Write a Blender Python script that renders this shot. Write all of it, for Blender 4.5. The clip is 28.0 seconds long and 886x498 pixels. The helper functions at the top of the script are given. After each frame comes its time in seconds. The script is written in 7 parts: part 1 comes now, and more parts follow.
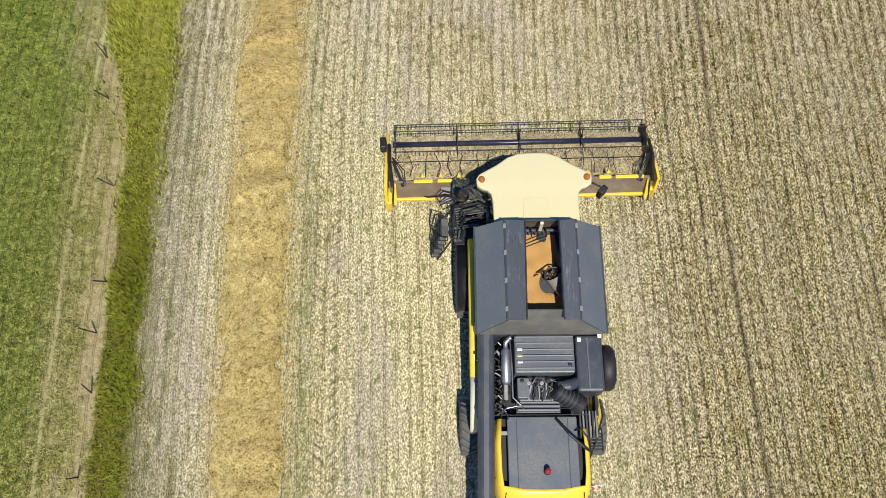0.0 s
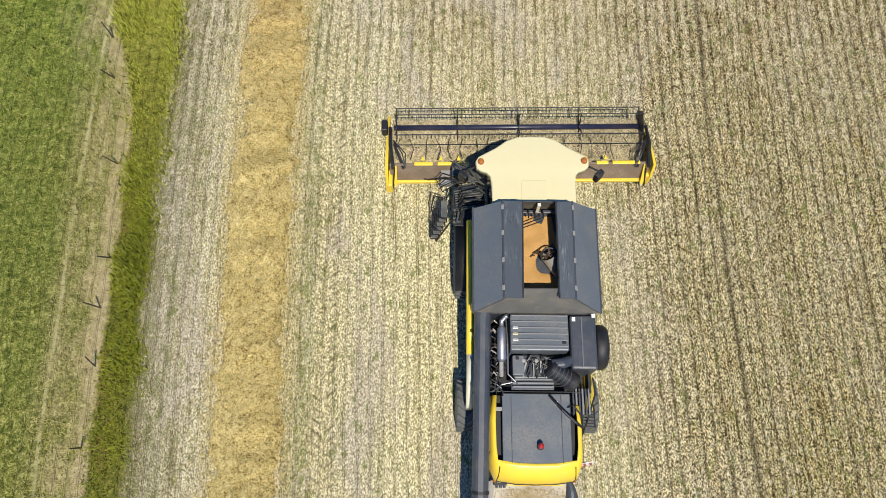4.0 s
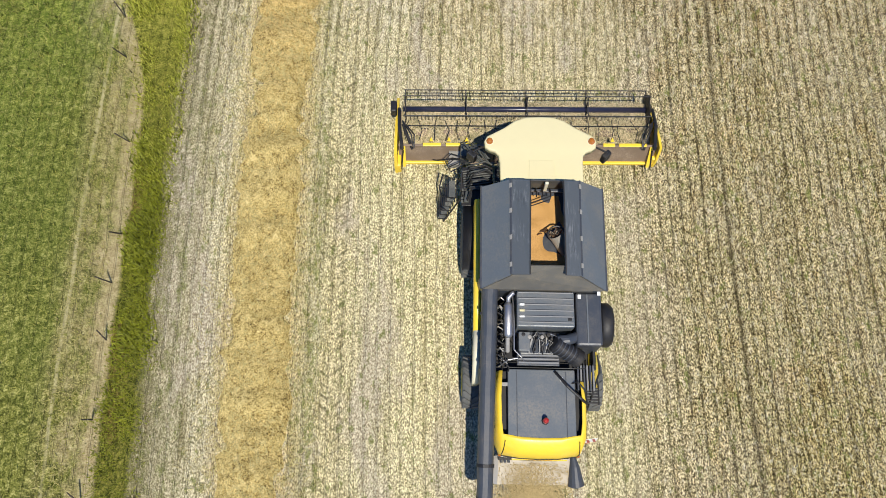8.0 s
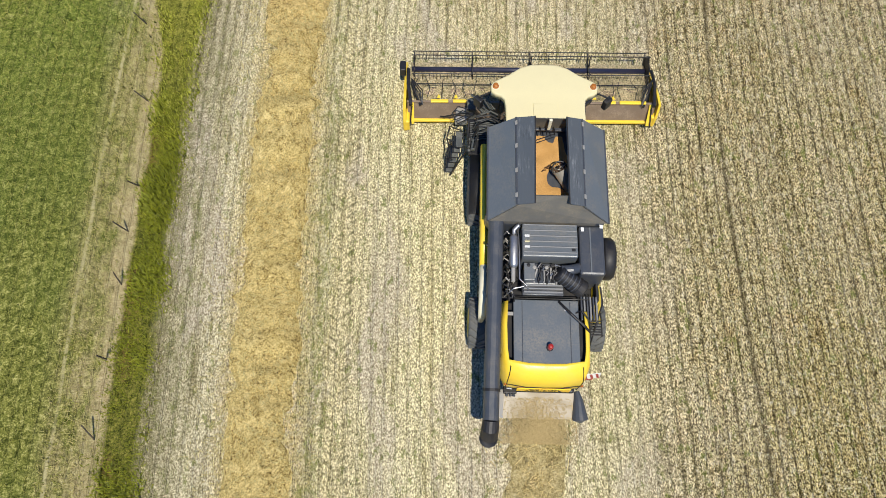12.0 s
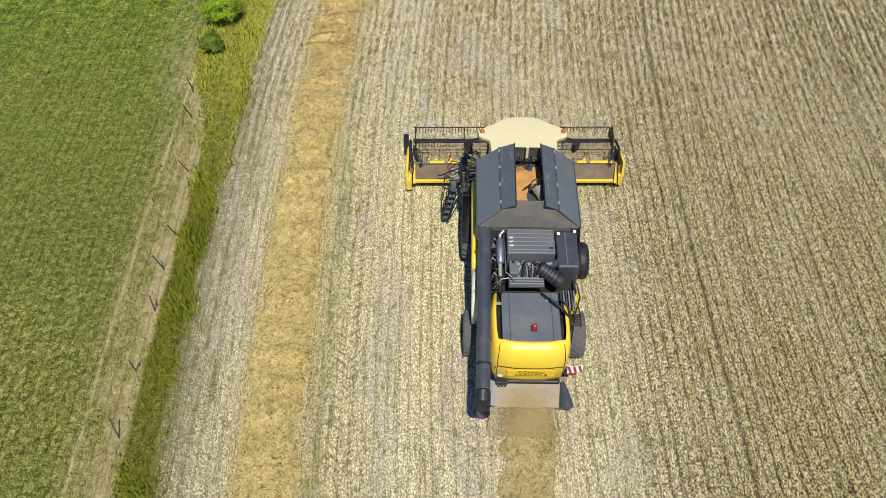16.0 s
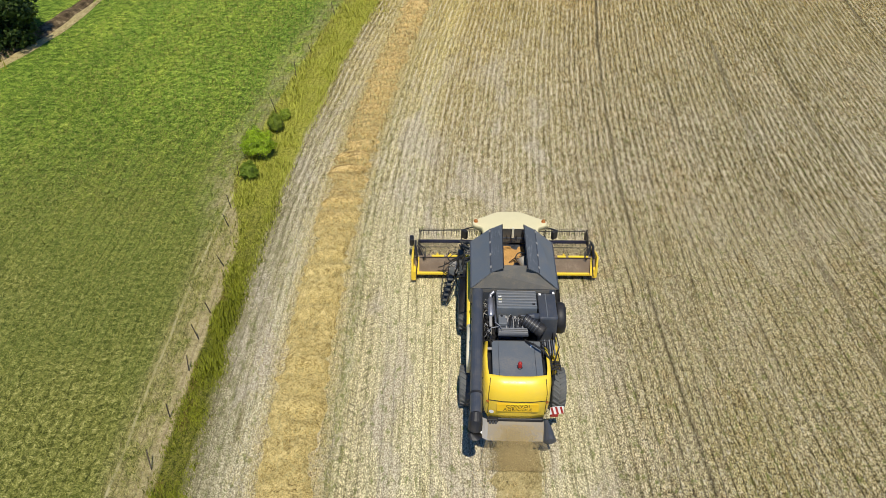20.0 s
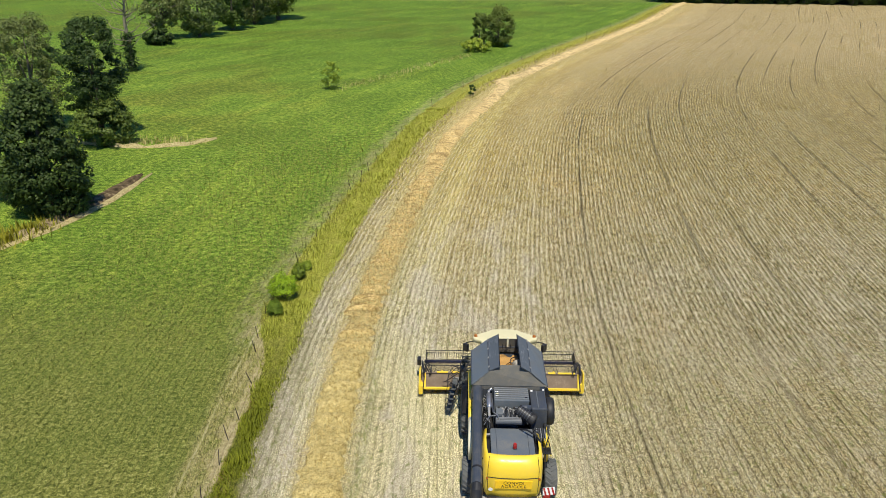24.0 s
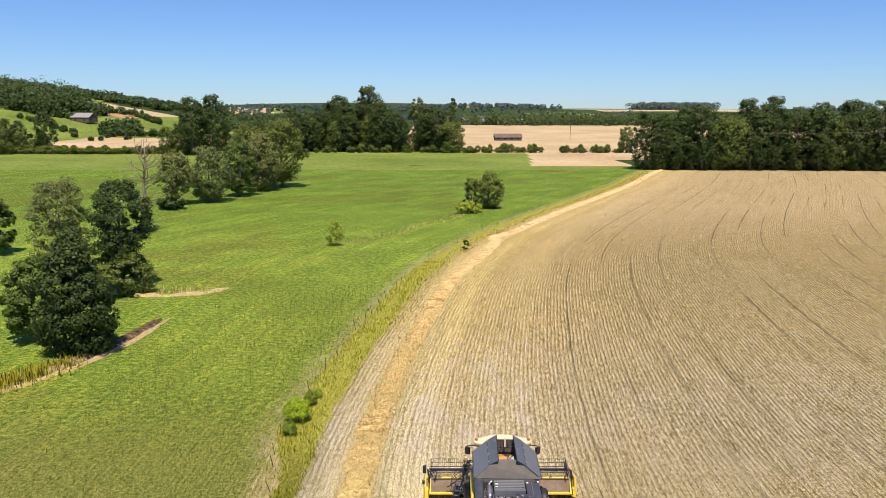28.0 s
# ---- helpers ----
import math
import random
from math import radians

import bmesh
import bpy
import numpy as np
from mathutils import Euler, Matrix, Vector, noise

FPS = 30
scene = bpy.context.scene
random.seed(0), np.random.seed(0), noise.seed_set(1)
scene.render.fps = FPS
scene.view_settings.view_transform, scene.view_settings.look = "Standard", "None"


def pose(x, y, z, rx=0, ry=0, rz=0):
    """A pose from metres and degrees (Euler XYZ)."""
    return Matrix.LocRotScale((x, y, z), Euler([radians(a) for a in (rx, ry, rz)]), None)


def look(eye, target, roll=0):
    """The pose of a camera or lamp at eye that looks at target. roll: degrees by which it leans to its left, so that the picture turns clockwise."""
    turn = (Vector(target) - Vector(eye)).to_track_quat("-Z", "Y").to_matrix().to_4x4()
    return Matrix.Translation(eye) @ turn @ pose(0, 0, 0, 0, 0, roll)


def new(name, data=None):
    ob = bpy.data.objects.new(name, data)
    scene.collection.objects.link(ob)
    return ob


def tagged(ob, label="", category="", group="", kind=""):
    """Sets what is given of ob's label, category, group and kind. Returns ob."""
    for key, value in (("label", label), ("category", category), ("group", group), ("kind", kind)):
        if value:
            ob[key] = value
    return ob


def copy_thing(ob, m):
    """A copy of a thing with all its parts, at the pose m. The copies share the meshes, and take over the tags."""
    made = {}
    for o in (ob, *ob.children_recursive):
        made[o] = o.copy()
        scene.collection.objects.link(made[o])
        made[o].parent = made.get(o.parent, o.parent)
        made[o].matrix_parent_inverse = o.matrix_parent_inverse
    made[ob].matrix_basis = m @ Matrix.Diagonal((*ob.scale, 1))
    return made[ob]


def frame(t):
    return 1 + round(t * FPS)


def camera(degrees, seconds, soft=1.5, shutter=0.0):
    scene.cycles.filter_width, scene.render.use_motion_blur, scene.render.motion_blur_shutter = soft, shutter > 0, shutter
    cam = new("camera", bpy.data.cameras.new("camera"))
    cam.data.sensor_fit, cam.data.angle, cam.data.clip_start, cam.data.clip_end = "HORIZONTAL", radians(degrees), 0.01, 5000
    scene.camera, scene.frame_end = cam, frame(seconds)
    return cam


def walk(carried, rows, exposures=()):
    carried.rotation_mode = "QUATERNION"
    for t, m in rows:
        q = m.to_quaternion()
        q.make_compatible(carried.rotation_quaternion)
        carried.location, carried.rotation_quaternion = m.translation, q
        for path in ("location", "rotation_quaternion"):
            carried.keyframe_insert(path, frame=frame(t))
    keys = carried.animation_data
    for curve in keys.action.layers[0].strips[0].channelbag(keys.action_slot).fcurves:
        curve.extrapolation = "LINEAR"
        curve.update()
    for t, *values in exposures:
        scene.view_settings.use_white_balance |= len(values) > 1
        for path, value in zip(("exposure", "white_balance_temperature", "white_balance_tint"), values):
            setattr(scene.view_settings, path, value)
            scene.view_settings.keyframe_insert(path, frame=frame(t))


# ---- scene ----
# ---------------------------------------------------------------- camera
cam = camera(60.0, 28.0, soft=0.45)
walk(cam, [
    (0, pose(-2.043, -2.621, 18.207, 19.506, -0.041, -2.648)),
    (2, pose(-2.021, -2.895, 18.291, 19.611, 0.021, -2.875)),
    (3.5, pose(-2.058, -2.982, 18.407, 19.168, -0.359, -2.155)),
    (5.5, pose(-2.147, -3.070, 18.544, 18.531, -0.677, -1.354)),
    (7, pose(-2.171, -3.301, 18.578, 18.489, -0.525, -1.282)),
    (8, pose(-2.230, -3.395, 18.543, 18.491, -0.586, -1.167)),
    (9, pose(-2.280, -3.466, 18.450, 18.396, -0.581, -1.367)),
    (9.5, pose(-2.315, -3.553, 18.402, 18.510, -0.623, -1.339)),
    (10, pose(-2.347, -3.639, 18.378, 18.336, -0.591, -1.304)),
    (10.5, pose(-2.391, -3.881, 18.363, 18.708, -0.486, -1.428)),
    (11, pose(-2.426, -4.379, 18.351, 18.920, -0.581, -1.342)),
    (11.5, pose(-2.441, -5.052, 18.334, 19.938, -0.650, -1.070)),
    (13.5, pose(-2.364, -7.870, 18.219, 27.730, -0.511, -0.761)),
    (15, pose(-2.257, -10.006, 18.168, 33.794, -0.001, -0.949)),
    (17, pose(-2.344, -12.752, 18.178, 41.381, 0.017, -1.338)),
    (19, pose(-2.301, -15.406, 18.148, 48.668, -0.255, -0.801)),
    (20, pose(-2.362, -16.705, 18.100, 52.602, -0.257, -0.828)),
    (21.5, pose(-2.463, -18.653, 17.978, 58.547, -0.168, -0.948)),
    (23.5, pose(-2.586, -21.236, 17.803, 65.823, -0.537, -0.682)),
    (25, pose(-2.722, -23.145, 17.638, 70.514, -0.522, -0.778)),
    (26, pose(-2.904, -24.429, 17.526, 73.707, -0.445, -1.034)),
    (27, pose(-3.036, -25.656, 17.408, 76.782, -0.088, -1.387)),
    (28, pose(-3.085, -26.793, 17.269, 79.691, -0.128, -1.348)),
], exposures=[(0, -0.01, 6500, 10), (9, 0.03, 6500, 10), (16, -0.07, 6500, 10), (21, -0.1, 6500, 10), (25, 0.07, 6500, 7), (27, 0.22, 6820, 16), (28, 0.26, 7000, 22)])

# ---------------------------------------------------------------- light
SUN_ELEVATION, SUN_AZIMUTH = radians(64), radians(-85)      # the sun stands high behind the machine
sun_way = Vector((math.cos(SUN_ELEVATION) * math.cos(SUN_AZIMUTH), math.cos(SUN_ELEVATION) * math.sin(SUN_AZIMUTH), math.sin(SUN_ELEVATION)))
world = bpy.data.worlds.new("world")
scene.world = world
world.use_nodes = True
wn = world.node_tree
sky = wn.nodes.new("ShaderNodeTexSky")
sky.sky_type, sky.sun_disc = "NISHITA", False
sky.sun_elevation, sky.sun_rotation = SUN_ELEVATION, math.pi / 2 - SUN_AZIMUTH
sky.altitude, sky.air_density, sky.dust_density, sky.ozone_density = 150, 1.0, 0.05, 4.0
tint = wn.nodes.new("ShaderNodeMix")
tint.data_type, tint.blend_type = "RGBA", "MULTIPLY"
tint.inputs["Factor"].default_value, tint.inputs["B"].default_value = 1.0, (0.63, 0.99, 1.46, 1)
wn.links.new(sky.outputs["Color"], tint.inputs["A"])
wn.links.new(tint.outputs["Result"], wn.nodes["Background"].inputs["Color"])
wn.nodes["Background"].inputs["Strength"].default_value = 0.075
sun = new("sun", bpy.data.lights.new("sun", "SUN"))
sun.data.energy, sun.data.angle, sun.data.color = 5.0, radians(0.53), (1.0, 0.94, 0.82)
sun.matrix_world = look((0, 0, 60), Vector((0, 0, 60)) - sun_way)


# ---------------------------------------------------------------- materials
def material(name, rough=0.6, metal=0.0, spec=0.5):
    m = bpy.data.materials.new(name)
    m.use_nodes = True
    b = m.node_tree.nodes["Principled BSDF"]
    b.inputs["Roughness"].default_value, b.inputs["Metallic"].default_value = rough, metal
    b.inputs["Specular IOR Level"].default_value = spec
    return m, m.node_tree, b


def node(nt, kind, **values):
    n = nt.nodes.new(kind)
    for key, value in values.items():
        n.inputs[key.replace("_", " ")].default_value = value
    return n


def coords(nt, kind="Object", scale=(1, 1, 1)):
    tc = nt.nodes.new("ShaderNodeTexCoord")
    mp = nt.nodes.new("ShaderNodeMapping")
    mp.inputs["Scale"].default_value = scale
    nt.links.new(tc.outputs[kind], mp.inputs["Vector"])
    return mp.outputs["Vector"]


def noise_tex(nt, vec, scale, detail=4.0, rough=0.6, distort=0.0):
    n = node(nt, "ShaderNodeTexNoise", Scale=scale, Detail=detail, Roughness=rough, Distortion=distort)
    nt.links.new(vec, n.inputs["Vector"])
    return n.outputs["Fac"]


def ramp(nt, fac, stops):
    r = nt.nodes.new("ShaderNodeValToRGB")
    els = r.color_ramp.elements
    while len(els) < len(stops):
        els.new(0.5)
    for e, (p, c) in zip(els, stops):
        e.position, e.color = p, (*c, 1) if len(c) == 3 else c
    nt.links.new(fac, r.inputs["Fac"])
    return r.outputs["Color"]


def mix(nt, fac, a, b, kind="MIX"):
    m = nt.nodes.new("ShaderNodeMix")
    m.data_type, m.blend_type = "RGBA", kind
    for sock, v in ((m.inputs["Factor"], fac), (m.inputs["A"], a), (m.inputs["B"], b)):
        if isinstance(v, (int, float)):
            sock.default_value = v
        elif isinstance(v, tuple):
            sock.default_value = (*v, 1)
        else:
            nt.links.new(v, sock)
    return m.outputs["Result"]


def calc(nt, op, a, b=0.0, c=0.0):
    m = nt.nodes.new("ShaderNodeMath")
    m.operation = op
    for sock, v in zip(m.inputs, (a, b, c)):
        if isinstance(v, (int, float)):
            sock.default_value = v
        else:
            nt.links.new(v, sock)
    return m.outputs[0]


def step_between(nt, v, lo, hi):
    m = nt.nodes.new("ShaderNodeMapRange")
    m.interpolation_type = "SMOOTHSTEP"
    m.inputs["From Min"].default_value, m.inputs["From Max"].default_value = lo, hi
    nt.links.new(v, m.inputs["Value"])
    return m.outputs["Result"]


def step_linear(nt, v, lo, hi):
    m = nt.nodes.new("ShaderNodeMapRange")
    m.inputs["From Min"].default_value, m.inputs["From Max"].default_value = lo, hi
    nt.links.new(v, m.inputs["Value"])
    return m.outputs["Result"]


def bump(nt, b, height, strength=0.3, distance=0.02):
    n = nt.nodes.new("ShaderNodeBump")
    n.inputs["Strength"].default_value, n.inputs["Distance"].default_value = strength, distance
    nt.links.new(height, n.inputs["Height"])
    nt.links.new(n.outputs["Normal"], b.inputs["Normal"])


def painted(name, colour, rough=0.4, dust=0.35, dust_colour=(0.36, 0.29, 0.19), metal=0.0, scale=3.0):
    """Paint, plastic or metal with a film of field dust and small scuffs."""
    m, nt, b = material(name, rough, metal)
    v = coords(nt)
    big, fine = noise_tex(nt, v, scale, 5, 0.65), noise_tex(nt, v, scale * 14, 4, 0.7)
    both = calc(nt, "MULTIPLY", step_between(nt, big, 0.38, 0.75), step_between(nt, fine, 0.3, 0.7))
    fac = calc(nt, "MULTIPLY", both, dust)
    shade = mix(nt, fine, tuple(c * 0.86 for c in colour), tuple(min(1, c * 1.1) for c in colour))
    nt.links.new(mix(nt, fac, shade, dust_colour), b.inputs["Base Color"])
    nt.links.new(calc(nt, "MULTIPLY_ADD", both, 0.4, rough), b.inputs["Roughness"])
    bump(nt, b, fine, 0.08, 0.01)
    return m


def foliage(name, dark, light, rough=0.55, translucent=0.25):
    """Leaves: colour varies from leaf to leaf and from plant to plant."""
    m, nt, b = material(name, rough, 0.0, 0.3)
    geo, info = nt.nodes.new("ShaderNodeNewGeometry"), nt.nodes.new("ShaderNodeObjectInfo")
    v = coords(nt)
    patch = noise_tex(nt, v, 0.9, 3)
    t = calc(nt, "ADD", calc(nt, "MULTIPLY", geo.outputs["Random Per Island"], 0.55), calc(nt, "MULTIPLY", patch, 0.5))
    col = mix(nt, t, dark, light)
    tint = mix(nt, info.outputs["Random"], (0.82, 0.9, 0.8), (1.15, 1.05, 1.0))
    col = mix(nt, 1.0, col, tint, "MULTIPLY")
    nt.links.new(col, b.inputs["Base Color"])
    tr = nt.nodes.new("ShaderNodeBsdfTranslucent")
    nt.links.new(col, tr.inputs["Color"])
    ms = nt.nodes.new("ShaderNodeMixShader")
    ms.inputs["Fac"].default_value = translucent
    nt.links.new(b.outputs[0], ms.inputs[1])
    nt.links.new(tr.outputs[0], ms.inputs[2])
    nt.links.new(ms.outputs[0], nt.nodes["Material Output"].inputs["Surface"])
    return m


YELLOW = painted("yellow_paint", (0.88, 0.62, 0.045), 0.32, 0.25)
ORANGE_YELLOW = painted("orange_yellow_plate", (0.95, 0.58, 0.02), 0.4, 0.1)
CREAM = painted("cream_paint", (0.7, 0.63, 0.37), 0.35, 0.12)
IVORY = painted("ivory_paint", (0.72, 0.68, 0.5), 0.4, 0.2)
DARK = painted("dark_grey_plastic", (0.048, 0.056, 0.071), 0.36, 0.2)
SLATE = painted("slate_grey_sheet", (0.115, 0.132, 0.148), 0.36, 0.35, scale=1.6)
FLAP, _nt, _b = material("scuffed_flap", 0.6)
_v = coords(_nt, "Object", (9.0, 1.0, 9.0))
_f, _g = noise_tex(_nt, _v, 3.0, 6, 0.75), noise_tex(_nt, coords(_nt), 2.0, 5, 0.7)
_c = ramp(_nt, _f, [(0.4, (0.055, 0.063, 0.072)), (0.52, (0.105, 0.116, 0.128)), (0.64, (0.25, 0.26, 0.27))])
_nt.links.new(mix(_nt, step_between(_nt, _g, 0.42, 0.7), (0.085, 0.097, 0.11), _c), _b.inputs["Base Color"])
bump(_nt, _b, _f, 0.2, 0.01)
BLACK = painted("black_steel", (0.011, 0.011, 0.013), 0.5, 0.1)
NAVY = painted("dark_blue_steel", (0.018, 0.02, 0.045), 0.3, 0.12)
STEEL = painted("bare_steel", (0.42, 0.42, 0.43), 0.38, 0.2, metal=0.85)
GREY = painted("grey_sheet_steel", (0.3, 0.29, 0.27), 0.5, 0.5)
CANVAS = painted("khaki_canvas", (0.115, 0.11, 0.096), 0.8, 0.4)
DUSTY = painted("dust_covered_sheet", (0.2, 0.145, 0.1), 0.6, 0.85, (0.38, 0.3, 0.21))
RIB = painted("pale_grey_ribs", (0.2, 0.205, 0.21), 0.5, 0.3)
BOARD = painted("worn_spreader_steel", (0.26, 0.23, 0.18), 0.5, 0.85, (0.34, 0.26, 0.13), metal=0.2)
TYRE = painted("tyre_rubber", (0.1, 0.104, 0.102), 0.85, 0.6, (0.24, 0.22, 0.18))
RED = painted("red_lens", (0.36, 0.016, 0.014), 0.25, 0.15)
AMBER = painted("amber_lens", (0.4, 0.13, 0.015), 0.25, 0.05)
WHITE = painted("white_film", (0.8, 0.8, 0.78), 0.5, 0.1)
INK = painted("black_print", (0.02, 0.018, 0.012), 0.6, 0.05)
WOOD = painted("weathered_post_wood", (0.07, 0.052, 0.036), 0.9, 0.25)
BARK = painted("bark", (0.12, 0.095, 0.07), 0.95, 0.3)
DEADWOOD = painted("pale_dead_wood", (0.24, 0.2, 0.14), 0.95, 0.2)
GLASS, _nt, _b = material("tinted_glass", 0.05)
_b.inputs["Base Color"].default_value = (0.02, 0.03, 0.035, 1)
LEAF_DARK = foliage("dark_leaves", (0.018, 0.038, 0.01), (0.092, 0.145, 0.029))
LEAF_MID = foliage("green_leaves", (0.05, 0.09, 0.016), (0.19, 0.25, 0.045))
LEAF_LIGHT = foliage("light_leaves", (0.15, 0.23, 0.02), (0.46, 0.54, 0.06))
LEAF_DRY = foliage("greyish_leaves", (0.08, 0.11, 0.03), (0.28, 0.32, 0.1))
WEED = foliage("weed_blades", (0.016, 0.032, 0.002), (0.4, 0.41, 0.03))
LEAF_BRIGHT = foliage("bright_leaves", (0.13, 0.22, 0.008), (0.5, 0.7, 0.03))
WEED_LIGHT = foliage("light_weed_blades", (0.27, 0.29, 0.03), (0.66, 0.62, 0.12))
LEAF_YOUNG = foliage("young_leaves", (0.08, 0.13, 0.012), (0.3, 0.4, 0.04))
# leaves of the horizon ridge, with blue air haze mixed into their colour
LEAF_HAZED = foliage("hazed_leaves", (0.05, 0.085, 0.075), (0.13, 0.175, 0.15))
GRASS = foliage("meadow_blades", (0.06, 0.085, 0.008), (0.42, 0.4, 0.1))
DRYGRASS = foliage("dry_grass_blades", (0.26, 0.24, 0.07), (0.6, 0.52, 0.24))
STRAW = foliage("straw_strands", (0.4, 0.28, 0.1), (0.85, 0.68, 0.34), 0.5, 0.1)
STALK = foliage("stubble_stalks", (0.16, 0.13, 0.06), (0.82, 0.73, 0.49), 0.6, 0.1)
SPOUT = painted("dusty_spout_steel", (0.34, 0.32, 0.28), 0.5, 0.5, metal=0.3)
BROWN = painted("brown_chaff", (0.075, 0.032, 0.012), 0.9, 0.3)
GRATE = painted("dusty_grey_grating", (0.07, 0.076, 0.074), 0.5, 0.7, (0.3, 0.28, 0.22))
HOSE = painted("dusty_rubber_hose", (0.055, 0.06, 0.056), 0.6, 0.6, (0.22, 0.21, 0.17))
CHOPPED = foliage("chopped_straw", (0.24, 0.185, 0.08), (0.5, 0.4, 0.2), 0.6, 0.1)

# grain in the tank
GRAIN, _nt, _b = material("ripe_grain", 0.7)
_v = coords(_nt)
_g = noise_tex(_nt, _v, 60, 5, 0.8)
_nt.links.new(ramp(_nt, _g, [(0.3, (0.34, 0.17, 0.045)), (0.7, (0.72, 0.42, 0.14))]), _b.inputs["Base Color"])
bump(_nt, _b, _g, 0.6, 0.02)


def zone_ground():
    """Field, swath bed, weedy verge and meadow on one sheet. UV: metres beside and along the swath, a tenth each."""
    m, nt, b = material("field_and_meadow", 0.95, 0.0, 0.15)
    uv = nt.nodes.new("ShaderNodeUVMap")
    sep = nt.nodes.new("ShaderNodeSeparateXYZ")
    nt.links.new(uv.outputs["UV"], sep.inputs[0])
    u, v = calc(nt, "MULTIPLY", sep.outputs["X"], 10.0), calc(nt, "MULTIPLY", sep.outputs["Y"], 10.0)
    # the sowing rows run beside the swath and bend with it
    flat = nt.nodes.new("ShaderNodeCombineXYZ")
    nt.links.new(u, flat.inputs["X"]), nt.links.new(v, flat.inputs["Y"])
    p = flat.outputs[0]

    def stretched(sx, sy):
        mp = nt.nodes.new("ShaderNodeMapping")
        mp.inputs["Scale"].default_value = (sx, sy, 1)
        nt.links.new(p, mp.inputs["Vector"])
        return mp.outputs[0]

    wob = calc(nt, "MULTIPLY_ADD", noise_tex(nt, p, 0.5, 5, 0.65), 1.2, -0.6)
    # stubble: rows along v, pale chaff, soil and green regrowth between
    wiggle = calc(nt, "MULTIPLY_ADD", noise_tex(nt, stretched(0.6, 0.35), 1.0, 3), 0.18, -0.09)
    ur = calc(nt, "ADD", u, wiggle)
    row = calc(nt, "ABSOLUTE", calc(nt, "SUBTRACT", calc(nt, "FRACT", calc(nt, "MULTIPLY", ur, 1 / 0.29)), 0.5))
    gap = step_between(nt, row, 0.385, 0.465)
    fleck, scrap = noise_tex(nt, stretched(1, 0.6), 27.0, 5, 0.72, 0.25), noise_tex(nt, stretched(1, 0.6), 12.0, 6, 0.78, 0.5)
    litter = calc(nt, "MULTIPLY_ADD", calc(nt, "ADD", calc(nt, "MULTIPLY", fleck, 0.68), calc(nt, "MULTIPLY", scrap, 0.32)), 1.3, -0.15)
    speck = noise_tex(nt, p, 30.0, 4, 0.8)
    patch = noise_tex(nt, stretched(0.5, 0.16), 0.9, 5, 0.6)
    streak = noise_tex(nt, stretched(1.0, 0.03), 1.4, 3, 0.6)
    comb = noise_tex(nt, stretched(1.0, 0.05), 7.0, 3, 0.7)
    ahead = step_between(nt, v, 8.0, 40.0)
    chaff = ramp(nt, litter, [(0.40, (0.022, 0.019, 0.009)), (0.455, (0.135, 0.112, 0.06)), (0.51, (0.4, 0.345, 0.225)), (0.57, (0.92, 0.86, 0.69))])
    soil = ramp(nt, speck, [(0.40, (0.014, 0.01, 0.004)), (0.53, (0.07, 0.052, 0.022)), (0.62, (0.34, 0.28, 0.16))])
    far_rows = calc(nt, "MULTIPLY", calc(nt, "MULTIPLY", gap, calc(nt, "MULTIPLY_ADD", step_between(nt, u, -1.0, 1.0), 0.6, 0.4)), step_between(nt, noise_tex(nt, stretched(2.2, 0.9), 1.9, 6, 0.75), 0.4, 0.54))
    right = step_between(nt, calc(nt, "ADD", u, calc(nt, "MULTIPLY_ADD", streak, 2.0, calc(nt, "MULTIPLY", patch, 0.8))), 9.9, 11.9)
    stubble = mix(nt, calc(nt, "MULTIPLY", far_rows, calc(nt, "MAXIMUM", calc(nt, "MULTIPLY_ADD", right, 0.5, 0.3), calc(nt, "MULTIPLY", step_between(nt, v, 4.0, 10.0), calc(nt, "MULTIPLY_ADD", step_between(nt, v, 12.0, 32.0), -0.6, 0.75)))), chaff, soil)
    # rolled pale chaff where the machines have passed
    soft = ramp(nt, litter, [(0.40, (0.23, 0.21, 0.13)), (0.455, (0.385, 0.355, 0.235)), (0.51, (0.51, 0.48, 0.335)), (0.57, (0.67, 0.64, 0.475))])
    stubble = mix(nt, calc(nt, "MULTIPLY_ADD", right, -0.62, 0.66), stubble, soft)
    # bands along the drive: grey chaff, green regrowth, pale wheel tracks, browner land still to be worked
    across = step_linear(nt, calc(nt, "ADD", calc(nt, "ADD", u, calc(nt, "MULTIPLY", wob, 0.45)), calc(nt, "MULTIPLY_ADD", patch, 1.0, -0.5)), -3.0, 21.0)
    bands = ramp(nt, across, [((q + 3) / 24, c) for q, c in ((-2.7, (0.8, 0.75, 0.61)), (-1.9, (1.06, 1.01, 0.87)), (-1.2, (1.22, 1.18, 1.05)), (0.9, (1.12, 1.07, 0.88)), (1.25, (1.08, 1.06, 0.86)), (1.6, (1.34, 1.25, 0.96)),
                                                              (2.1, (1.3, 1.22, 0.98)), (2.6, (1.34, 1.29, 1.07)), (3.6, (1.44, 1.38, 1.14)), (6.0, (1.47, 1.38, 1.13)), (8.2, (1.3, 1.24, 1.03)), (9.7, (1.14, 1.07, 0.86)), (10.7, (1.0, 0.94, 0.68)), (20.0, (0.9, 0.82, 0.57)))])
    worked = calc(nt, "MULTIPLY", step_between(nt, v, 5.0, 13.0), step_between(nt, u, 2.6, 4.0))
    far_right = step_between(nt, calc(nt, "ADD", u, calc(nt, "MULTIPLY_ADD", patch, 16.0, -8.0)), 7.0, 24.0)
    bands = mix(nt, calc(nt, "MULTIPLY", worked, 0.85), bands, mix(nt, far_right, (0.92, 0.8, 0.57), (0.62, 0.56, 0.36)))
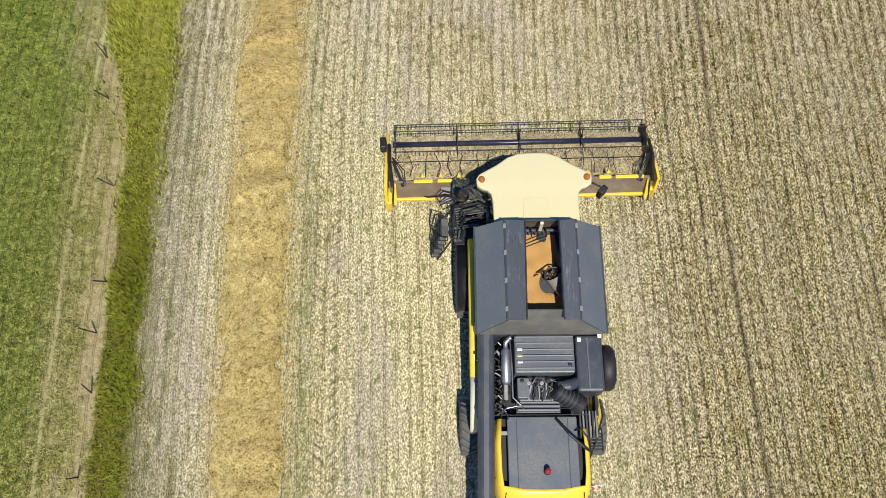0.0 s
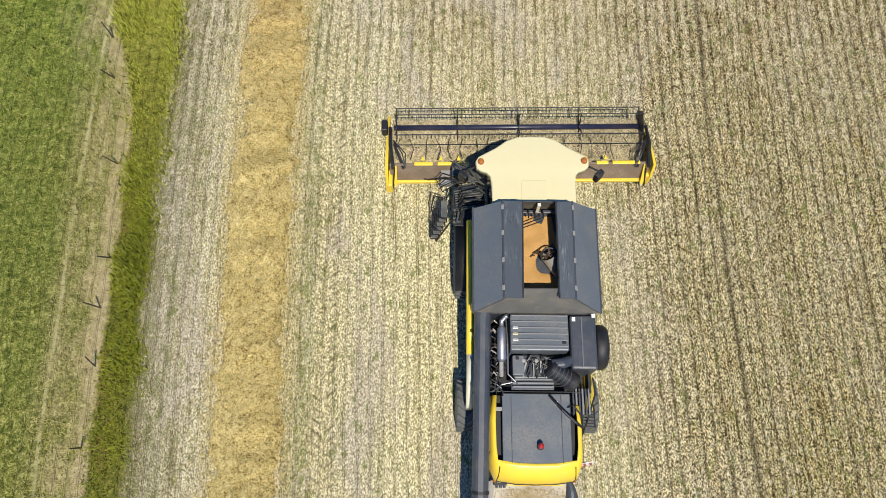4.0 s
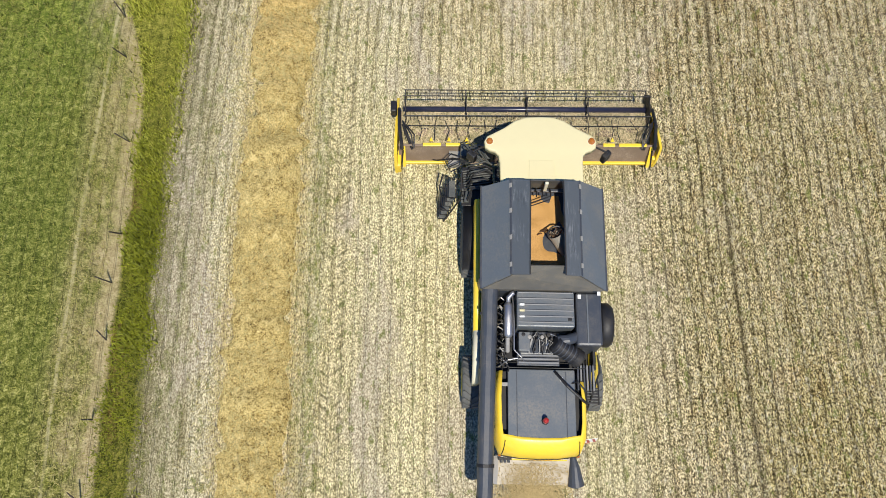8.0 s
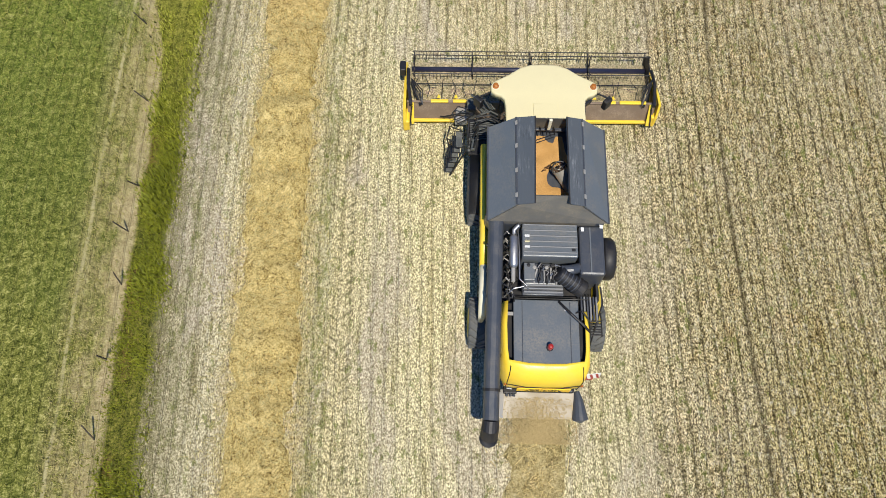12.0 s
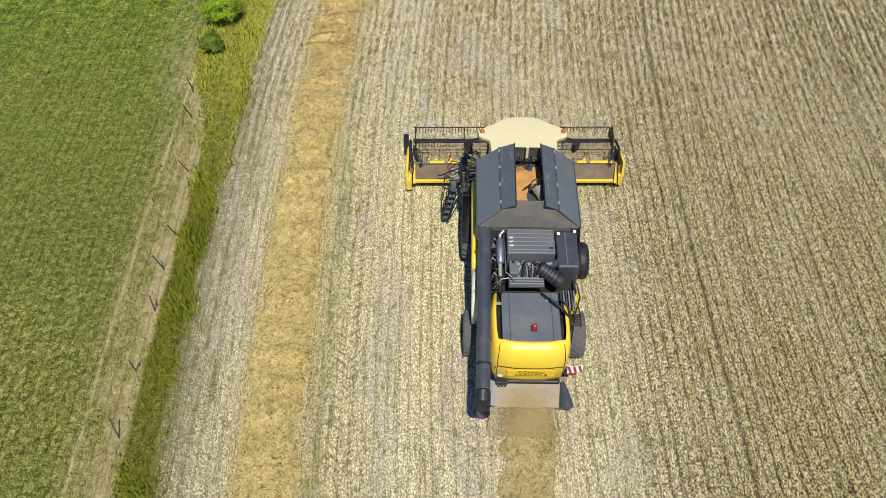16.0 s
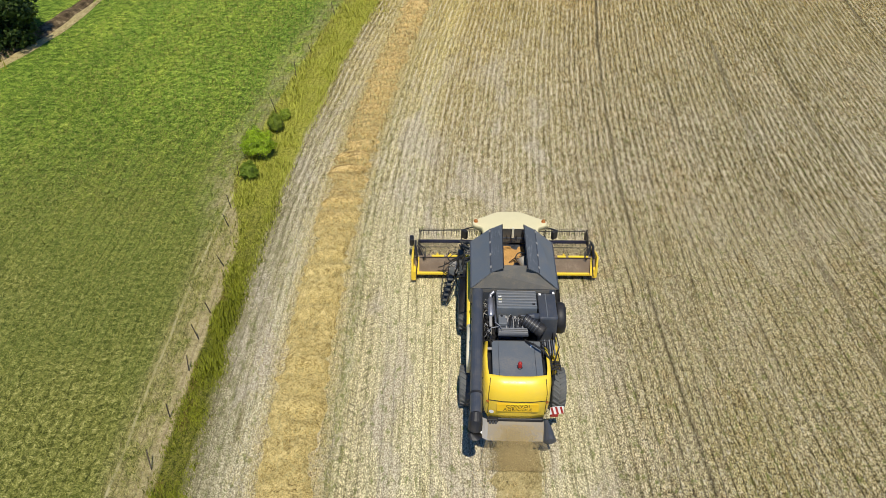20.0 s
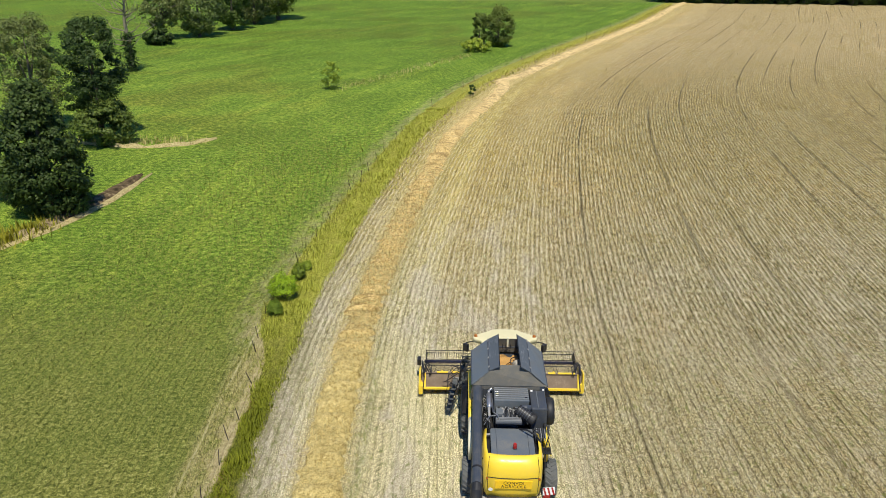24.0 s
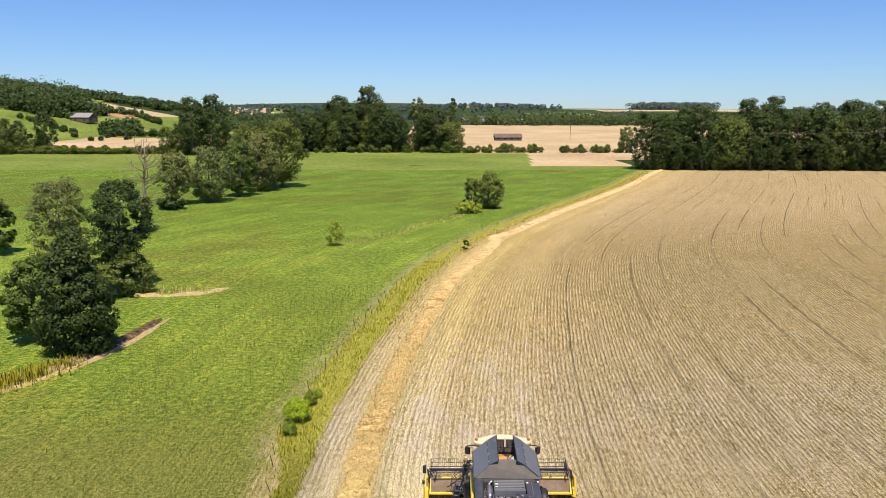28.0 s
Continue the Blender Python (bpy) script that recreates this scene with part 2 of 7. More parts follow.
    stubble = mix(nt, 1.0, stubble, bands, "MULTIPLY")
    # fine lines along the drive and longer dull streaks
    stubble = mix(nt, step_between(nt, comb, 0.5, 0.66), stubble, mix(nt, 1.0, stubble, (0.6, 0.59, 0.52), "MULTIPLY"))
    stubble = mix(nt, step_between(nt, streak, 0.5, 0.72), stubble, mix(nt, 1.0, stubble, (0.8, 0.78, 0.7), "MULTIPLY"))
    clod = calc(nt, "MULTIPLY", step_between(nt, noise_tex(nt, stretched(1, 0.5), 2.6, 7, 0.8), 0.52, 0.64), calc(nt, "MULTIPLY_ADD", right, 0.35, 0.3))
    stubble = mix(nt, clod, stubble, mix(nt, 1.0, stubble, (0.5, 0.47, 0.38), "MULTIPLY"))
    lumps = noise_tex(nt, stretched(1.3, 0.3), 6.5, 6, 0.8)
    coarse = calc(nt, "MULTIPLY", step_between(nt, v, 3.0, 14.0), calc(nt, "MULTIPLY_ADD", step_between(nt, v, 18.0, 60.0), -0.4, 0.72))
    stubble = mix(nt, calc(nt, "MULTIPLY", coarse, calc(nt, "SUBTRACT", 1.0, step_between(nt, lumps, 0.41, 0.5))), stubble, mix(nt, 1.0, stubble, (0.42, 0.38, 0.3), "MULTIPLY"))
    stubble = mix(nt, calc(nt, "MULTIPLY", coarse, step_between(nt, lumps, 0.53, 0.59)), stubble, (0.78, 0.7, 0.47))
    far_lumps = noise_tex(nt, stretched(1.2, 0.3), 2.4, 6, 0.82)
    stubble = mix(nt, calc(nt, "MULTIPLY", ahead, calc(nt, "SUBTRACT", 0.35, calc(nt, "MULTIPLY", step_between(nt, far_lumps, 0.42, 0.52), 0.35))), stubble, mix(nt, 1.0, stubble, (0.5, 0.45, 0.36), "MULTIPLY"))
    stubble = mix(nt, calc(nt, "MULTIPLY", ahead, calc(nt, "MULTIPLY", step_between(nt, far_lumps, 0.53, 0.6), 0.35)), stubble, (0.84, 0.76, 0.54))
    stubble = mix(nt, ahead, stubble, mix(nt, 1.0, stubble, (0.93, 0.855, 0.54), "MULTIPLY"))
    stubble = mix(nt, calc(nt, "MULTIPLY", step_between(nt, v, 45.0, 120.0), 0.55), stubble, (0.52, 0.395, 0.205))
    # reddish and olive clouds of weeds and chaff over the land still to be worked
    cloud = noise_tex(nt, stretched(0.6, 0.3), 0.35, 6, 0.68, 0.8)
    open_land = calc(nt, "MAXIMUM", right, step_between(nt, v, 5.0, 13.0))
    stubble = mix(nt, calc(nt, "MULTIPLY", open_land, calc(nt, "MULTIPLY", step_between(nt, cloud, 0.5, 0.64), 0.55)), stubble, mix(nt, 1.0, stubble, (0.84, 0.82, 0.58), "MULTIPLY"))
    stubble = mix(nt, calc(nt, "MULTIPLY", open_land, calc(nt, "MULTIPLY", calc(nt, "SUBTRACT", 1.0, step_between(nt, cloud, 0.34, 0.47)), 0.5)), stubble, mix(nt, 1.0, stubble, (1.2, 1.12, 1.06), "MULTIPLY"))
    margin = calc(nt, "MULTIPLY", step_between(nt, v, 10.0, 24.0), calc(nt, "SUBTRACT", 1.0, step_between(nt, u, 4.0, 6.5)))
    stubble = mix(nt, margin, stubble, mix(nt, 1.0, stubble, (0.98, 0.95, 0.8), "MULTIPLY"))
    # pinkish and straw-coloured drifts of finer chaff
    drift = calc(nt, "MULTIPLY", step_between(nt, noise_tex(nt, stretched(0.7, 0.25), 0.8, 6, 0.65, 0.6), 0.48, 0.62), calc(nt, "MULTIPLY", calc(nt, "MULTIPLY_ADD", right, -0.5, 0.7), calc(nt, "SUBTRACT", 1.0, ahead)))
    stubble = mix(nt, drift, stubble, ramp(nt, litter, [(0.40, (0.26, 0.2, 0.125)), (0.5, (0.48, 0.41, 0.3)), (0.58, (0.72, 0.65, 0.49))]))
    # coarse trash: dark hollows and pale stalks
    trash = noise_tex(nt, stretched(1.0, 0.45), 11.0, 6, 0.8, 0.4)
    strong = calc(nt, "MULTIPLY_ADD", open_land, 0.44, 0.24)
    stubble = mix(nt, calc(nt, "MULTIPLY", strong, calc(nt, "SUBTRACT", 1.0, step_between(nt, trash, 0.4, 0.48))), stubble, mix(nt, 1.0, stubble, (0.36, 0.34, 0.27), "MULTIPLY"))
    stubble = mix(nt, calc(nt, "MULTIPLY", strong, step_between(nt, trash, 0.55, 0.62)), stubble, (0.8, 0.74, 0.55))
    # green regrowth, thickest beside the swath
    tufts = noise_tex(nt, stretched(1.0, 0.55), 4.2, 6, 0.8)
    green = calc(nt, "MULTIPLY", step_between(nt, tufts, 0.55, 0.61), 0.75)
    sprouts = calc(nt, "SUBTRACT", 1.0, step_between(nt, calc(nt, "ABSOLUTE", calc(nt, "SUBTRACT", calc(nt, "ADD", u, calc(nt, "MULTIPLY", wob, 0.4)), 1.2)), 0.15, 0.5))
    verge = calc(nt, "SUBTRACT", 1.0, step_between(nt, u, -2.2, -1.2))
    rank = calc(nt, "MAXIMUM", sprouts, calc(nt, "MULTIPLY", verge, 0.8))
    green = calc(nt, "MAXIMUM", green, calc(nt, "MULTIPLY", rank, calc(nt, "MULTIPLY", step_between(nt, tufts, 0.49, 0.57), calc(nt, "MULTIPLY_ADD", step_between(nt, v, 4.0, 12.0), -0.5, 0.65))))
    green = calc(nt, "MULTIPLY", green, calc(nt, "MULTIPLY_ADD", ahead, -0.6, 1.0))
    stubble = mix(nt, green, stubble, ramp(nt, speck, [(0.42, (0.045, 0.055, 0.01)), (0.6, (0.3, 0.34, 0.07))]))
    rust = calc(nt, "MULTIPLY", right, step_between(nt, noise_tex(nt, stretched(1.0, 0.5), 1.6, 6, 0.75), 0.5, 0.66))
    stubble = mix(nt, calc(nt, "MULTIPLY", rust, 0.5), stubble, mix(nt, 1.0, stubble, (0.74, 0.6, 0.4), "MULTIPLY"))
    # trash and low weeds thin out from the verge towards the swath
    edge_trash = calc(nt, "MULTIPLY", calc(nt, "SUBTRACT", 1.0, step_between(nt, calc(nt, "ADD", u, wob), -2.5, -1.4)), step_between(nt, noise_tex(nt, stretched(1.0, 0.6), 3.4, 7, 0.8), 0.42, 0.58))
    stubble = mix(nt, calc(nt, "MULTIPLY", edge_trash, calc(nt, "MULTIPLY_ADD", step_between(nt, v, 8.0, 20.0), -0.4, 0.7)), stubble, ramp(nt, speck, [(0.4, (0.06, 0.055, 0.022)), (0.52, (0.2, 0.18, 0.085)), (0.62, (0.4, 0.36, 0.2))]))
    # prints of tyre lugs, leaning both ways, beside the swath
    for centre, lean_way in ((1.62, 1.0), (1.98, -1.0)):
        near_rut = calc(nt, "SUBTRACT", 1.0, step_between(nt, calc(nt, "ABSOLUTE", calc(nt, "SUBTRACT", u, centre)), 0.09, 0.17))
        saw = calc(nt, "FRACT", calc(nt, "MULTIPLY", calc(nt, "ADD", v, calc(nt, "MULTIPLY", calc(nt, "ADD", u, calc(nt, "MULTIPLY", litter, 0.12)), 0.75 * lean_way)), 1 / 0.27))
        lug = calc(nt, "SUBTRACT", 1.0, step_between(nt, calc(nt, "ABSOLUTE", calc(nt, "SUBTRACT", saw, 0.5)), 0.08, 0.2))
        lug = calc(nt, "MULTIPLY", calc(nt, "MULTIPLY", lug, near_rut), step_between(nt, noise_tex(nt, p, 1.7, 4, 0.7), 0.4, 0.58))
        stubble = mix(nt, calc(nt, "MULTIPLY", lug, 0.6), stubble, (0.12, 0.105, 0.045))
    # wheel marks of the drill, seen as thin dark lines far ahead
    drill = calc(nt, "ABSOLUTE", calc(nt, "SUBTRACT", calc(nt, "FRACT", calc(nt, "MULTIPLY", ur, 1 / 0.58)), 0.5))
    drill = calc(nt, "MULTIPLY", calc(nt, "SUBTRACT", 1.0, step_between(nt, drill, 0.05, 0.15)), step_between(nt, noise_tex(nt, stretched(1.6, 0.5), 1.3, 6, 0.8), 0.42, 0.58))
    stubble = mix(nt, calc(nt, "MULTIPLY", drill, calc(nt, "MULTIPLY", calc(nt, "MAXIMUM", step_between(nt, v, 5.0, 12.0), right), calc(nt, "MULTIPLY_ADD", step_between(nt, v, 10.0, 40.0), -0.22, 0.34))), stubble, mix(nt, 1.0, stubble, (0.42, 0.37, 0.28), "MULTIPLY"))
    ridge = calc(nt, "SUBTRACT", 1.0, step_between(nt, row, 0.06, 0.2))
    ridge = calc(nt, "MULTIPLY", ridge, step_between(nt, noise_tex(nt, stretched(1.4, 0.25), 2.2, 6, 0.78), 0.44, 0.58))
    near_ahead = calc(nt, "MULTIPLY", step_between(nt, v, 5.0, 14.0), calc(nt, "MULTIPLY_ADD", step_between(nt, v, 35.0, 80.0), -0.55, 0.68))
    stubble = mix(nt, calc(nt, "MULTIPLY", ridge, near_ahead), stubble, ramp(nt, litter, [(0.42, (0.42, 0.345, 0.21)), (0.56, (0.86, 0.77, 0.56))]))
    tram = calc(nt, "ABSOLUTE", calc(nt, "SUBTRACT", calc(nt, "FRACT", calc(nt, "MULTIPLY", ur, 1 / 3.4)), 0.5))
    tram = calc(nt, "MULTIPLY", calc(nt, "SUBTRACT", 1.0, step_between(nt, tram, 0.012, 0.04)), step_between(nt, noise_tex(nt, stretched(0.3, 0.04), 1.0, 3), 0.42, 0.58))
    stubble = mix(nt, calc(nt, "MULTIPLY", tram, calc(nt, "MULTIPLY", right, calc(nt, "MULTIPLY_ADD", ahead, 0.3, 0.5))), stubble, soil)
    # bed of the swath
    nearby = calc(nt, "ABSOLUTE", calc(nt, "ADD", u, calc(nt, "MULTIPLY", wob, 0.45)))
    bed = calc(nt, "MULTIPLY", calc(nt, "SUBTRACT", 1.0, step_between(nt, nearby, 0.55, 1.3)), step_between(nt, noise_tex(nt, p, 5.0, 7, 0.78), 0.4, 0.55))
    straw = ramp(nt, litter, [(0.4, (0.1, 0.07, 0.02)), (0.46, (0.4, 0.3, 0.115)), (0.57, (0.86, 0.68, 0.32))])
    field = mix(nt, calc(nt, "MULTIPLY", bed, 0.85), stubble, straw)
    # meadow: green grass with bleached tips and bare spots
    tips = calc(nt, "ADD", calc(nt, "MULTIPLY", noise_tex(nt, p, 5.5, 6, 0.75, 0.5), 0.55), calc(nt, "MULTIPLY", noise_tex(nt, p, 22.0, 4, 0.75), 0.45))
    meadow = ramp(nt, tips, [(0.40, (0.042, 0.05, 0.008)), (0.46, (0.1, 0.112, 0.019)), (0.53, (0.238, 0.244, 0.054)), (0.6, (0.52, 0.485, 0.17))])
    lush = step_between(nt, noise_tex(nt, p, 0.11, 4, 0.6), 0.42, 0.62)
    meadow = mix(nt, calc(nt, "MULTIPLY", lush, 0.4), meadow, ramp(nt, tips, [(0.4, (0.04, 0.075, 0.01)), (0.6, (0.17, 0.22, 0.035))]))
    far_green = step_between(nt, v, 2.0, 18.0)
    swards = calc(nt, "ADD", calc(nt, "MULTIPLY", noise_tex(nt, p, 2.6, 8, 0.8), 0.5), calc(nt, "MULTIPLY", noise_tex(nt, p, 14.0, 4, 0.75), 0.5))
    meadow = mix(nt, calc(nt, "MULTIPLY", far_green, 0.88), meadow, ramp(nt, calc(nt, "ADD", calc(nt, "MULTIPLY", swards, 0.7), calc(nt, "MULTIPLY", lush, 0.012)), [(0.31, (0.014, 0.034, 0.002)), (0.345, (0.066, 0.124, 0.011)), (0.378, (0.18, 0.262, 0.03)), (0.415, (0.44, 0.48, 0.1))]))
    meadow = mix(nt, step_between(nt, v, 8.0, 24.0), meadow, mix(nt, 1.0, meadow, (1.16, 1.26, 1.05), "MULTIPLY"))
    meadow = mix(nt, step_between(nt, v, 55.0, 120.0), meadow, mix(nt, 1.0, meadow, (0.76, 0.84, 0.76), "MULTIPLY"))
    # mown streaks along the edge, browner hollows far out
    mown = step_between(nt, noise_tex(nt, stretched(0.5, 0.05), 1.1, 5, 0.65), 0.45, 0.62)
    meadow = mix(nt, calc(nt, "MULTIPLY", mown, calc(nt, "MULTIPLY", far_green, 0.55)), meadow, mix(nt, 1.0, meadow, (1.5, 1.3, 1.3), "MULTIPLY"))
    hollow = calc(nt, "MULTIPLY", step_between(nt, noise_tex(nt, p, 0.05, 6, 0.62, 0.4), 0.47, 0.6), calc(nt, "SUBTRACT", 1.0, step_between(nt, u, -26.0, -9.0)))
    meadow = mix(nt, calc(nt, "MULTIPLY", hollow, calc(nt, "MULTIPLY", far_green, 0.75)), meadow, mix(nt, 1.0, meadow, (0.95, 0.76, 0.88), "MULTIPLY"))
    # bleached grass, a trodden path, a bare sandy strip under the fence, then weeds beside the field; the weeds widen ahead
    widen = step_between(nt, v, 6.5, 13.0)
    from_edge = calc(nt, "ADD", calc(nt, "ADD", u, calc(nt, "MULTIPLY", wob, 0.28)), calc(nt, "MULTIPLY_ADD", widen, 1.5, 3.58))
    dry = ramp(nt, tips, [(0.38, (0.17, 0.135, 0.055)), (0.5, (0.42, 0.345, 0.175)), (0.62, (0.66, 0.56, 0.34))])
    bleached = calc(nt, "MULTIPLY", step_between(nt, from_edge, -1.9, -0.5), calc(nt, "MULTIPLY", step_between(nt, noise_tex(nt, stretched(1.0, 0.5), 1.3, 6, 0.7), 0.36, 0.6), calc(nt, "MULTIPLY_ADD", widen, -0.35, 0.85)))
    land = mix(nt, bleached, meadow, dry)
    sand = ramp(nt, calc(nt, "ADD", calc(nt, "MULTIPLY", speck, 0.6), calc(nt, "MULTIPLY", tips, 0.4)), [(0.36, (0.2, 0.145, 0.06)), (0.47, (0.42, 0.335, 0.17)), (0.6, (0.6, 0.5, 0.29))])
    bare = calc(nt, "MULTIPLY", step_between(nt, calc(nt, "ADD", from_edge, calc(nt, "MULTIPLY_ADD", tufts, 1.6, -0.8)), -0.62, -0.2), calc(nt, "MULTIPLY_ADD", widen, -0.55, 0.62))
    land = mix(nt, bare, land, sand)
    path_line = calc(nt, "ABSOLUTE", calc(nt, "ADD", calc(nt, "ADD", u, calc(nt, "MULTIPLY", wob, 0.16)), 4.78))
    path = calc(nt, "MULTIPLY", calc(nt, "SUBTRACT", 1.0, step_between(nt, path_line, 0.02, 0.065)), calc(nt, "SUBTRACT", 1.0, step_between(nt, v, 12.0, 20.0)))
    land = mix(nt, calc(nt, "MULTIPLY", path, calc(nt, "MULTIPLY", step_between(nt, noise_tex(nt, stretched(1.0, 0.2), 1.2, 4, 0.6), 0.3, 0.55), 0.7)), land, (0.56, 0.5, 0.28))
    weeds = ramp(nt, tips, [(0.40, (0.016, 0.022, 0.004)), (0.48, (0.09, 0.1, 0.016)), (0.6, (0.32, 0.29, 0.06))])
    weeds = mix(nt, step_between(nt, v, 4.0, 15.0), weeds, ramp(nt, tips, [(0.40, (0.09, 0.1, 0.012)), (0.5, (0.29, 0.29, 0.04)), (0.6, (0.5, 0.46, 0.11))]))
    browned = calc(nt, "MULTIPLY", step_between(nt, noise_tex(nt, stretched(0.8, 0.5), 0.9, 5, 0.65), 0.46, 0.6), calc(nt, "SUBTRACT", 1.0, step_between(nt, from_edge, 0.15, 0.6)))
    weeds = mix(nt, calc(nt, "MULTIPLY", browned, 0.7), weeds, ramp(nt, tips, [(0.4, (0.05, 0.03, 0.01)), (0.55, (0.25, 0.16, 0.055))]))
    land = mix(nt, step_between(nt, from_edge, -0.07, 0.07), land, weeds)
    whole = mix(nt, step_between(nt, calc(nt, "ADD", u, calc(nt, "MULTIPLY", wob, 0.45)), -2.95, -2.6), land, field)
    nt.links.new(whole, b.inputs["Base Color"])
    relief = calc(nt, "ADD", calc(nt, "MULTIPLY", litter, 0.7), calc(nt, "MULTIPLY", calc(nt, "SUBTRACT", 1.0, gap), 0.5))
    bump(nt, b, relief, 1.0, 0.08)
    return m


def plain_land(name, stops, scale=0.6, stretch=(1, 1, 1)):
    m, nt, b = material(name, 0.95, 0.0, 0.1)
    v = coords(nt, "Object", stretch)
    fine, big = noise_tex(nt, v, scale, 6, 0.7), noise_tex(nt, v, scale * 0.04, 4, 0.6)
    f = calc(nt, "ADD", calc(nt, "MULTIPLY", fine, 0.6), calc(nt, "MULTIPLY", big, 0.4))
    nt.links.new(ramp(nt, f, stops), b.inputs["Base Color"])
    bump(nt, b, fine, 0.4, 0.1)
    return m


FIELD = zone_ground()
MEADOW_FAR = plain_land("far_meadow", [(0.35, (0.06, 0.105, 0.014)), (0.5, (0.145, 0.205, 0.034)), (0.65, (0.25, 0.285, 0.07))])
TAN_FAR = plain_land("far_stubble_field", [(0.35, (0.30, 0.22, 0.11)), (0.5, (0.46, 0.35, 0.19)), (0.65, (0.58, 0.47, 0.29))])
BROWN_FAR = plain_land("far_brown_field", [(0.35, (0.28, 0.17, 0.08)), (0.6, (0.44, 0.29, 0.15))])
WOOD_FLOOR = plain_land("far_woodland_floor", [(0.35, (0.012, 0.03, 0.008)), (0.6, (0.045, 0.08, 0.02))], 0.25)
SOIL = plain_land("bare_bank_soil", [(0.38, (0.03, 0.022, 0.012)), (0.5, (0.12, 0.085, 0.045)), (0.6, (0.36, 0.28, 0.16))], 2.0)


# ---------------------------------------------------------------- mesh helpers
def mesh_of(bm, name, mats, smooth=False):
    me = bpy.data.meshes.new(name)
    bm.to_mesh(me)
    bm.free()
    for m in mats if isinstance(mats, (list, tuple)) else [mats]:
        me.materials.append(m)
    if smooth:
        for p in me.polygons:
            p.use_smooth = True
    return me


def thing(name, label, category, group="", kind=""):
    return tagged(new(name), label, category, group, kind)


def part(name, bm, mat, parent, label="", smooth=False):
    ob = new(name, mesh_of(bm, name, mat, smooth))
    ob.parent = parent
    if label:
        ob["label"] = label
    return ob


def single(name, bm, mat, label, category, group="", kind="", smooth=False):
    return tagged(new(name, mesh_of(bm, name, mat, smooth)), label, category, group, kind)


def box(bm, x0, x1, y0, y1, z0, z1, bevel=0.015, m=None):
    """An upright block with softened edges; m turns or moves it."""
    r = bmesh.ops.create_cube(bm, size=1)
    vs = r["verts"]
    bmesh.ops.transform(bm, verts=vs, matrix=Matrix.Translation(((x0 + x1) / 2, (y0 + y1) / 2, (z0 + z1) / 2)) @ Matrix.Diagonal((x1 - x0, y1 - y0, z1 - z0, 1)))
    if bevel:
        es = list({e for v in vs for e in v.link_edges})
        out = bmesh.ops.bevel(bm, geom=es, offset=min(bevel, (x1 - x0) / 3, (y1 - y0) / 3, (z1 - z0) / 3), segments=2, affect="EDGES", profile=0.5)
        vs = list({v for f in out["faces"] for v in f.verts} | {v for v in vs if v.is_valid})
    if m is not None:
        bmesh.ops.transform(bm, verts=vs, matrix=m)
    return bm


def block(x0, x1, y0, y1, z0, z1, bevel=0.015, m=None):
    return box(bmesh.new(), x0, x1, y0, y1, z0, z1, bevel, m)


def tube(bm, pts, radius, sides=8, closed_ends=True):
    """A round bar through points; radius is one number or one for each point."""
    pts = [Vector(p) for p in pts]
    rad = radius if isinstance(radius, (list, tuple)) else [radius] * len(pts)
    rings, ref = [], None
    for i, p in enumerate(pts):
        d = (pts[min(i + 1, len(pts) - 1)] - pts[max(i - 1, 0)]).normalized()
        if ref is None or abs(ref.dot(d)) > 0.95:
            ref = Vector((0, 0, 1)) if abs(d.z) < 0.9 else Vector((1, 0, 0))
        a = d.cross(ref).normalized()
        c = d.cross(a)
        rings.append([bm.verts.new(p + rad[i] * (math.cos(k * math.tau / sides) * a + math.sin(k * math.tau / sides) * c)) for k in range(sides)])
    for r0, r1 in zip(rings, rings[1:]):
        for k in range(sides):
            bm.faces.new((r0[k], r0[(k + 1) % sides], r1[(k + 1) % sides], r1[k]))
    if closed_ends:
        bm.faces.new(rings[0][::-1])
        bm.faces.new(rings[-1])
    return bm


def rod(pts, radius, sides=8):
    return tube(bmesh.new(), pts, radius, sides)


def plate(outline, thick, m=None, bm=None, bevel=0.0):
    """A sheet of the given thickness with an outline in its own x and y."""
    bm = bm or bmesh.new()
    lo = [bm.verts.new((x, y, 0)) for x, y in outline]
    hi = [bm.verts.new((x, y, thick)) for x, y in outline]
    n = len(outline)
    fs = [bm.faces.new(lo[::-1]), bm.faces.new(hi)]
    fs += [bm.faces.new((lo[i], lo[(i + 1) % n], hi[(i + 1) % n], hi[i])) for i in range(n)]
    bmesh.ops.recalc_face_normals(bm, faces=fs)
    vs = lo + hi
    if bevel:
        out = bmesh.ops.bevel(bm, geom=list(fs[1].edges), offset=bevel, segments=3, affect="EDGES", profile=0.6)
        vs = list({v for v in vs if v.is_valid} | {v for f in out["faces"] for v in f.verts})
    if m is not None:
        bmesh.ops.transform(bm, verts=vs, matrix=m)
    return bm


def sheet(a, b, c, d, thick=0.02, bm=None):
    """A flat four-cornered sheet given by its corners, made solid downwards along its normal."""
    bm = bm or bmesh.new()
    p = [Vector(q) for q in (a, b, c, d)]
    n = ((p[2] - p[0]).cross(p[3] - p[1])).normalized() * thick
    top = [bm.verts.new(q) for q in p]
    low = [bm.verts.new(q - n) for q in p]
    bm.faces.new(top), bm.faces.new(low[::-1])
    for i in range(4):
        j = (i + 1) % 4
        bm.faces.new((top[j], top[i], low[i], low[j]))
    return bm


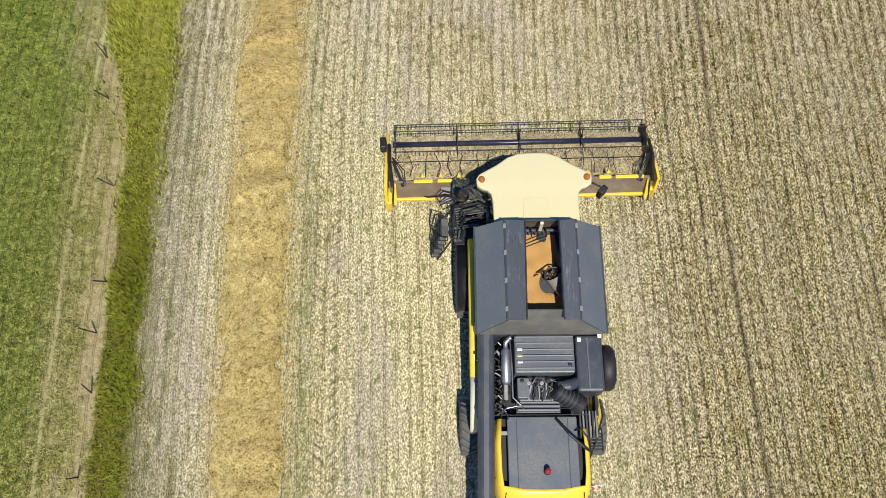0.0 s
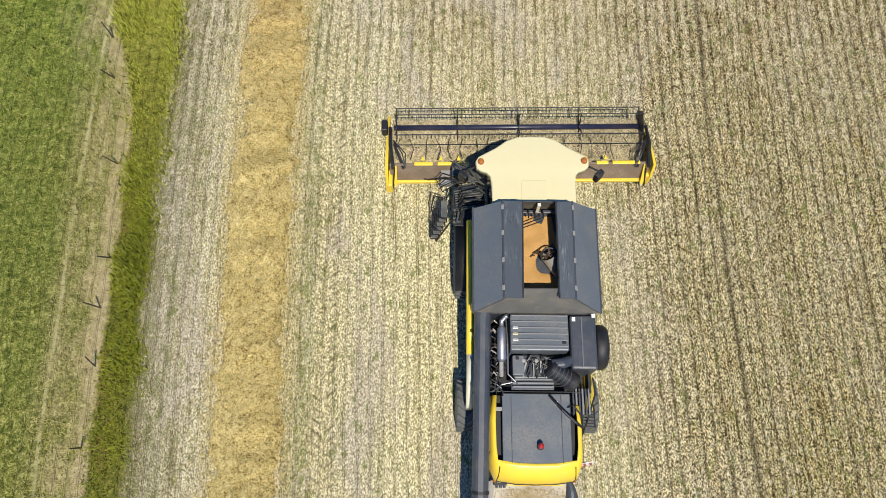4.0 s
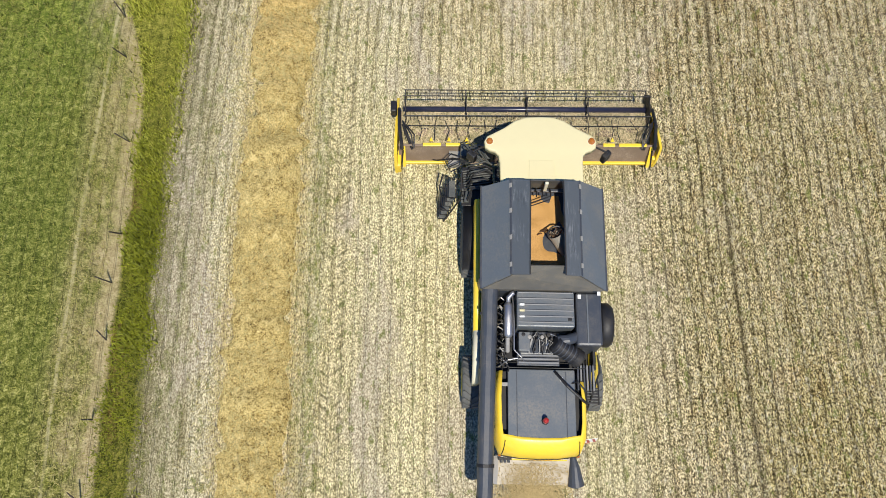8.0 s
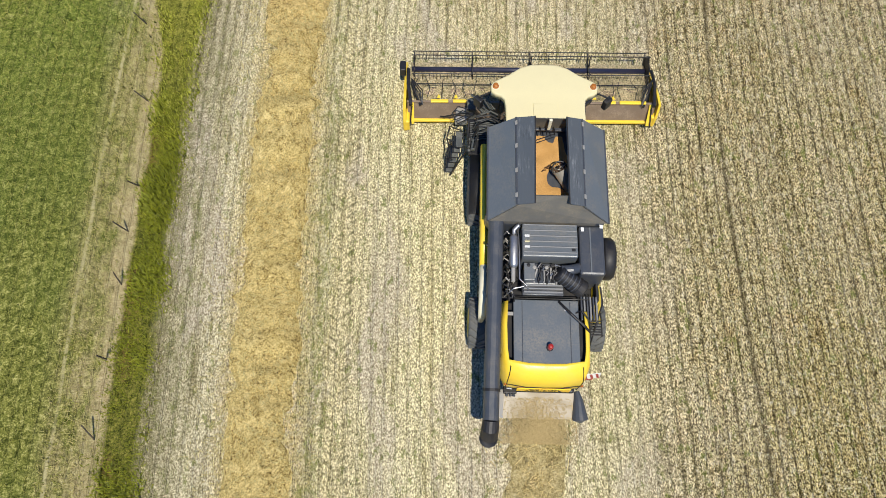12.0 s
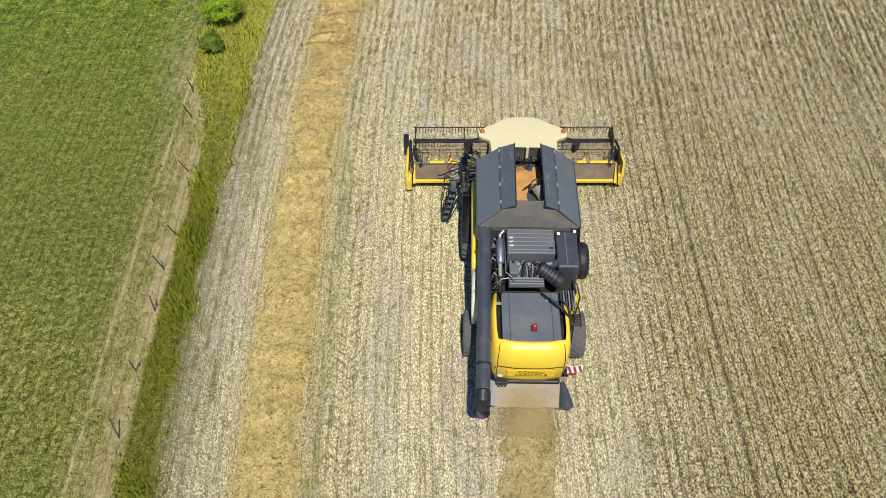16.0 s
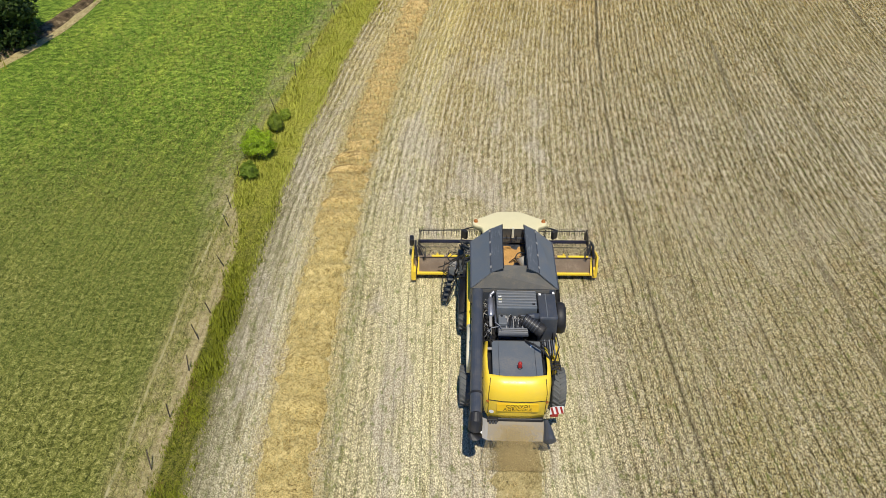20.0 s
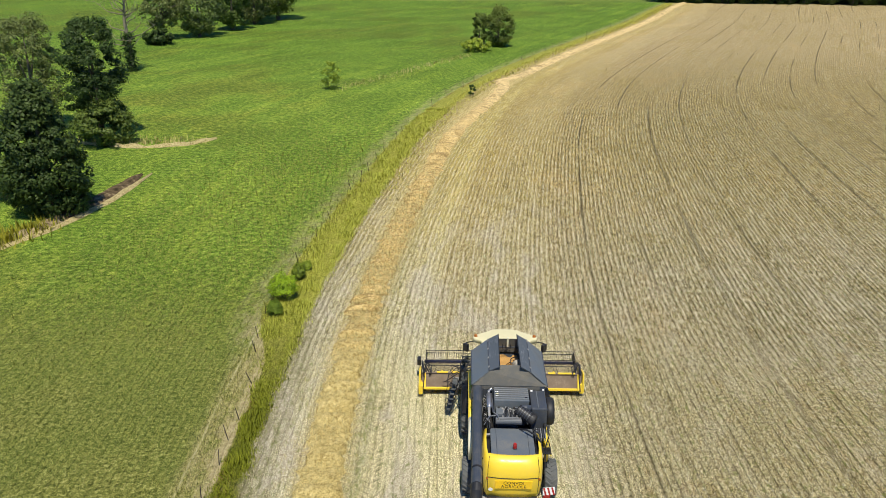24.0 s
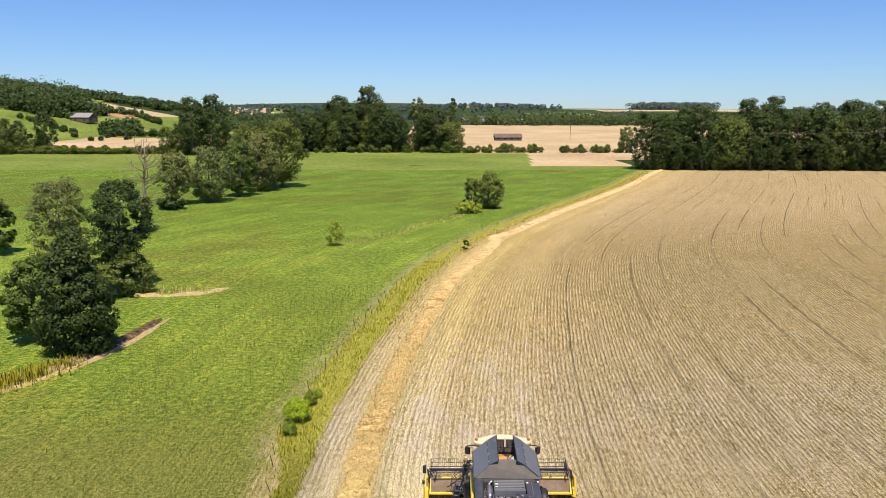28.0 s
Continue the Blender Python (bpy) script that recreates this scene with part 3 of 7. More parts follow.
def lathe(profile, segments, m=None, bm=None):
    """Turns a profile of (distance from the axis, place along it) round z."""
    bm = bm or bmesh.new()
    rings = []
    for r, z in profile:
        rings.append([bm.verts.new((r * math.cos(k * math.tau / segments), r * math.sin(k * math.tau / segments), z)) for k in range(segments)])
    for r0, r1 in zip(rings, rings[1:]):
        for k in range(segments):
            bm.faces.new((r0[k], r0[(k + 1) % segments], r1[(k + 1) % segments], r1[k]))
    bm.faces.new(rings[0][::-1]), bm.faces.new(rings[-1])
    if m is not None:
        bmesh.ops.transform(bm, verts=[v for r in rings for v in r], matrix=m)
    return bm


def raw(name, verts, faces, mats, smooth=False, index=None):
    me = bpy.data.meshes.new(name)
    me.from_pydata(verts, [], faces)
    for m in mats if isinstance(mats, (list, tuple)) else [mats]:
        me.materials.append(m)
    if index is not None:
        me.polygons.foreach_set("material_index", index)
    if smooth:
        me.polygons.foreach_set("use_smooth", [True] * len(me.polygons))
    me.update()
    return me


# ---------------------------------------------------------------- the lie of the land
# middle line of the straw swath: y and x in metres
SWATH = [(-4000, -6.5), (-40, -6.5), (0, -6.5), (7, -6.35), (13, -6.0), (25, -4.6), (36, -2.9), (48, -0.9), (62, 2.4), (75, 6.8),
         (88, 12.6), (106, 21.5), (125, 31.6), (150, 44.6), (180, 58.0), (215, 75.0), (4000, 75.0)]
_sy, _sx = np.array([p[0] for p in SWATH], float), np.array([p[1] for p in SWATH], float)


def swath_x(y):
    """Smooth line through the points of SWATH."""
    y = np.asarray(y, float)
    span = np.linspace(-1, 1, 9)
    return sum(np.interp(y + 4.0 * s, _sy, _sx) for s in span) / len(span)


def hill(x, y):
    """Height of the land: level near by, rising to wooded slopes far off."""
    x, y = np.asarray(x, float), np.asarray(y, float)

    def bell(cx, cy, rx, ry, h):
        d = np.clip(1 - ((x - cx) / rx) ** 2 - ((y - cy) / ry) ** 2, 0, None)
        return h * d * d * (3 - 2 * d)

    z = bell(-560, 620, 420, 420, 36) + bell(-900, 1150, 700, 600, 56) + bell(-350, 2300, 900, 700, 22) + bell(520, 1900, 700, 560, 18)
    return z + bell(1700, 2100, 1000, 800, 24) + bell(-2600, 1500, 1300, 1500, 120) + bell(150, 2900, 1600, 700, 22)


def build_ground():
    ys = sorted({-4000, -1500, -600, -250, -120, -70, -45, *range(-30, 40, 2), *range(40, 120, 4), *range(120, 200, 5), 196, *range(202, 324, 5),
                 *range(340, 800, 20), *range(800, 1600, 40), *range(1600, 3200, 100), 3600, 4200})
    us = sorted({-4500, -3500, *range(-3000, -1200, 200), *range(-1200, -200, 25), *range(-200, -60, 10), *range(-60, -8, 4), -8, -6.5, -5.2, -4.4, -3.8, -3.2, -2.6, -1.8, -1, 0, 1, 2, 4, 6, 9, 12, 16, 20,
                 *range(24, 80, 8), *range(-60, -34, 2), *range(80, 260, 15), *range(260, 1000, 40), *range(1000, 3000, 200), 3500, 4500})
    ys, us = np.array(ys, float), np.array(us, float)
    Y, U = np.meshgrid(ys, us, indexing="ij")
    X = swath_x(Y) + U
    Z = hill(X, Y)
    verts = np.stack([X, Y, Z], -1).reshape(-1, 3)
    w = len(us)
    faces, index = [], []
    for i in range(len(ys) - 1):
        for j in range(w - 1):
            faces.append((i * w + j, i * w + j + 1, (i + 1) * w + j + 1, (i + 1) * w + j))
            cx, cy = (X[i, j] + X[i + 1, j + 1]) / 2, (Y[i, j] + Y[i + 1, j + 1]) / 2
            index.append(land_use(cx, cy, U[i, j]))
    me = raw("ground", verts.tolist(), faces, [FIELD, MEADOW_FAR, TAN_FAR, BROWN_FAR, WOOD_FLOOR], True, index)
    layer = me.uv_layers.new(name="UVMap")
    loops = np.empty(len(me.loops), np.int32)
    me.loops.foreach_get("vertex_index", loops)
    uv = np.stack([U.ravel()[loops] / 10, Y.ravel()[loops] / 10], -1)
    layer.data.foreach_set("uv", uv.astype(np.float32).ravel())
    return tagged(new("ground", me), "harvested stubble field beside a green meadow, with far farmland", "ground", kind="structure")


def land_use(x, y, u):
    """Which land lies where: 0 field and near meadow, 1 meadow, 2 stubble, 3 brown field, 4 wood."""
    if y < 196:
        return 0 if u > -200 else 1
    if y < 320:
        if x > 62 and y < 240:
            return 4
        return 2 if x > 31 + 0.11 * (y - 216) and y > 214 or (y > 284 and x > 12) else 1
    if y < 830 and -20 < x < 420:
        return 2 if y < 400 or y > 430 else 2
    if x < -60 and y < 800 and x > -900:
        if y < 440 and -200 < x < -95:
            return 2 if x + 0.55 * (y - 400) < -128 else 3
        if 470 < y < 560 and -300 < x < -205 and x < -180 - 0.12 * (y - 300):
            return 1
        if 555 < y < 600 and -310 < x < -230:
            return 3
        if 600 <= y < 720 and -420 < x < -215:
            return 2
        return 1 if y < 760 else 4
    if 380 < x < 760 and 1600 < y < 1900:
        return 2
    n = noise.noise((x / 320, y / 320, 3))
    return 2 if n > 0.28 else 1 if n > 0.12 else 4


ground = build_ground()


# ---------------------------------------------------------------- straw, stubble and grass (nobody could count them)
def soften(me, normals):
    """Lets a mesh of loose leaves take the light as one rounded mass."""
    normals = normals / (np.linalg.norm(normals, axis=1)[:, None] + 1e-9)
    me.polygons.foreach_set("use_smooth", [True] * len(me.polygons))
    me.normals_split_custom_set_from_vertices(normals.tolist())


def facing(verts, faces, wanted):
    """The faces, turned so that each looks along the wanted normal."""
    a, b, c = verts[faces[:, 0]], verts[faces[:, 1]], verts[faces[:, 2]]
    away = np.einsum("ij,ij->i", np.cross(b - a, c - a), wanted) < 0
    faces = faces.copy()
    faces[away] = faces[away][:, ::-1]
    return faces


def blades(name, places, width, length, lean, mat, label, category, both=False, flat=0.0):
    """One sheet of thin three-cornered blades: places are rows of x, y, z, size."""
    rng = np.random.default_rng(sum(map(ord, name)))
    n = len(places)
    ang = rng.uniform(0, math.tau, n)
    tilt = rng.normal(0, lean, n) + flat * rng.uniform(0.6, 1.0, n)
    w, h = width * rng.uniform(0.6, 1.4, n) * places[:, 3], length * rng.uniform(0.5, 1.4, n) * places[:, 3]
    d = np.stack([np.cos(ang), np.sin(ang), np.zeros(n)], -1)
    s = np.stack([-np.sin(ang), np.cos(ang), np.zeros(n)], -1)
    base = places[:, :3]
    tip = base + d * (np.sin(tilt) * h)[:, None] + np.array([0, 0, 1]) * (np.cos(tilt) * h + 0.01)[:, None]
    a, b = base - s * (w / 2)[:, None], base + s * (w / 2)[:, None]
    if both:
        # a strand keeps its width to the end
        verts = np.stack([a, b, tip + s * (w / 3)[:, None], tip - s * (w / 3)[:, None]], 1).reshape(-1, 3)
        faces = np.arange(4 * n).reshape(-1, 4)
    else:
        verts, faces = np.stack([a, b, tip], 1).reshape(-1, 3), np.arange(3 * n).reshape(-1, 3)
    me = raw(name, verts.tolist(), facing(verts, faces, np.tile([0.0, 0.0, 1.0], (n, 1))).tolist(), mat)
    # a stand of blades takes the light from above like a sward
    up = np.repeat(np.array([0, 0, 0.9]) + 0.35 * rng.normal(0, 0.6, (n, 3)), 4 if both else 3, axis=0)
    soften(me, up)
    return tagged(new(name, me), label, category, kind="stuff")


def scatter(n, u0, u1, y0, y1, seed, power=1.0):
    """Random places between two lines beside the swath; power > 1 crowds them to y0."""
    rng = np.random.default_rng(seed)
    y = y0 + (y1 - y0) * rng.uniform(0, 1, n) ** power
    u = rng.uniform(u0, u1, n)
    return swath_x(y) + u, y, u, rng


def swath_mound(name, x_of, half, height, y0, y1, step, mat, label, seed):
    """A long low heap of straw with a lumpy back and ragged edges."""
    ys = np.arange(y0, y1, step)
    cols = np.linspace(-1, 1, 15)
    verts, faces = [], []
    for i, y in enumerate(ys):
        cx = float(x_of(y))
        lump = noise.noise((y * 0.55, seed, 0))
        rough = min(1, max(0, (y - 2) / 8))
        cross = noise.noise((y * 1.7, seed, 7)) * (1 + 0.9 * rough) + 0.9 * rough * noise.noise((y * 3.6, seed, 3))
        for c in cols:
            edge = half * (1 + 0.4 * noise.noise((y * 0.5, seed + 3 * (c > 0), 2)) + (0.42 + 0.2 * rough) * noise.noise((y * 2.3, seed + 9 * (c > 0), 4)) + 0.2 * noise.noise((y * 6.0, seed + 5 * (c > 0), 1)))
            x = cx + c * edge
            h = height * (1 - c * c) ** 0.6 * (0.8 + 0.45 * lump + 0.75 * cross + 0.5 * noise.noise((x * 2.5, y * 2.5, seed))) if abs(c) < 1 else 0
            verts.append((x, y + 0.12 * noise.noise((x, y, 5)), max(h, 0) + 0.006 - 0.02 * (abs(c) == 1)))
    w = len(cols)
    for i in range(len(ys) - 1):
        for j in range(w - 1):
            faces.append((i * w + j, i * w + j + 1, (i + 1) * w + j + 1, (i + 1) * w + j))
    me = raw(name, verts, faces, mat, True)
    return tagged(new(name, me), label, "straw", kind="stuff")


def straw_look(name, stops, shade, far_cracks=False):
    m, nt, b = material(name, 0.8, 0.0, 0.2)
    v = coords(nt)
    fine, clot, broad = noise_tex(nt, v, 24, 6, 0.8, 0.6), noise_tex(nt, v, 5.0, 6, 0.78, 0.8), noise_tex(nt, v, 1.1, 4)
    both = calc(nt, "ADD", calc(nt, "MULTIPLY", fine, 0.6), calc(nt, "MULTIPLY", clot, 0.4))
    col = ramp(nt, both, stops)
    col = mix(nt, calc(nt, "MULTIPLY", step_between(nt, broad, 0.45, 0.65), 0.5), col, mix(nt, 1.0, col, shade, "MULTIPLY"))
    if far_cracks:
        # straw ahead is tinted warmer; shade in gaps across it is painted as dark colour
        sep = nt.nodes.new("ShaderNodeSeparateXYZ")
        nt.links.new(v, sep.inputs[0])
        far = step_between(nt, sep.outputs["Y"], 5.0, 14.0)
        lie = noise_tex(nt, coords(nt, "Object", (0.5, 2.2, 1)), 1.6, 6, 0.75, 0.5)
        crack_shade = calc(nt, "MULTIPLY", calc(nt, "SUBTRACT", 1.0, step_between(nt, lie, 0.4, 0.5)), far)
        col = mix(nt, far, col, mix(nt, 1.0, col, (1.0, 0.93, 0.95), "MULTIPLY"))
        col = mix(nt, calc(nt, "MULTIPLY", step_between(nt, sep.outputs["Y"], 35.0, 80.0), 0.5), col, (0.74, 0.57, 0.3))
        col = mix(nt, calc(nt, "MULTIPLY", crack_shade, 0.62), col, (0.16, 0.1, 0.035))
    nt.links.new(col, b.inputs["Base Color"])
    bump(nt, b, both, 1.0, 0.1)
    return m


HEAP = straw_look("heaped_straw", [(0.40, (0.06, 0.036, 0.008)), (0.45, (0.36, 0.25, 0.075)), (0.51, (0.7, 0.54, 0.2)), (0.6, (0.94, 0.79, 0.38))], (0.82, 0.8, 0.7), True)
TRAIL = straw_look("fresh_chaff_trail", [(0.4, (0.1, 0.075, 0.025)), (0.46, (0.34, 0.265, 0.11)), (0.53, (0.54, 0.44, 0.2)), (0.61, (0.76, 0.66, 0.38))], (0.85, 0.85, 0.75))

CROP = straw_look("cut_crop", [(0.4, (0.09, 0.08, 0.035)), (0.46, (0.28, 0.245, 0.13)), (0.53, (0.5, 0.44, 0.26)), (0.61, (0.78, 0.7, 0.47))], (0.85, 0.85, 0.75))

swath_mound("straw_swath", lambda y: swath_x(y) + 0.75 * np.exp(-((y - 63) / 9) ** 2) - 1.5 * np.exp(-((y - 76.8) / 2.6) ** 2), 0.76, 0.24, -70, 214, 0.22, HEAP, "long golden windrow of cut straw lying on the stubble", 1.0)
swath_mound("straw_trail", lambda y: 0.07 + 0.04 * y + 0.08 * math.sin(y), 0.68, 0.09, -70, -2.3, 0.25, TRAIL, "fresh thin trail of straw behind the harvester", 5.0)

x, y, u, rng = scatter(52000, -1.6, 1.6, -24, 40, 11, 1.3)
keep = (np.abs(u) < rng.normal(0.95, 0.46, len(u))) & (rng.uniform(0, 1, len(u)) < np.clip((40 - y) / 25, 0, 1))
h = 0.2 * np.clip(1 - (u / 0.8) ** 2, 0.02, 1) ** 0.6
blades("straw_strands", np.stack([x, y, h * rng.uniform(0.5, 1.1, len(x)), np.clip(0.7 + y / 40, 0.8, 2)], -1)[keep], 0.014, 0.22, 0.35, STRAW, "loose strands on the straw windrow", "straw", True, 1.1)
rng = np.random.default_rng(12)
y = rng.uniform(-26, -3.2, 4500)
blades("straw_strands", np.stack([0.07 + 0.04 * y + rng.normal(0, 0.33, len(y)), y, rng.uniform(0.01, 0.1, len(y)), np.ones(len(y))], -1), 0.014, 0.2, 0.35, STRAW, "loose strands of fresh straw behind the harvester", "straw", True, 1.1)


def stubble(name, u0, u1, y0, y1, pitch, along, size, seed):
    """Stalks left in sowing rows that follow the swath."""
    rng = np.random.default_rng(seed)
    rows = np.arange(u0, u1, pitch)
    n = int((y1 - y0) / along)
    y = np.tile(np.linspace(y0, y1, n), len(rows)) + rng.uniform(-along, along, n * len(rows))
    base = np.repeat(rows, n)
    u = base + rng.normal(0, 0.045, len(base)) + 0.1 * np.sin(y * 0.35 + base * 1.7)
    x = swath_x(y) + u
    keep = (np.abs(u) > 0.8) & (rng.uniform(0, 1, len(u)) < 0.75)
    keep &= rng.uniform(0, 1, len(u)) < np.where(u < 10.4, np.where((u > 1.4) & (u < 2.2) & (y < 20), 0.06, 0.14), 0.6) + 0.4 * (y > 30)
    keep &= ~((np.abs(x - 0.25) < 1.75) & (y > -0.0) & (y < 3.4))
    return np.stack([x, y, np.zeros(len(x)), size * rng.uniform(0.6, 1.3, len(x))], -1)[keep]


blades("stubble_stalks", stubble("a", -2.6, 20, -9, 13, 0.29, 0.05, 1.0, 21), 0.026, 0.06, 0.6, STALK, "short dry stalks standing in sowing rows", "stubble", True)
blades("stubble_stalks", stubble("b", -2.6, 36, 13, 60, 0.29, 0.16, 1.6, 22), 0.022, 0.07, 0.6, STALK, "short dry stalks standing in sowing rows", "stubble", True)
blades("stubble_stalks", stubble("c", -1.4, 120, 60, 190, 0.87, 0.7, 2.2, 23), 0.03, 0.07, 0.8, STALK, "short dry stalks standing in sowing rows", "stubble", True)
# flat litter of chaff and leaves, thickest on the rows
x, y, u, rng = scatter(90000, -2.8, 19, -9, 26, 24, 1.2)
u = np.round(u / 0.29) * 0.29 + rng.normal(0, 0.06, len(u)) + 0.1 * np.sin(y * 0.35 + u * 1.7)
keep = (np.abs(u) > 0.95) & (rng.uniform(0, 1, len(u)) < np.where(u < 10.4, np.where((u > 1.4) & (u < 2.2), 0.05, 0.08), 0.6))
blades("chaff_litter", np.stack([swath_x(y) + u, y, rng.uniform(0.005, 0.03, len(x)), rng.uniform(0.6, 1.5, len(x))], -1)[keep], 0.022, 0.035, 0.2, STALK, "pale chaff and leaf litter on the stubble", "chaff", True, 1.35)

# weedy strip, dry verge and meadow
def weeds(count, y0, y1, seed, power, mat, label):
    x, y, t, rng = scatter(count, 0.0, 1.0, y0, y1, seed, power)
    s = np.clip((y - 6.5) / 6.5, 0, 1)
    outer = -3.5 - 1.5 * s * s * (3 - 2 * s)
    u = outer + (-2.72 - outer) * t + 0.06 * np.sin(y * 0.8) + 0.05 * np.sin(y * 2.3) + rng.normal(0, 0.16, len(y))
    x = swath_x(y) + u
    lush = np.array([0.8 + 0.9 * noise.noise((a * 1.1, b * 0.8, 1)) for a, b in zip(x, y)])
    keep = rng.uniform(0, 1, len(x)) < np.clip(lush + 0.2, 0.15, 1) * np.clip((y - y0) / 7 if y0 > 0 else (y1 - y) / 9, 0, 1)
    rows = np.stack([x, y, np.zeros(len(x)), np.clip(lush, 0.3, 1.5) * np.clip(0.9 + y / 120, 0.9, 1.2)], -1)[keep]
    blades("weed_strip", rows, 0.034, 0.18, 0.5, mat, label, "weeds", False, 0.5)


weeds(34000, -14, 14.0, 31, 1.0, WEED, "rank dark green weeds along the fence line")
weeds(50000, 4.5, 60, 34, 1.4, WEED_LIGHT, "yellow-green weeds along the fence line")
x, y, u, rng = scatter(7000, -5.0, -3.9, -14, 9, 32, 1.0)
blades("dry_verge_grass", np.stack([x, y, np.zeros(len(x)), np.full(len(x), 0.7)], -1), 0.03, 0.16, 0.6, DRYGRASS, "bleached dry grass under the fence", "grass")
x, y, u, rng = scatter(5000, -3.6, -1.6, 30, 190, 36, 1.0)
blades("edge_grass", np.stack([x, y, np.zeros(len(x)), 0.8 + y / 160], -1), 0.05, 0.22, 0.6, WEED_LIGHT, "green grass along the field edge", "grass", False, 0.4)
x, y, u, rng = scatter(2600, -3.0, -1.4, 30, 190, 37, 1.0)
keep = np.array([noise.noise((b * 0.2, 3, 1)) for b in y]) > -0.05
blades("dry_verge_grass", np.stack([x, y, np.zeros(len(x)), 0.8 + y / 160], -1)[keep], 0.05, 0.24, 0.6, DRYGRASS, "bleached grass along the field edge", "grass", False, 0.4)
x, y, u, rng = scatter(76000, -22, -4.3, -12, 60, 33, 1.5)
keep = rng.uniform(0, 1, len(x)) < np.clip((u + 22) / 9, 0, 1) * np.clip((60 - y) / 35, 0, 1)
blades("meadow_grass", np.stack([x, y, np.zeros(len(x)), np.clip(0.9 + y / 50, 0.9, 1.6)], -1)[keep], 0.035, 0.12, 0.5, GRASS, "short meadow grass with bleached tips", "grass", False, 0.8)

# ---------------------------------------------------------------- combine harvester
# Built about its own middle line: x to its right, y ahead, z up, and turned a little to the rows.
harvester = thing("combine_harvester", "yellow and dark grey combine harvester working on the stubble field", "combine harvester")


def tyre_mesh(radius, width, lugs):
    """A farm tyre round the x axis with slanting lugs."""
    prof = [(radius * 0.56, -width * 0.40), (radius * 0.80, -width * 0.5), (radius * 0.93, -width * 0.46), (radius * 0.965, -width * 0.3), (radius * 0.97, 0),
            (radius * 0.965, width * 0.3), (radius * 0.93, width * 0.46), (radius * 0.80, width * 0.5), (radius * 0.56, width * 0.40)]
    bm = lathe(prof, 40)
    for k in range(lugs):
        for side in (-1, 1):
            a = math.tau * (k + 0.5 * (side > 0)) / lugs
            m = pose(0, 0, 0, 0, 0, math.degrees(a)) @ pose(radius * 0.972, 0, side * width * 0.23, 0 + side * 38, 0, 0)
            box(bm, -0.03, 0.028, -0.028, 0.028, -width * 0.26, width * 0.26, 0.008, m)
    bmesh.ops.transform(bm, verts=bm.verts, matrix=pose(0, 0, 0, 0, 90, 0))
    return bm


def wheel(name, x, y, radius, width, lugs):
    ob = new(name)
    ob.parent, ob.location = harvester, (x, y, radius)
    part("tyre", tyre_mesh(radius, width, lugs), TYRE, ob, "dusty black lugged tyre", True)
    side = 1 if x > 0 else -1
    rim = lathe([(radius * 0.57, -0.12), (radius * 0.57, 0.12), (radius * 0.5, 0.12), (radius * 0.42, 0.02), (radius * 0.16, 0.0), (radius * 0.15, 0.07), (0.02, 0.08)], 28,
                pose(side * width * 0.22, 0, 0, 0, 90 * side, 0))
    part("rim", rim, YELLOW, ob, "yellow pressed-steel rim", True)
    for k in range(8):
        a = k * math.tau / 8
        part("wheel_nut", lathe([(0.02, 0), (0.02, 0.03)], 6, pose(side * (width * 0.22 + 0.01), 0.22 * radius * math.cos(a), 0.22 * radius * math.sin(a), 0, 90 * side, 0)), STEEL, ob)
    return ob


for sx in (-1, 1):
    wheel("front_wheel", sx * 1.38, 2.62, 0.86, 0.56, 22)
    wheel("rear_wheel", sx * 1.38, -0.73, 0.60, 0.44, 20)
part("front_axle", rod([(-1.3, 2.62, 0.86), (1.3, 2.62, 0.86)], 0.14, 12), BLACK, harvester)
part("rear_axle", rod([(-1.3, -0.73, 0.6), (1.3, -0.73, 0.6)], 0.1, 12), BLACK, harvester)

# body
part("chassis", block(-0.95, 0.95, -1.9, 3.6, 0.75, 1.7, 0.05), BLACK, harvester)
part("grain_tank_body", block(-1.24, 1.24, 0.82, 3.12, 1.7, 3.18, 0.05), DARK, harvester, "dark grey grain tank walls")
part("engine_bay_body", block(-1.16, 1.16, -0.72, 0.8, 1.7, 2.02, 0.04), BLACK, harvester)
for sx in (-1, 1):
    part("bay_wall", block(*sorted((sx * 1.10, sx * 1.16)), -0.72, 0.8, 2.0, 2.5, 0.01), BLACK, harvester)


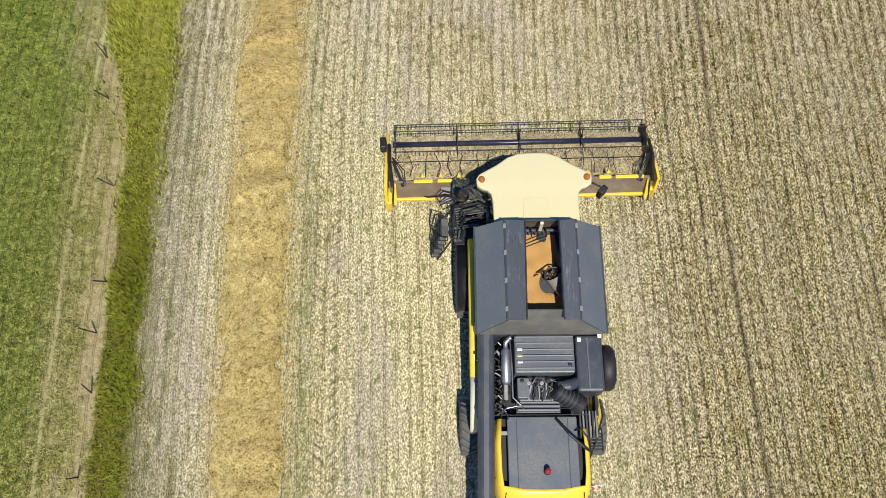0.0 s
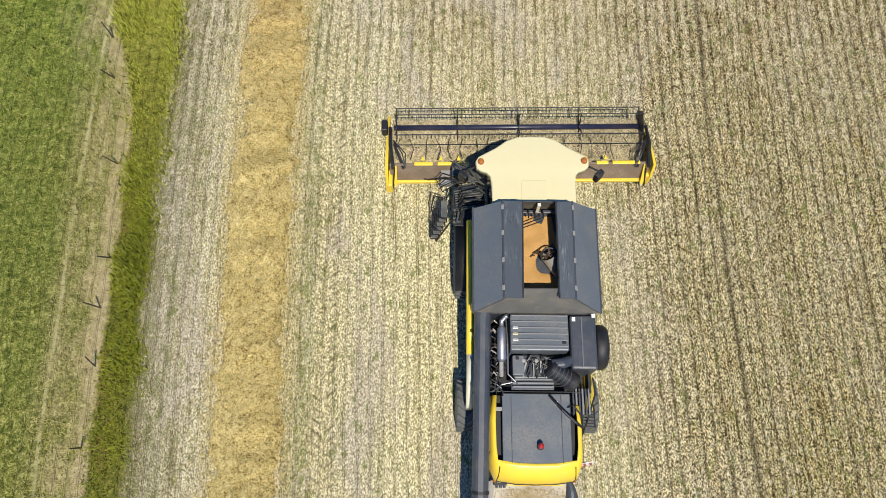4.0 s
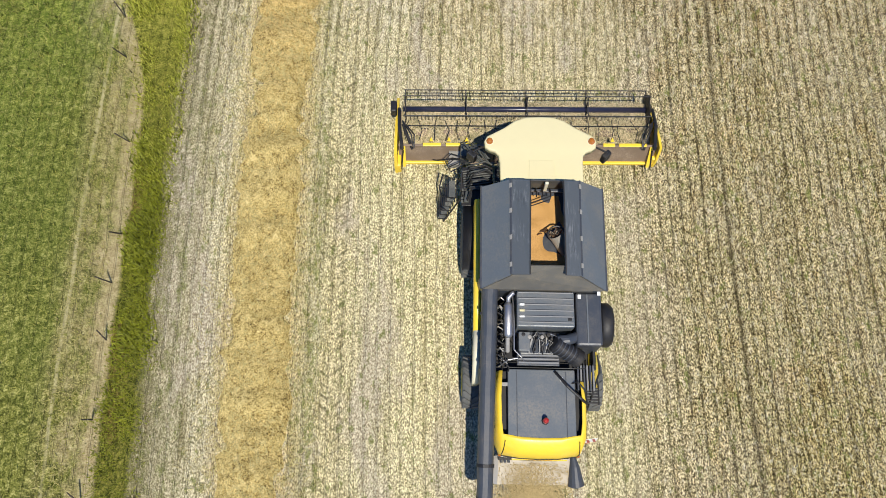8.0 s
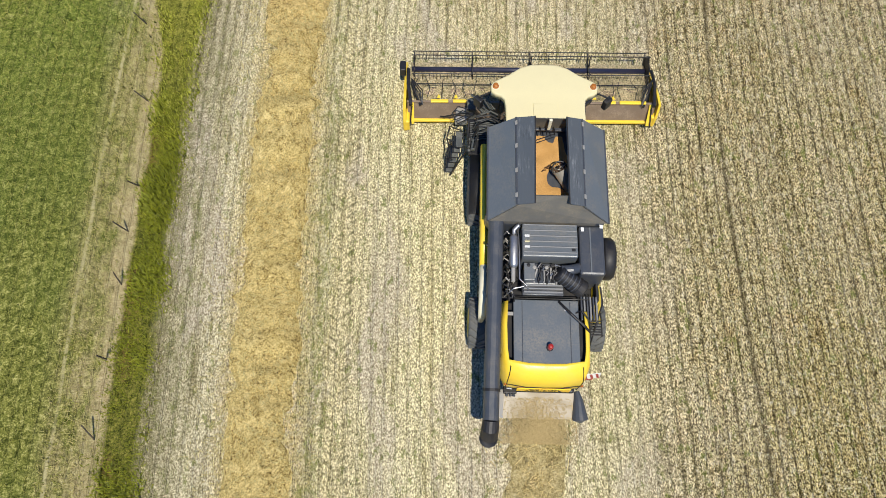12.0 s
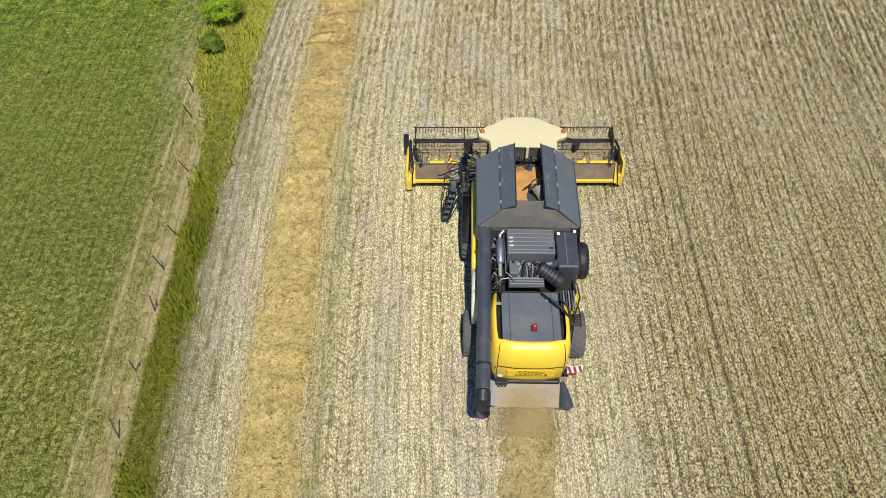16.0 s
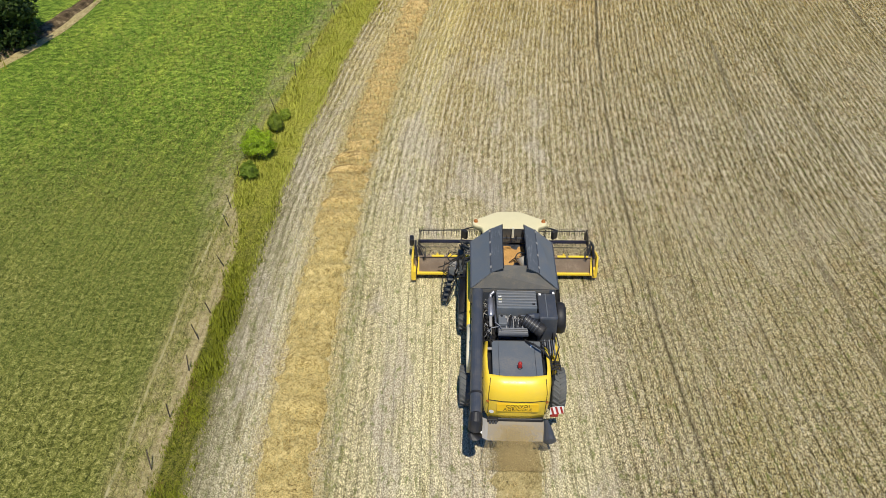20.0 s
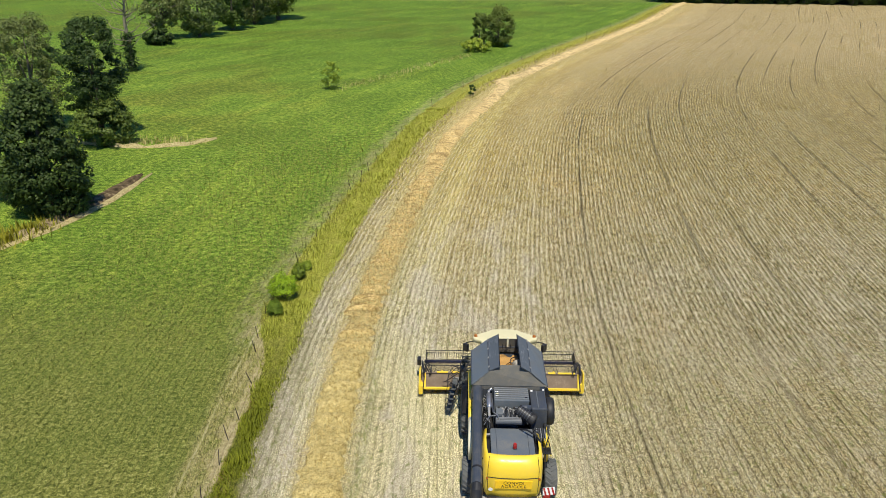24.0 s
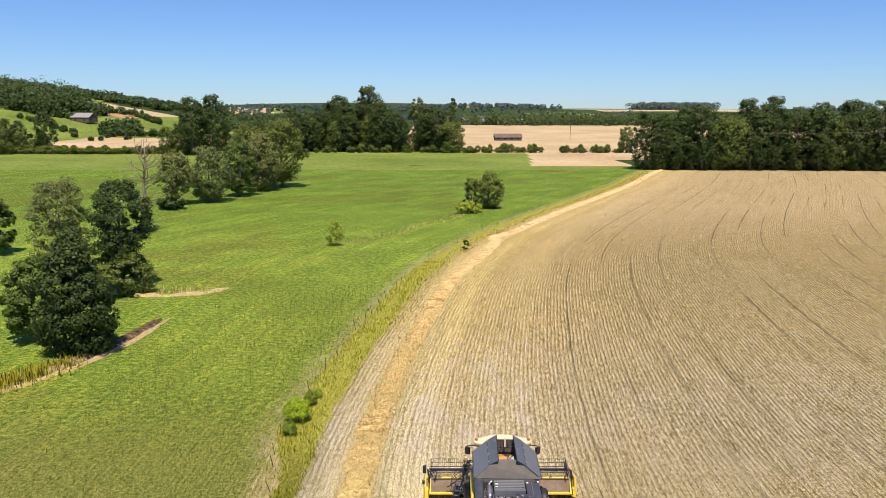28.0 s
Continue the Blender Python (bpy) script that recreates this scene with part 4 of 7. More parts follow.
def side_panel(side):
    """Long curved side cover: yellow ahead, ivory behind, dark shield below."""
    x = side * 1.36 if side < 0 else 1.2
    top = [(3.15, 2.34), (2.0, 2.42), (0.9, 2.42), (0.1, 2.36), (-0.55, 2.18), (-0.95, 1.9)]
    for name, rng_, mat, lab in (("side_cover", (0, 4), YELLOW, "long yellow side cover"), ("rear_side_cover", (3, 6), IVORY if side < 0 else YELLOW, "ivory rear side cover" if side < 0 else "yellow rear side cover")):
        bm = bmesh.new()
        ring = []
        for y, z in top[rng_[0]:rng_[1]]:
            ring.append([bm.verts.new(p) for p in ((x - side * 0.12, y, z - 0.02), (x - side * 0.05, y, z + 0.025), (x + side * 0.03, y, z), (x + side * 0.055, y, z - 0.09), (x + side * 0.045, y, z - 0.5), (x - side * 0.06, y, z - 0.52))])
        for r0, r1 in zip(ring, ring[1:]):
            for k in range(6):
                bm.faces.new((r0[k], r0[(k + 1) % 6], r1[(k + 1) % 6], r1[k]))
        bm.faces.new(ring[0]), bm.faces.new(ring[-1][::-1])
        bmesh.ops.recalc_face_normals(bm, faces=bm.faces)
        part(name, bm, mat, harvester, lab, True)
    bm = bmesh.new()
    box(bm, side * 1.27 - 0.05, side * 1.27 + 0.05, 0.2, 1.7, 1.2, 1.92, 0.04)
    part("side_shield", bm, DARK, harvester)
    # mudguard above the front tyre
    arc = [(2.62 + 0.98 * math.cos(a), 0.86 + 0.98 * math.sin(a)) for a in np.linspace(math.radians(150), math.radians(35), 9)]
    bm = bmesh.new()
    skin = [[bm.verts.new((side * gx, gy, gz)) for gx in (1.1, 1.35, 1.6, 1.64)] for gy, gz in arc]
    for r0, r1 in zip(skin, skin[1:]):
        for k in range(3):
            bm.faces.new((r0[k], r0[k + 1], r1[k + 1], r1[k]))
    for r in skin:
        r[3].co.z -= 0.05
    bmesh.ops.solidify(bm, geom=bm.faces[:], thickness=0.02)
    part("mudguard", bm, BLACK, harvester, "", True)


side_panel(-1)
side_panel(1)

# grain tank covers: four sheets a side, folded up into a peak
for side in (-1, 1):
    o0, o1 = (side * 1.31, 0.80, 3.22), (side * 1.31, 3.06, 3.26)
    f0, f1 = (side * 0.72, 0.98, 3.68), (side * 0.72, 3.03, 3.78)
    i0, i1 = (side * 0.36, 0.92, 3.91), (side * 0.34, 2.90, 4.07)
    order = (lambda a, b, c, d: (a, b, c, d)) if side > 0 else (lambda a, b, c, d: (d, c, b, a))
    part("tank_cover", sheet(*order(o0, o1, f1, f0), 0.03), SLATE, harvester, "dark grey folding grain tank cover")
    part("tank_cover_flap", sheet(*order(f0, f1, i1, i0), 0.03), FLAP, harvester, "scuffed inner flap of the tank cover")
    bm = bmesh.new()
    tube(bm, [f0, f1], 0.022, 8)
    part("cover_hinge", bm, DARK, harvester)
    for t in (0.1, 0.38, 0.66, 0.93):
        p = Vector(f0).lerp(Vector(f1), t)
        part("hinge_plate", block(-0.03, 0.03, -0.05, 0.05, 0.0, 0.02, 0.005, Matrix.Translation(p + Vector((0, 0, 0.02))) @ pose(0, 0, 0, 0, side * 38, 0)), GREY, harvester)
    bm = bmesh.new()
    tube(bm, [i0, i1], 0.014, 6)
    part("cover_edge", bm, BLACK, harvester)
    # side skirts of the extension
    part("cover_rail", rod([(side * 1.3, 0.8, 3.21), (side * 1.3, 3.08, 3.25)], 0.03, 8), DARK, harvester)
# canvas ends that close the peak before and behind
for y_low, y_top, lab in ((0.80, 1.12, "khaki canvas end of the grain tank"), (3.08, 2.98, "dark end wall of the grain tank")):
    bm = bmesh.new()
    pts = [(-1.27, y_low, 3.2), (1.27, y_low, 3.2), (0.70, (y_low + y_top) / 2, 3.66), (0.36, y_top, 3.84), (-0.36, y_top, 3.84), (-0.70, (y_low + y_top) / 2, 3.66)]
    front = [bm.verts.new(p) for p in pts]
    back = [bm.verts.new((p[0], p[1] + 0.03, p[2] - 0.02)) for p in pts]
    bm.faces.new(front), bm.faces.new(back[::-1])
    for k in range(6):
        bm.faces.new((front[k], front[(k + 1) % 6], back[(k + 1) % 6], back[k]))
    bmesh.ops.recalc_face_normals(bm, faces=bm.faces)
    part("tank_end", bm, CANVAS, harvester, lab)
# inner walls and grain
for wx in (-0.95, 0.92):
    part("tank_inner_wall", block(wx, wx + 0.03, 1.15, 2.95, 3.1, 3.5, 0.005), GREY, harvester)


def heap_of_grain():
    bm = bmesh.new()
    n = 26
    grid = [[bm.verts.new((-0.93 + 1.86 * i / n, 1.14 + 1.78 * j / n,
                           3.12 + 0.12 * math.cos((i / n - 0.45) * 3) - 0.12 * max(0, j / n - 0.6) + 0.04 * noise.noise((i * 0.31, j * 0.3, 1)) - 0.16 * math.exp(-((i - 16) ** 2 + (j - 11) ** 2) / 9)))
             for j in range(n + 1)] for i in range(n + 1)]
    for i in range(n):
        for j in range(n):
            bm.faces.new((grid[i][j], grid[i + 1][j], grid[i + 1][j + 1], grid[i][j + 1]))
    return bm


part("grain", heap_of_grain(), GRAIN, harvester, "golden grain filling the tank", True)
filler = part("filling_auger", tube(bmesh.new(), [(0.52, 1.55, 3.12), (0.42, 1.68, 3.24), (0.3, 1.86, 3.42), (0.24, 1.94, 3.5)], [0.07, 0.1, 0.15, 0.17], 18, False), SPOUT, harvester, "dusty grey spout of the filling auger")
part("auger_mouth", tube(bmesh.new(), [(0.24 + 0.165 * math.cos(a), 1.94 + 0.13 * math.sin(a), 3.5 + 0.1 * math.sin(a)) for a in np.linspace(0, math.tau, 25)], 0.018, 8), BLACK, filler)
part("spout_bottom", lathe([(0.1, 0), (0.16, 0.02), (0.16, 0.04)], 18, Matrix.Translation((0.3, 1.86, 3.38)) @ pose(0, 0, 0, -40, 22, 0)), BROWN, filler, "brown chaff caught in the spout")
rng = random.Random(8)
for k in range(26):
    a, q = rng.uniform(0, math.tau), rng.uniform(0.02, 0.15)
    c = Vector((0.25 + q * math.cos(a), 1.93 + 0.8 * q * math.sin(a), 3.47 + 0.06 * math.sin(a)))
    part("chaff_tuft", rod([c, c + Vector((rng.uniform(-0.07, 0.07), rng.uniform(-0.06, 0.06), rng.uniform(0.0, 0.05)))], 0.008 + 0.008 * rng.random(), 5), (BROWN, BLACK, BROWN, DUSTY)[k % 4], filler)
for k in range(14):
    t = k / 13
    c = Vector((-0.12 + 0.24 * t, 1.97 + 0.1 * math.sin(t * 3.1) + rng.uniform(-0.02, 0.02), 3.26 + 0.14 * t))
    part("chaff_tuft", rod([c, c + Vector((rng.uniform(0.02, 0.06), rng.uniform(-0.04, 0.04), 0.02))], 0.013, 5), BROWN, filler)
for dy in (0, 0.07):
    part("sensor_rod", rod([(-0.35, 2.5 + dy, 3.55), (0.12, 2.66 + dy, 3.62)], 0.012, 6), BLACK, harvester)
part("tank_cross_member", block(-0.9, 0.9, 2.86, 2.92, 3.5, 3.56, 0.01), DARK, harvester)
part("tank_bracket", block(-0.02, 0.05, 2.86, 2.92, 3.56, 3.95, 0.01), IVORY, harvester)
for bx in (-0.18, -0.05, 0.12):
    part("cable_guide", rod([(bx, 2.94, 3.55), (bx, 2.8, 3.7), (bx + 0.02, 2.74, 3.56)], 0.014, 6), BLACK, harvester)

# cab
cab = new("cab")
cab.parent = harvester
part("cab_floor", block(-0.9, 0.9, 3.2, 4.6, 1.45, 1.6, 0.03), DARK, cab)
for gx in (-0.9, 0.9):
    part("side_window", block(gx - 0.012, gx + 0.012, 3.42, 4.5, 1.62, 3.05, 0.004), GLASS, cab)
part("windscreen", sheet((-0.88, 4.66, 1.62), (0.88, 4.66, 1.62), (0.88, 4.5, 3.06), (-0.88, 4.5, 3.06), 0.012), GLASS, cab)
part("cab_back_wall", block(-0.88, 0.88, 3.2, 3.26, 1.6, 3.08, 0.01), DARK, cab)
for px, py in ((-0.9, 3.3), (0.9, 3.3), (-0.9, 4.56), (0.9, 4.56)):
    part("cab_post", rod([(px, py, 1.55), (px, py - 0.06 * (py > 4), 3.1)], 0.04, 8), BLACK, cab)


def roof_outline():
    half = [(0.0, 4.80), (0.30, 4.79), (0.55, 4.70), (0.80, 4.52), (1.02, 4.40), (1.18, 4.31), (1.24, 4.20), (1.22, 4.04), (1.12, 3.97), (1.00, 3.93), (0.93, 3.84), (0.91, 3.65), (0.90, 3.14)]
    return [(-x, y) for x, y in half[::-1]] + half[1:]


roof = part("cab_roof", plate(roof_outline(), 0.17, pose(0, 0, 3.09), bevel=0.05), CREAM, cab, "cream cab roof with a broad front peak", True)
part("roof_hatch", plate([(-0.30, 3.10), (0.30, 3.10), (0.27, 3.72), (-0.27, 3.72)], 0.02, pose(0, 0, 3.262), bevel=0.01), CREAM, cab)
for lx in (-1.125, 1.125):
    lamp = part("beacon_lamp", lathe([(0.075, 0), (0.075, 0.02), (0.062, 0.03), (0.058, 0.075), (0.03, 0.095)], 18, Matrix.Translation((lx, 4.18, 3.255))), AMBER, cab, "amber lamp on the cab roof")
    part("lamp_base", lathe([(0.09, 0), (0.09, 0.012)], 18, Matrix.Translation((lx, 4.18, 3.252))), IVORY, cab)
for side in (-1, 1):
    part("mirror_arm", rod([(side * 1.0, 4.35, 2.9), (side * 1.3, 4.12, 3.06), (side * 1.5, 4.0, 3.08)], 0.022, 8), BLACK, cab)
    part("mirror", block(side * 1.5 - 0.11, side * 1.5 + 0.11, 3.93, 4.06, 2.72, 3.04, 0.03, pose(side * 1.5, 4.0, 0, 0, 0, side * 42) @ pose(-side * 1.5, -4.0, 0)), BLACK, cab, "black wing mirror")
    for k in range(3):
        part("work_light", block(side * (0.35 + 0.22 * k) - 0.08, side * (0.35 + 0.22 * k) + 0.08, 4.58 - 0.06 * k, 4.74 - 0.1 * k, 3.0, 3.09, 0.02), GLASS, cab)

# platform, steps and rails beside the cab
steps = new("access_steps")
steps.parent = harvester
part("platform", block(-1.68, -0.95, 3.3, 4.3, 1.5, 1.56, 0.01), BLACK, steps)
for k in range(9):
    part("platform_slat", block(-1.66, -0.97, 3.72 + 0.062 * k, 3.745 + 0.062 * k, 1.56, 1.6, 0.006, pose(-1.3, 4, 0, 0, 0, 9) @ pose(1.3, -4, 0)), GRATE, steps, "dusty grey grating slat")
for k in range(6):
    z, x, y = 1.42 - 0.21 * k, -1.86 - 0.045 * k, 3.72 - 0.03 * k
    tread = part("step", rod([(x - 0.16, y - 0.16, z), (x - 0.16, y + 0.3, z), (x + 0.06, y + 0.3, z), (x + 0.06, y - 0.16, z), (x - 0.16, y - 0.16, z)], 0.015, 6), BLACK, steps)
    part("step_grip", block(x - 0.13, x + 0.03, y - 0.15, y + 0.28, z - 0.01, z + 0.006, 0.004), GRATE, tread)
for y in (3.52, 4.04):
    part("stringer", rod([(-1.68, y, 1.55), (-2.1, y - 0.14, 0.25)], 0.022, 8), BLACK, steps)
    part("handrail", rod([(-1.9, y, 1.45), (-2.16, y, 1.62), (-2.22, y - 0.16, 1.3), (-2.05, y - 0.2, 1.2)], 0.017, 8), BLACK, steps)
part("handrail", rod([(-2.14, 4.04, 1.55), (-2.22, 3.84, 1.4), (-2.16, 3.52, 1.55)], 0.017, 8), BLACK, steps)
part("handrail", rod([(-1.66, 3.5, 1.55), (-1.72, 3.44, 2.2), (-1.7, 3.86, 2.25), (-1.66, 3.9, 1.56)], 0.018, 8), BLACK, steps)
for k in range(4):
    part("side_grating", block(-1.7 + 0.001 * k, -1.64, 3.34 + 0.1 * k, 3.4 + 0.1 * k, 1.6, 1.66, 0.008), GRATE, steps)
rng = random.Random(4)
for k in range(11):
    p = Vector((-1.02 - 0.03 * k, 4.3 + 0.05 * rng.random(), 1.75 + 0.3 * rng.random()))
    part("hose", rod([p, p + Vector((-0.16, 0.1 + 0.1 * rng.random(), 0.18 * rng.random())), p + Vector((-0.34 - 0.1 * rng.random(), 0.22 + 0.2 * rng.random(), 0.05)),
                      p + Vector((-0.28, 0.5 + 0.15 * rng.random(), -0.35))], 0.02, 6), HOSE, steps)
for k in range(8):
    p = Vector((-0.98, 3.42 + 0.11 * k, 1.95 + 0.25 * rng.random()))
    part("cable", rod([p, p + Vector((-0.18, 0.04, 0.1)), p + Vector((-0.4 - 0.12 * rng.random(), 0.05 * rng.uniform(-1, 1), 0.06)), p + Vector((-0.58, 0.14 * rng.uniform(-1, 1), -0.25))], 0.022, 7), (HOSE if k % 2 else BLACK), steps)
for k, (dx, dy) in enumerate(((0.0, 0.0), (0.1, 0.12))):
    part("hose_loop", rod([(-1.55 - dx, 4.42 + dy, 1.6), (-1.85 - dx, 4.5 + dy, 1.62), (-2.04 - dx * 0.6, 4.38 + dy, 1.5), (-1.95 - dx * 0.6, 4.24 + dy, 1.4), (-1.72, 4.34 + dy, 1.5), (-1.6, 4.42, 1.55)], 0.017, 6), BLACK, steps)
part("supply_hose", rod([(-1.6, 4.5, 1.5), (-1.95, 4.72, 1.1), (-2.3, 4.84, 0.75), (-2.4, 4.88, 0.7)], 0.02, 6), BLACK, steps)
part("control_block", block(-1.72, -1.5, 4.62, 4.94, 1.0, 1.5, 0.03), GRATE, steps, "dusty grey valve block")
part("tool_canister", tube(bmesh.new(), [(-1.58, 3.3, 1.75), (-1.54, 3.56, 1.78)], 0.06, 12), GRATE, steps)

# engine deck
deck = new("engine_deck")
deck.parent = harvester
part("deck_floor", block(-1.09, 1.09, -0.72, 0.80, 2.02, 2.08, 0.02), BLACK, deck)
part("ribbed_cover", block(-0.55, 0.64, 0.04, 0.80, 2.08, 3.12, 0.03), SLATE, deck, "dark grey ribbed engine cover")
for k in range(6):
    part("rib", block(-0.53, 0.62, 0.115 + 0.125 * k, 0.142 + 0.125 * k, 3.12, 3.16, 0.01), RIB, deck)
part("tank_ledge", block(-0.98, 1.05, 0.815, 0.87, 3.02, 3.19, 0.015), CANVAS, deck, "dusty ledge behind the grain tank")
part("cover_latch", block(0.5, 0.58, 0.17, 0.23, 3.12, 3.14, 0.006), BLACK, deck)
for k in range(3):
    part("warning_sticker", block(-0.50, -0.40, 0.22 + 0.125 * k, 0.27 + 0.125 * k, 3.157, 3.160, 0), (CREAM if k == 1 else WHITE), deck)
part("radiator_housing", block(0.68, 1.22, -0.32, 0.80, 2.08, 3.06, 0.05), DARK, deck, "dark radiator housing")
part("housing_ridge", block(0.90, 0.93, -0.28, 0.76, 3.06, 3.08, 0.006), SLATE, deck)
for px, py in ((0.72, 0.66), (1.13, 0.74)):
    part("white_label", block(px, px + 0.07, py, py + 0.09, 3.081, 3.084, 0), WHITE, deck)
screen = part("rotary_screen", lathe([(0.44, 0), (0.47, 0.03), (0.47, 0.2), (0.42, 0.26), (0.12, 0.28), (0.05, 0.28)], 36, pose(1.22, 0.22, 2.6, 0, 90, 0)), BLACK, deck, "black round air intake screen", True)
for k in range(8):
    a = k * math.tau / 8
    part("screen_spoke", rod([(1.50, 0.22, 2.6), (1.49, 0.22 + 0.42 * math.cos(a), 2.6 + 0.42 * math.sin(a))], 0.012, 6), DARK, deck)
# air filter lying aslant
p0, p1 = Vector((0.22, -0.26, 2.98)), Vector((0.82, -0.58, 2.72))
d = (p1 - p0).normalized()
part("air_filter", tube(bmesh.new(), [p0, p0 + d * 0.03, p0 + d * 0.5, p0 + d * 0.52, p0 + d * 0.66, p0 + d * 0.7], [0.15, 0.18, 0.18, 0.195, 0.195, 0.16], 22), BLACK, deck, "black ribbed air filter canister")
for k in range(5):
    part("filter_ring", tube(bmesh.new(), [p0 + d * (0.08 + 0.09 * k), p0 + d * (0.1 + 0.09 * k)], 0.19, 22), DARK, deck)
part("intake_duct", rod([(0.75, -0.1, 2.9), (0.5, -0.2, 3.0), (0.3, -0.22, 2.98)], 0.11, 14), DARK, deck)
part("silencer", tube(bmesh.new(), [(-0.72, -0.16, 2.92), (-0.72, -0.1, 2.94), (-0.72, 0.5, 3.02), (-0.72, 0.56, 3.03)], [0.06, 0.095, 0.095, 0.06], 16), STEEL, deck, "bright metal exhaust silencer", True)
part("exhaust_pipe", rod([(-0.72, 0.55, 3.03), (-0.72, 0.66, 3.06), (-0.64, 0.74, 3.1), (-0.6, 0.75, 3.12)], 0.05, 12), STEEL, deck, "", True)
part("exhaust_outlet", rod([(-0.73, -0.14, 2.93), (-0.73, -0.3, 2.9), (-0.72, -0.42, 2.78)], 0.045, 12), GREY, deck)
part("engine_block", block(-0.48, 0.25, -0.48, 0.02, 2.08, 2.78, 0.04), DARK, deck)
part("engine_box", block(-0.5, -0.26, -0.42, -0.02, 2.78, 2.9, 0.02), SLATE, deck)
rng = random.Random(9)
for k in range(11):
    p = Vector((-0.24 + 0.05 * k, -0.05 - 0.08 * rng.random(), 2.78))
    part("engine_pipe", rod([p, p + Vector((0.02, -0.08, 0.08 + 0.08 * rng.random())), p + Vector((0.06 * rng.uniform(-1, 1), -0.3, 0.06)), p + Vector((0, -0.42, -0.12))], 0.012 + 0.012 * rng.random(), 7), (GREY if k % 3 == 0 else BLACK), deck)
for k in range(5):
    part("filler_cap", lathe([(0.04, 0), (0.045, 0.02), (0.04, 0.05), (0.02, 0.055)], 12, Matrix.Translation((-0.4 + 0.13 * k, -0.08 - 0.05 * (k % 2), 2.86))), (GREY if k % 2 else BLACK), deck)
for k in range(9):
    y = 0.6 - 0.15 * k
    part("hydraulic_line", rod([(-0.98, y, 2.1), (-0.88 - 0.04 * (k % 2), y - 0.06, 2.84), (-0.82, y - 0.12, 2.82), (-0.8, y - 0.2, 2.1)], 0.014, 6), (BLACK if k % 3 else GREY), deck)
part("guard_rail", rod([(-0.62, 0.78, 2.9), (-0.6, 0.2, 2.98), (-0.6, -0.42, 2.95), (-0.45, -0.56, 2.93), (-0.36, -0.62, 2.7)], 0.015, 8), STEEL, deck)
part("guard_rail", rod([(-0.9, -0.72, 2.65), (-0.72, -0.62, 2.92), (-0.52, -0.58, 2.93)], 0.014, 8), STEEL, deck)
part("deck_bar", rod([(-0.95, -0.70, 2.5), (0.95, -0.70, 2.5)], 0.012, 8), BLACK, deck)
for k in range(3):
    part("deck_tread", block(-0.5, 0.34, -0.66 + 0.075 * k, -0.625 + 0.075 * k, 2.72, 2.80, 0.008), RIB, deck)
part("tread_plate", block(-0.52, 0.36, -0.69, -0.45, 2.66, 2.73, 0.01), DARK, deck)
rng = random.Random(21)
for k in range(16):
    p = Vector((-0.93 + 0.1 * rng.random(), 0.7 - 0.09 * k, 2.5 + 0.25 * rng.random()))
    part("valve_pipe", rod([p, p + Vector((0.06, rng.uniform(-0.08, 0.08), 0.16)), p + Vector((0.14, rng.uniform(-0.14, 0.05), 0.13)), p + Vector((0.17, rng.uniform(-0.2, 0.0), -0.2))], 0.011 + 0.006 * (k % 2), 6), (STEEL, BLACK, GREY, BLACK)[k % 4], deck)
for k in range(6):
    p = Vector((-0.2 + 0.09 * k, -0.12 - 0.2 * rng.random(), 2.86 + 0.04 * rng.random()))
    part("injector_line", rod([p, p + Vector((0.04, 0.05, 0.06)), p + Vector((0.12 * rng.uniform(-1, 1), 0.1, 0.02)), p + Vector((0.1, 0.14, -0.1))], 0.01, 6), (STEEL if k % 2 else GREY), deck)
for k in range(6):
    part("side_louvre", block(0.76 + 0.065 * k, 0.80 + 0.065 * k, -1.15, -0.62, 2.38, 2.5, 0.012), RIB if k % 2 else DARK, deck)

# rear hood
hood = new("rear_hood")
hood.parent = harvester
top = part("hood_top", block(-0.70, 0.70, -2.16, -0.74, 2.47, 2.54, 0.02), SLATE, hood, "scratched slate grey rear hood top")
part("hood_seam", block(-0.52, -0.505, -2.12, -0.78, 2.542, 2.552, 0), DARK, hood)
part("hood_seam", block(0.505, 0.52, -2.12, -0.78, 2.542, 2.552, 0), DARK, hood)
part("hood_well", block(-0.86, 0.9, -2.1, -0.74, 1.9, 2.3, 0.02), BLACK, hood)


def hood_section(s):
    """Outline of the yellow tail from one flank round the back to the other, s from 0 to 1."""
    pts = [(-0.93, -0.78), (-0.96, -1.3), (-0.95, -1.8), (-0.93, -2.12), (-0.82, -2.33), (-0.4, -2.39), (0, -2.40), (0.4, -2.39), (0.82, -2.33), (0.93, -2.12), (0.95, -1.8), (0.96, -1.3), (0.93, -0.98)]
    return pts[s]


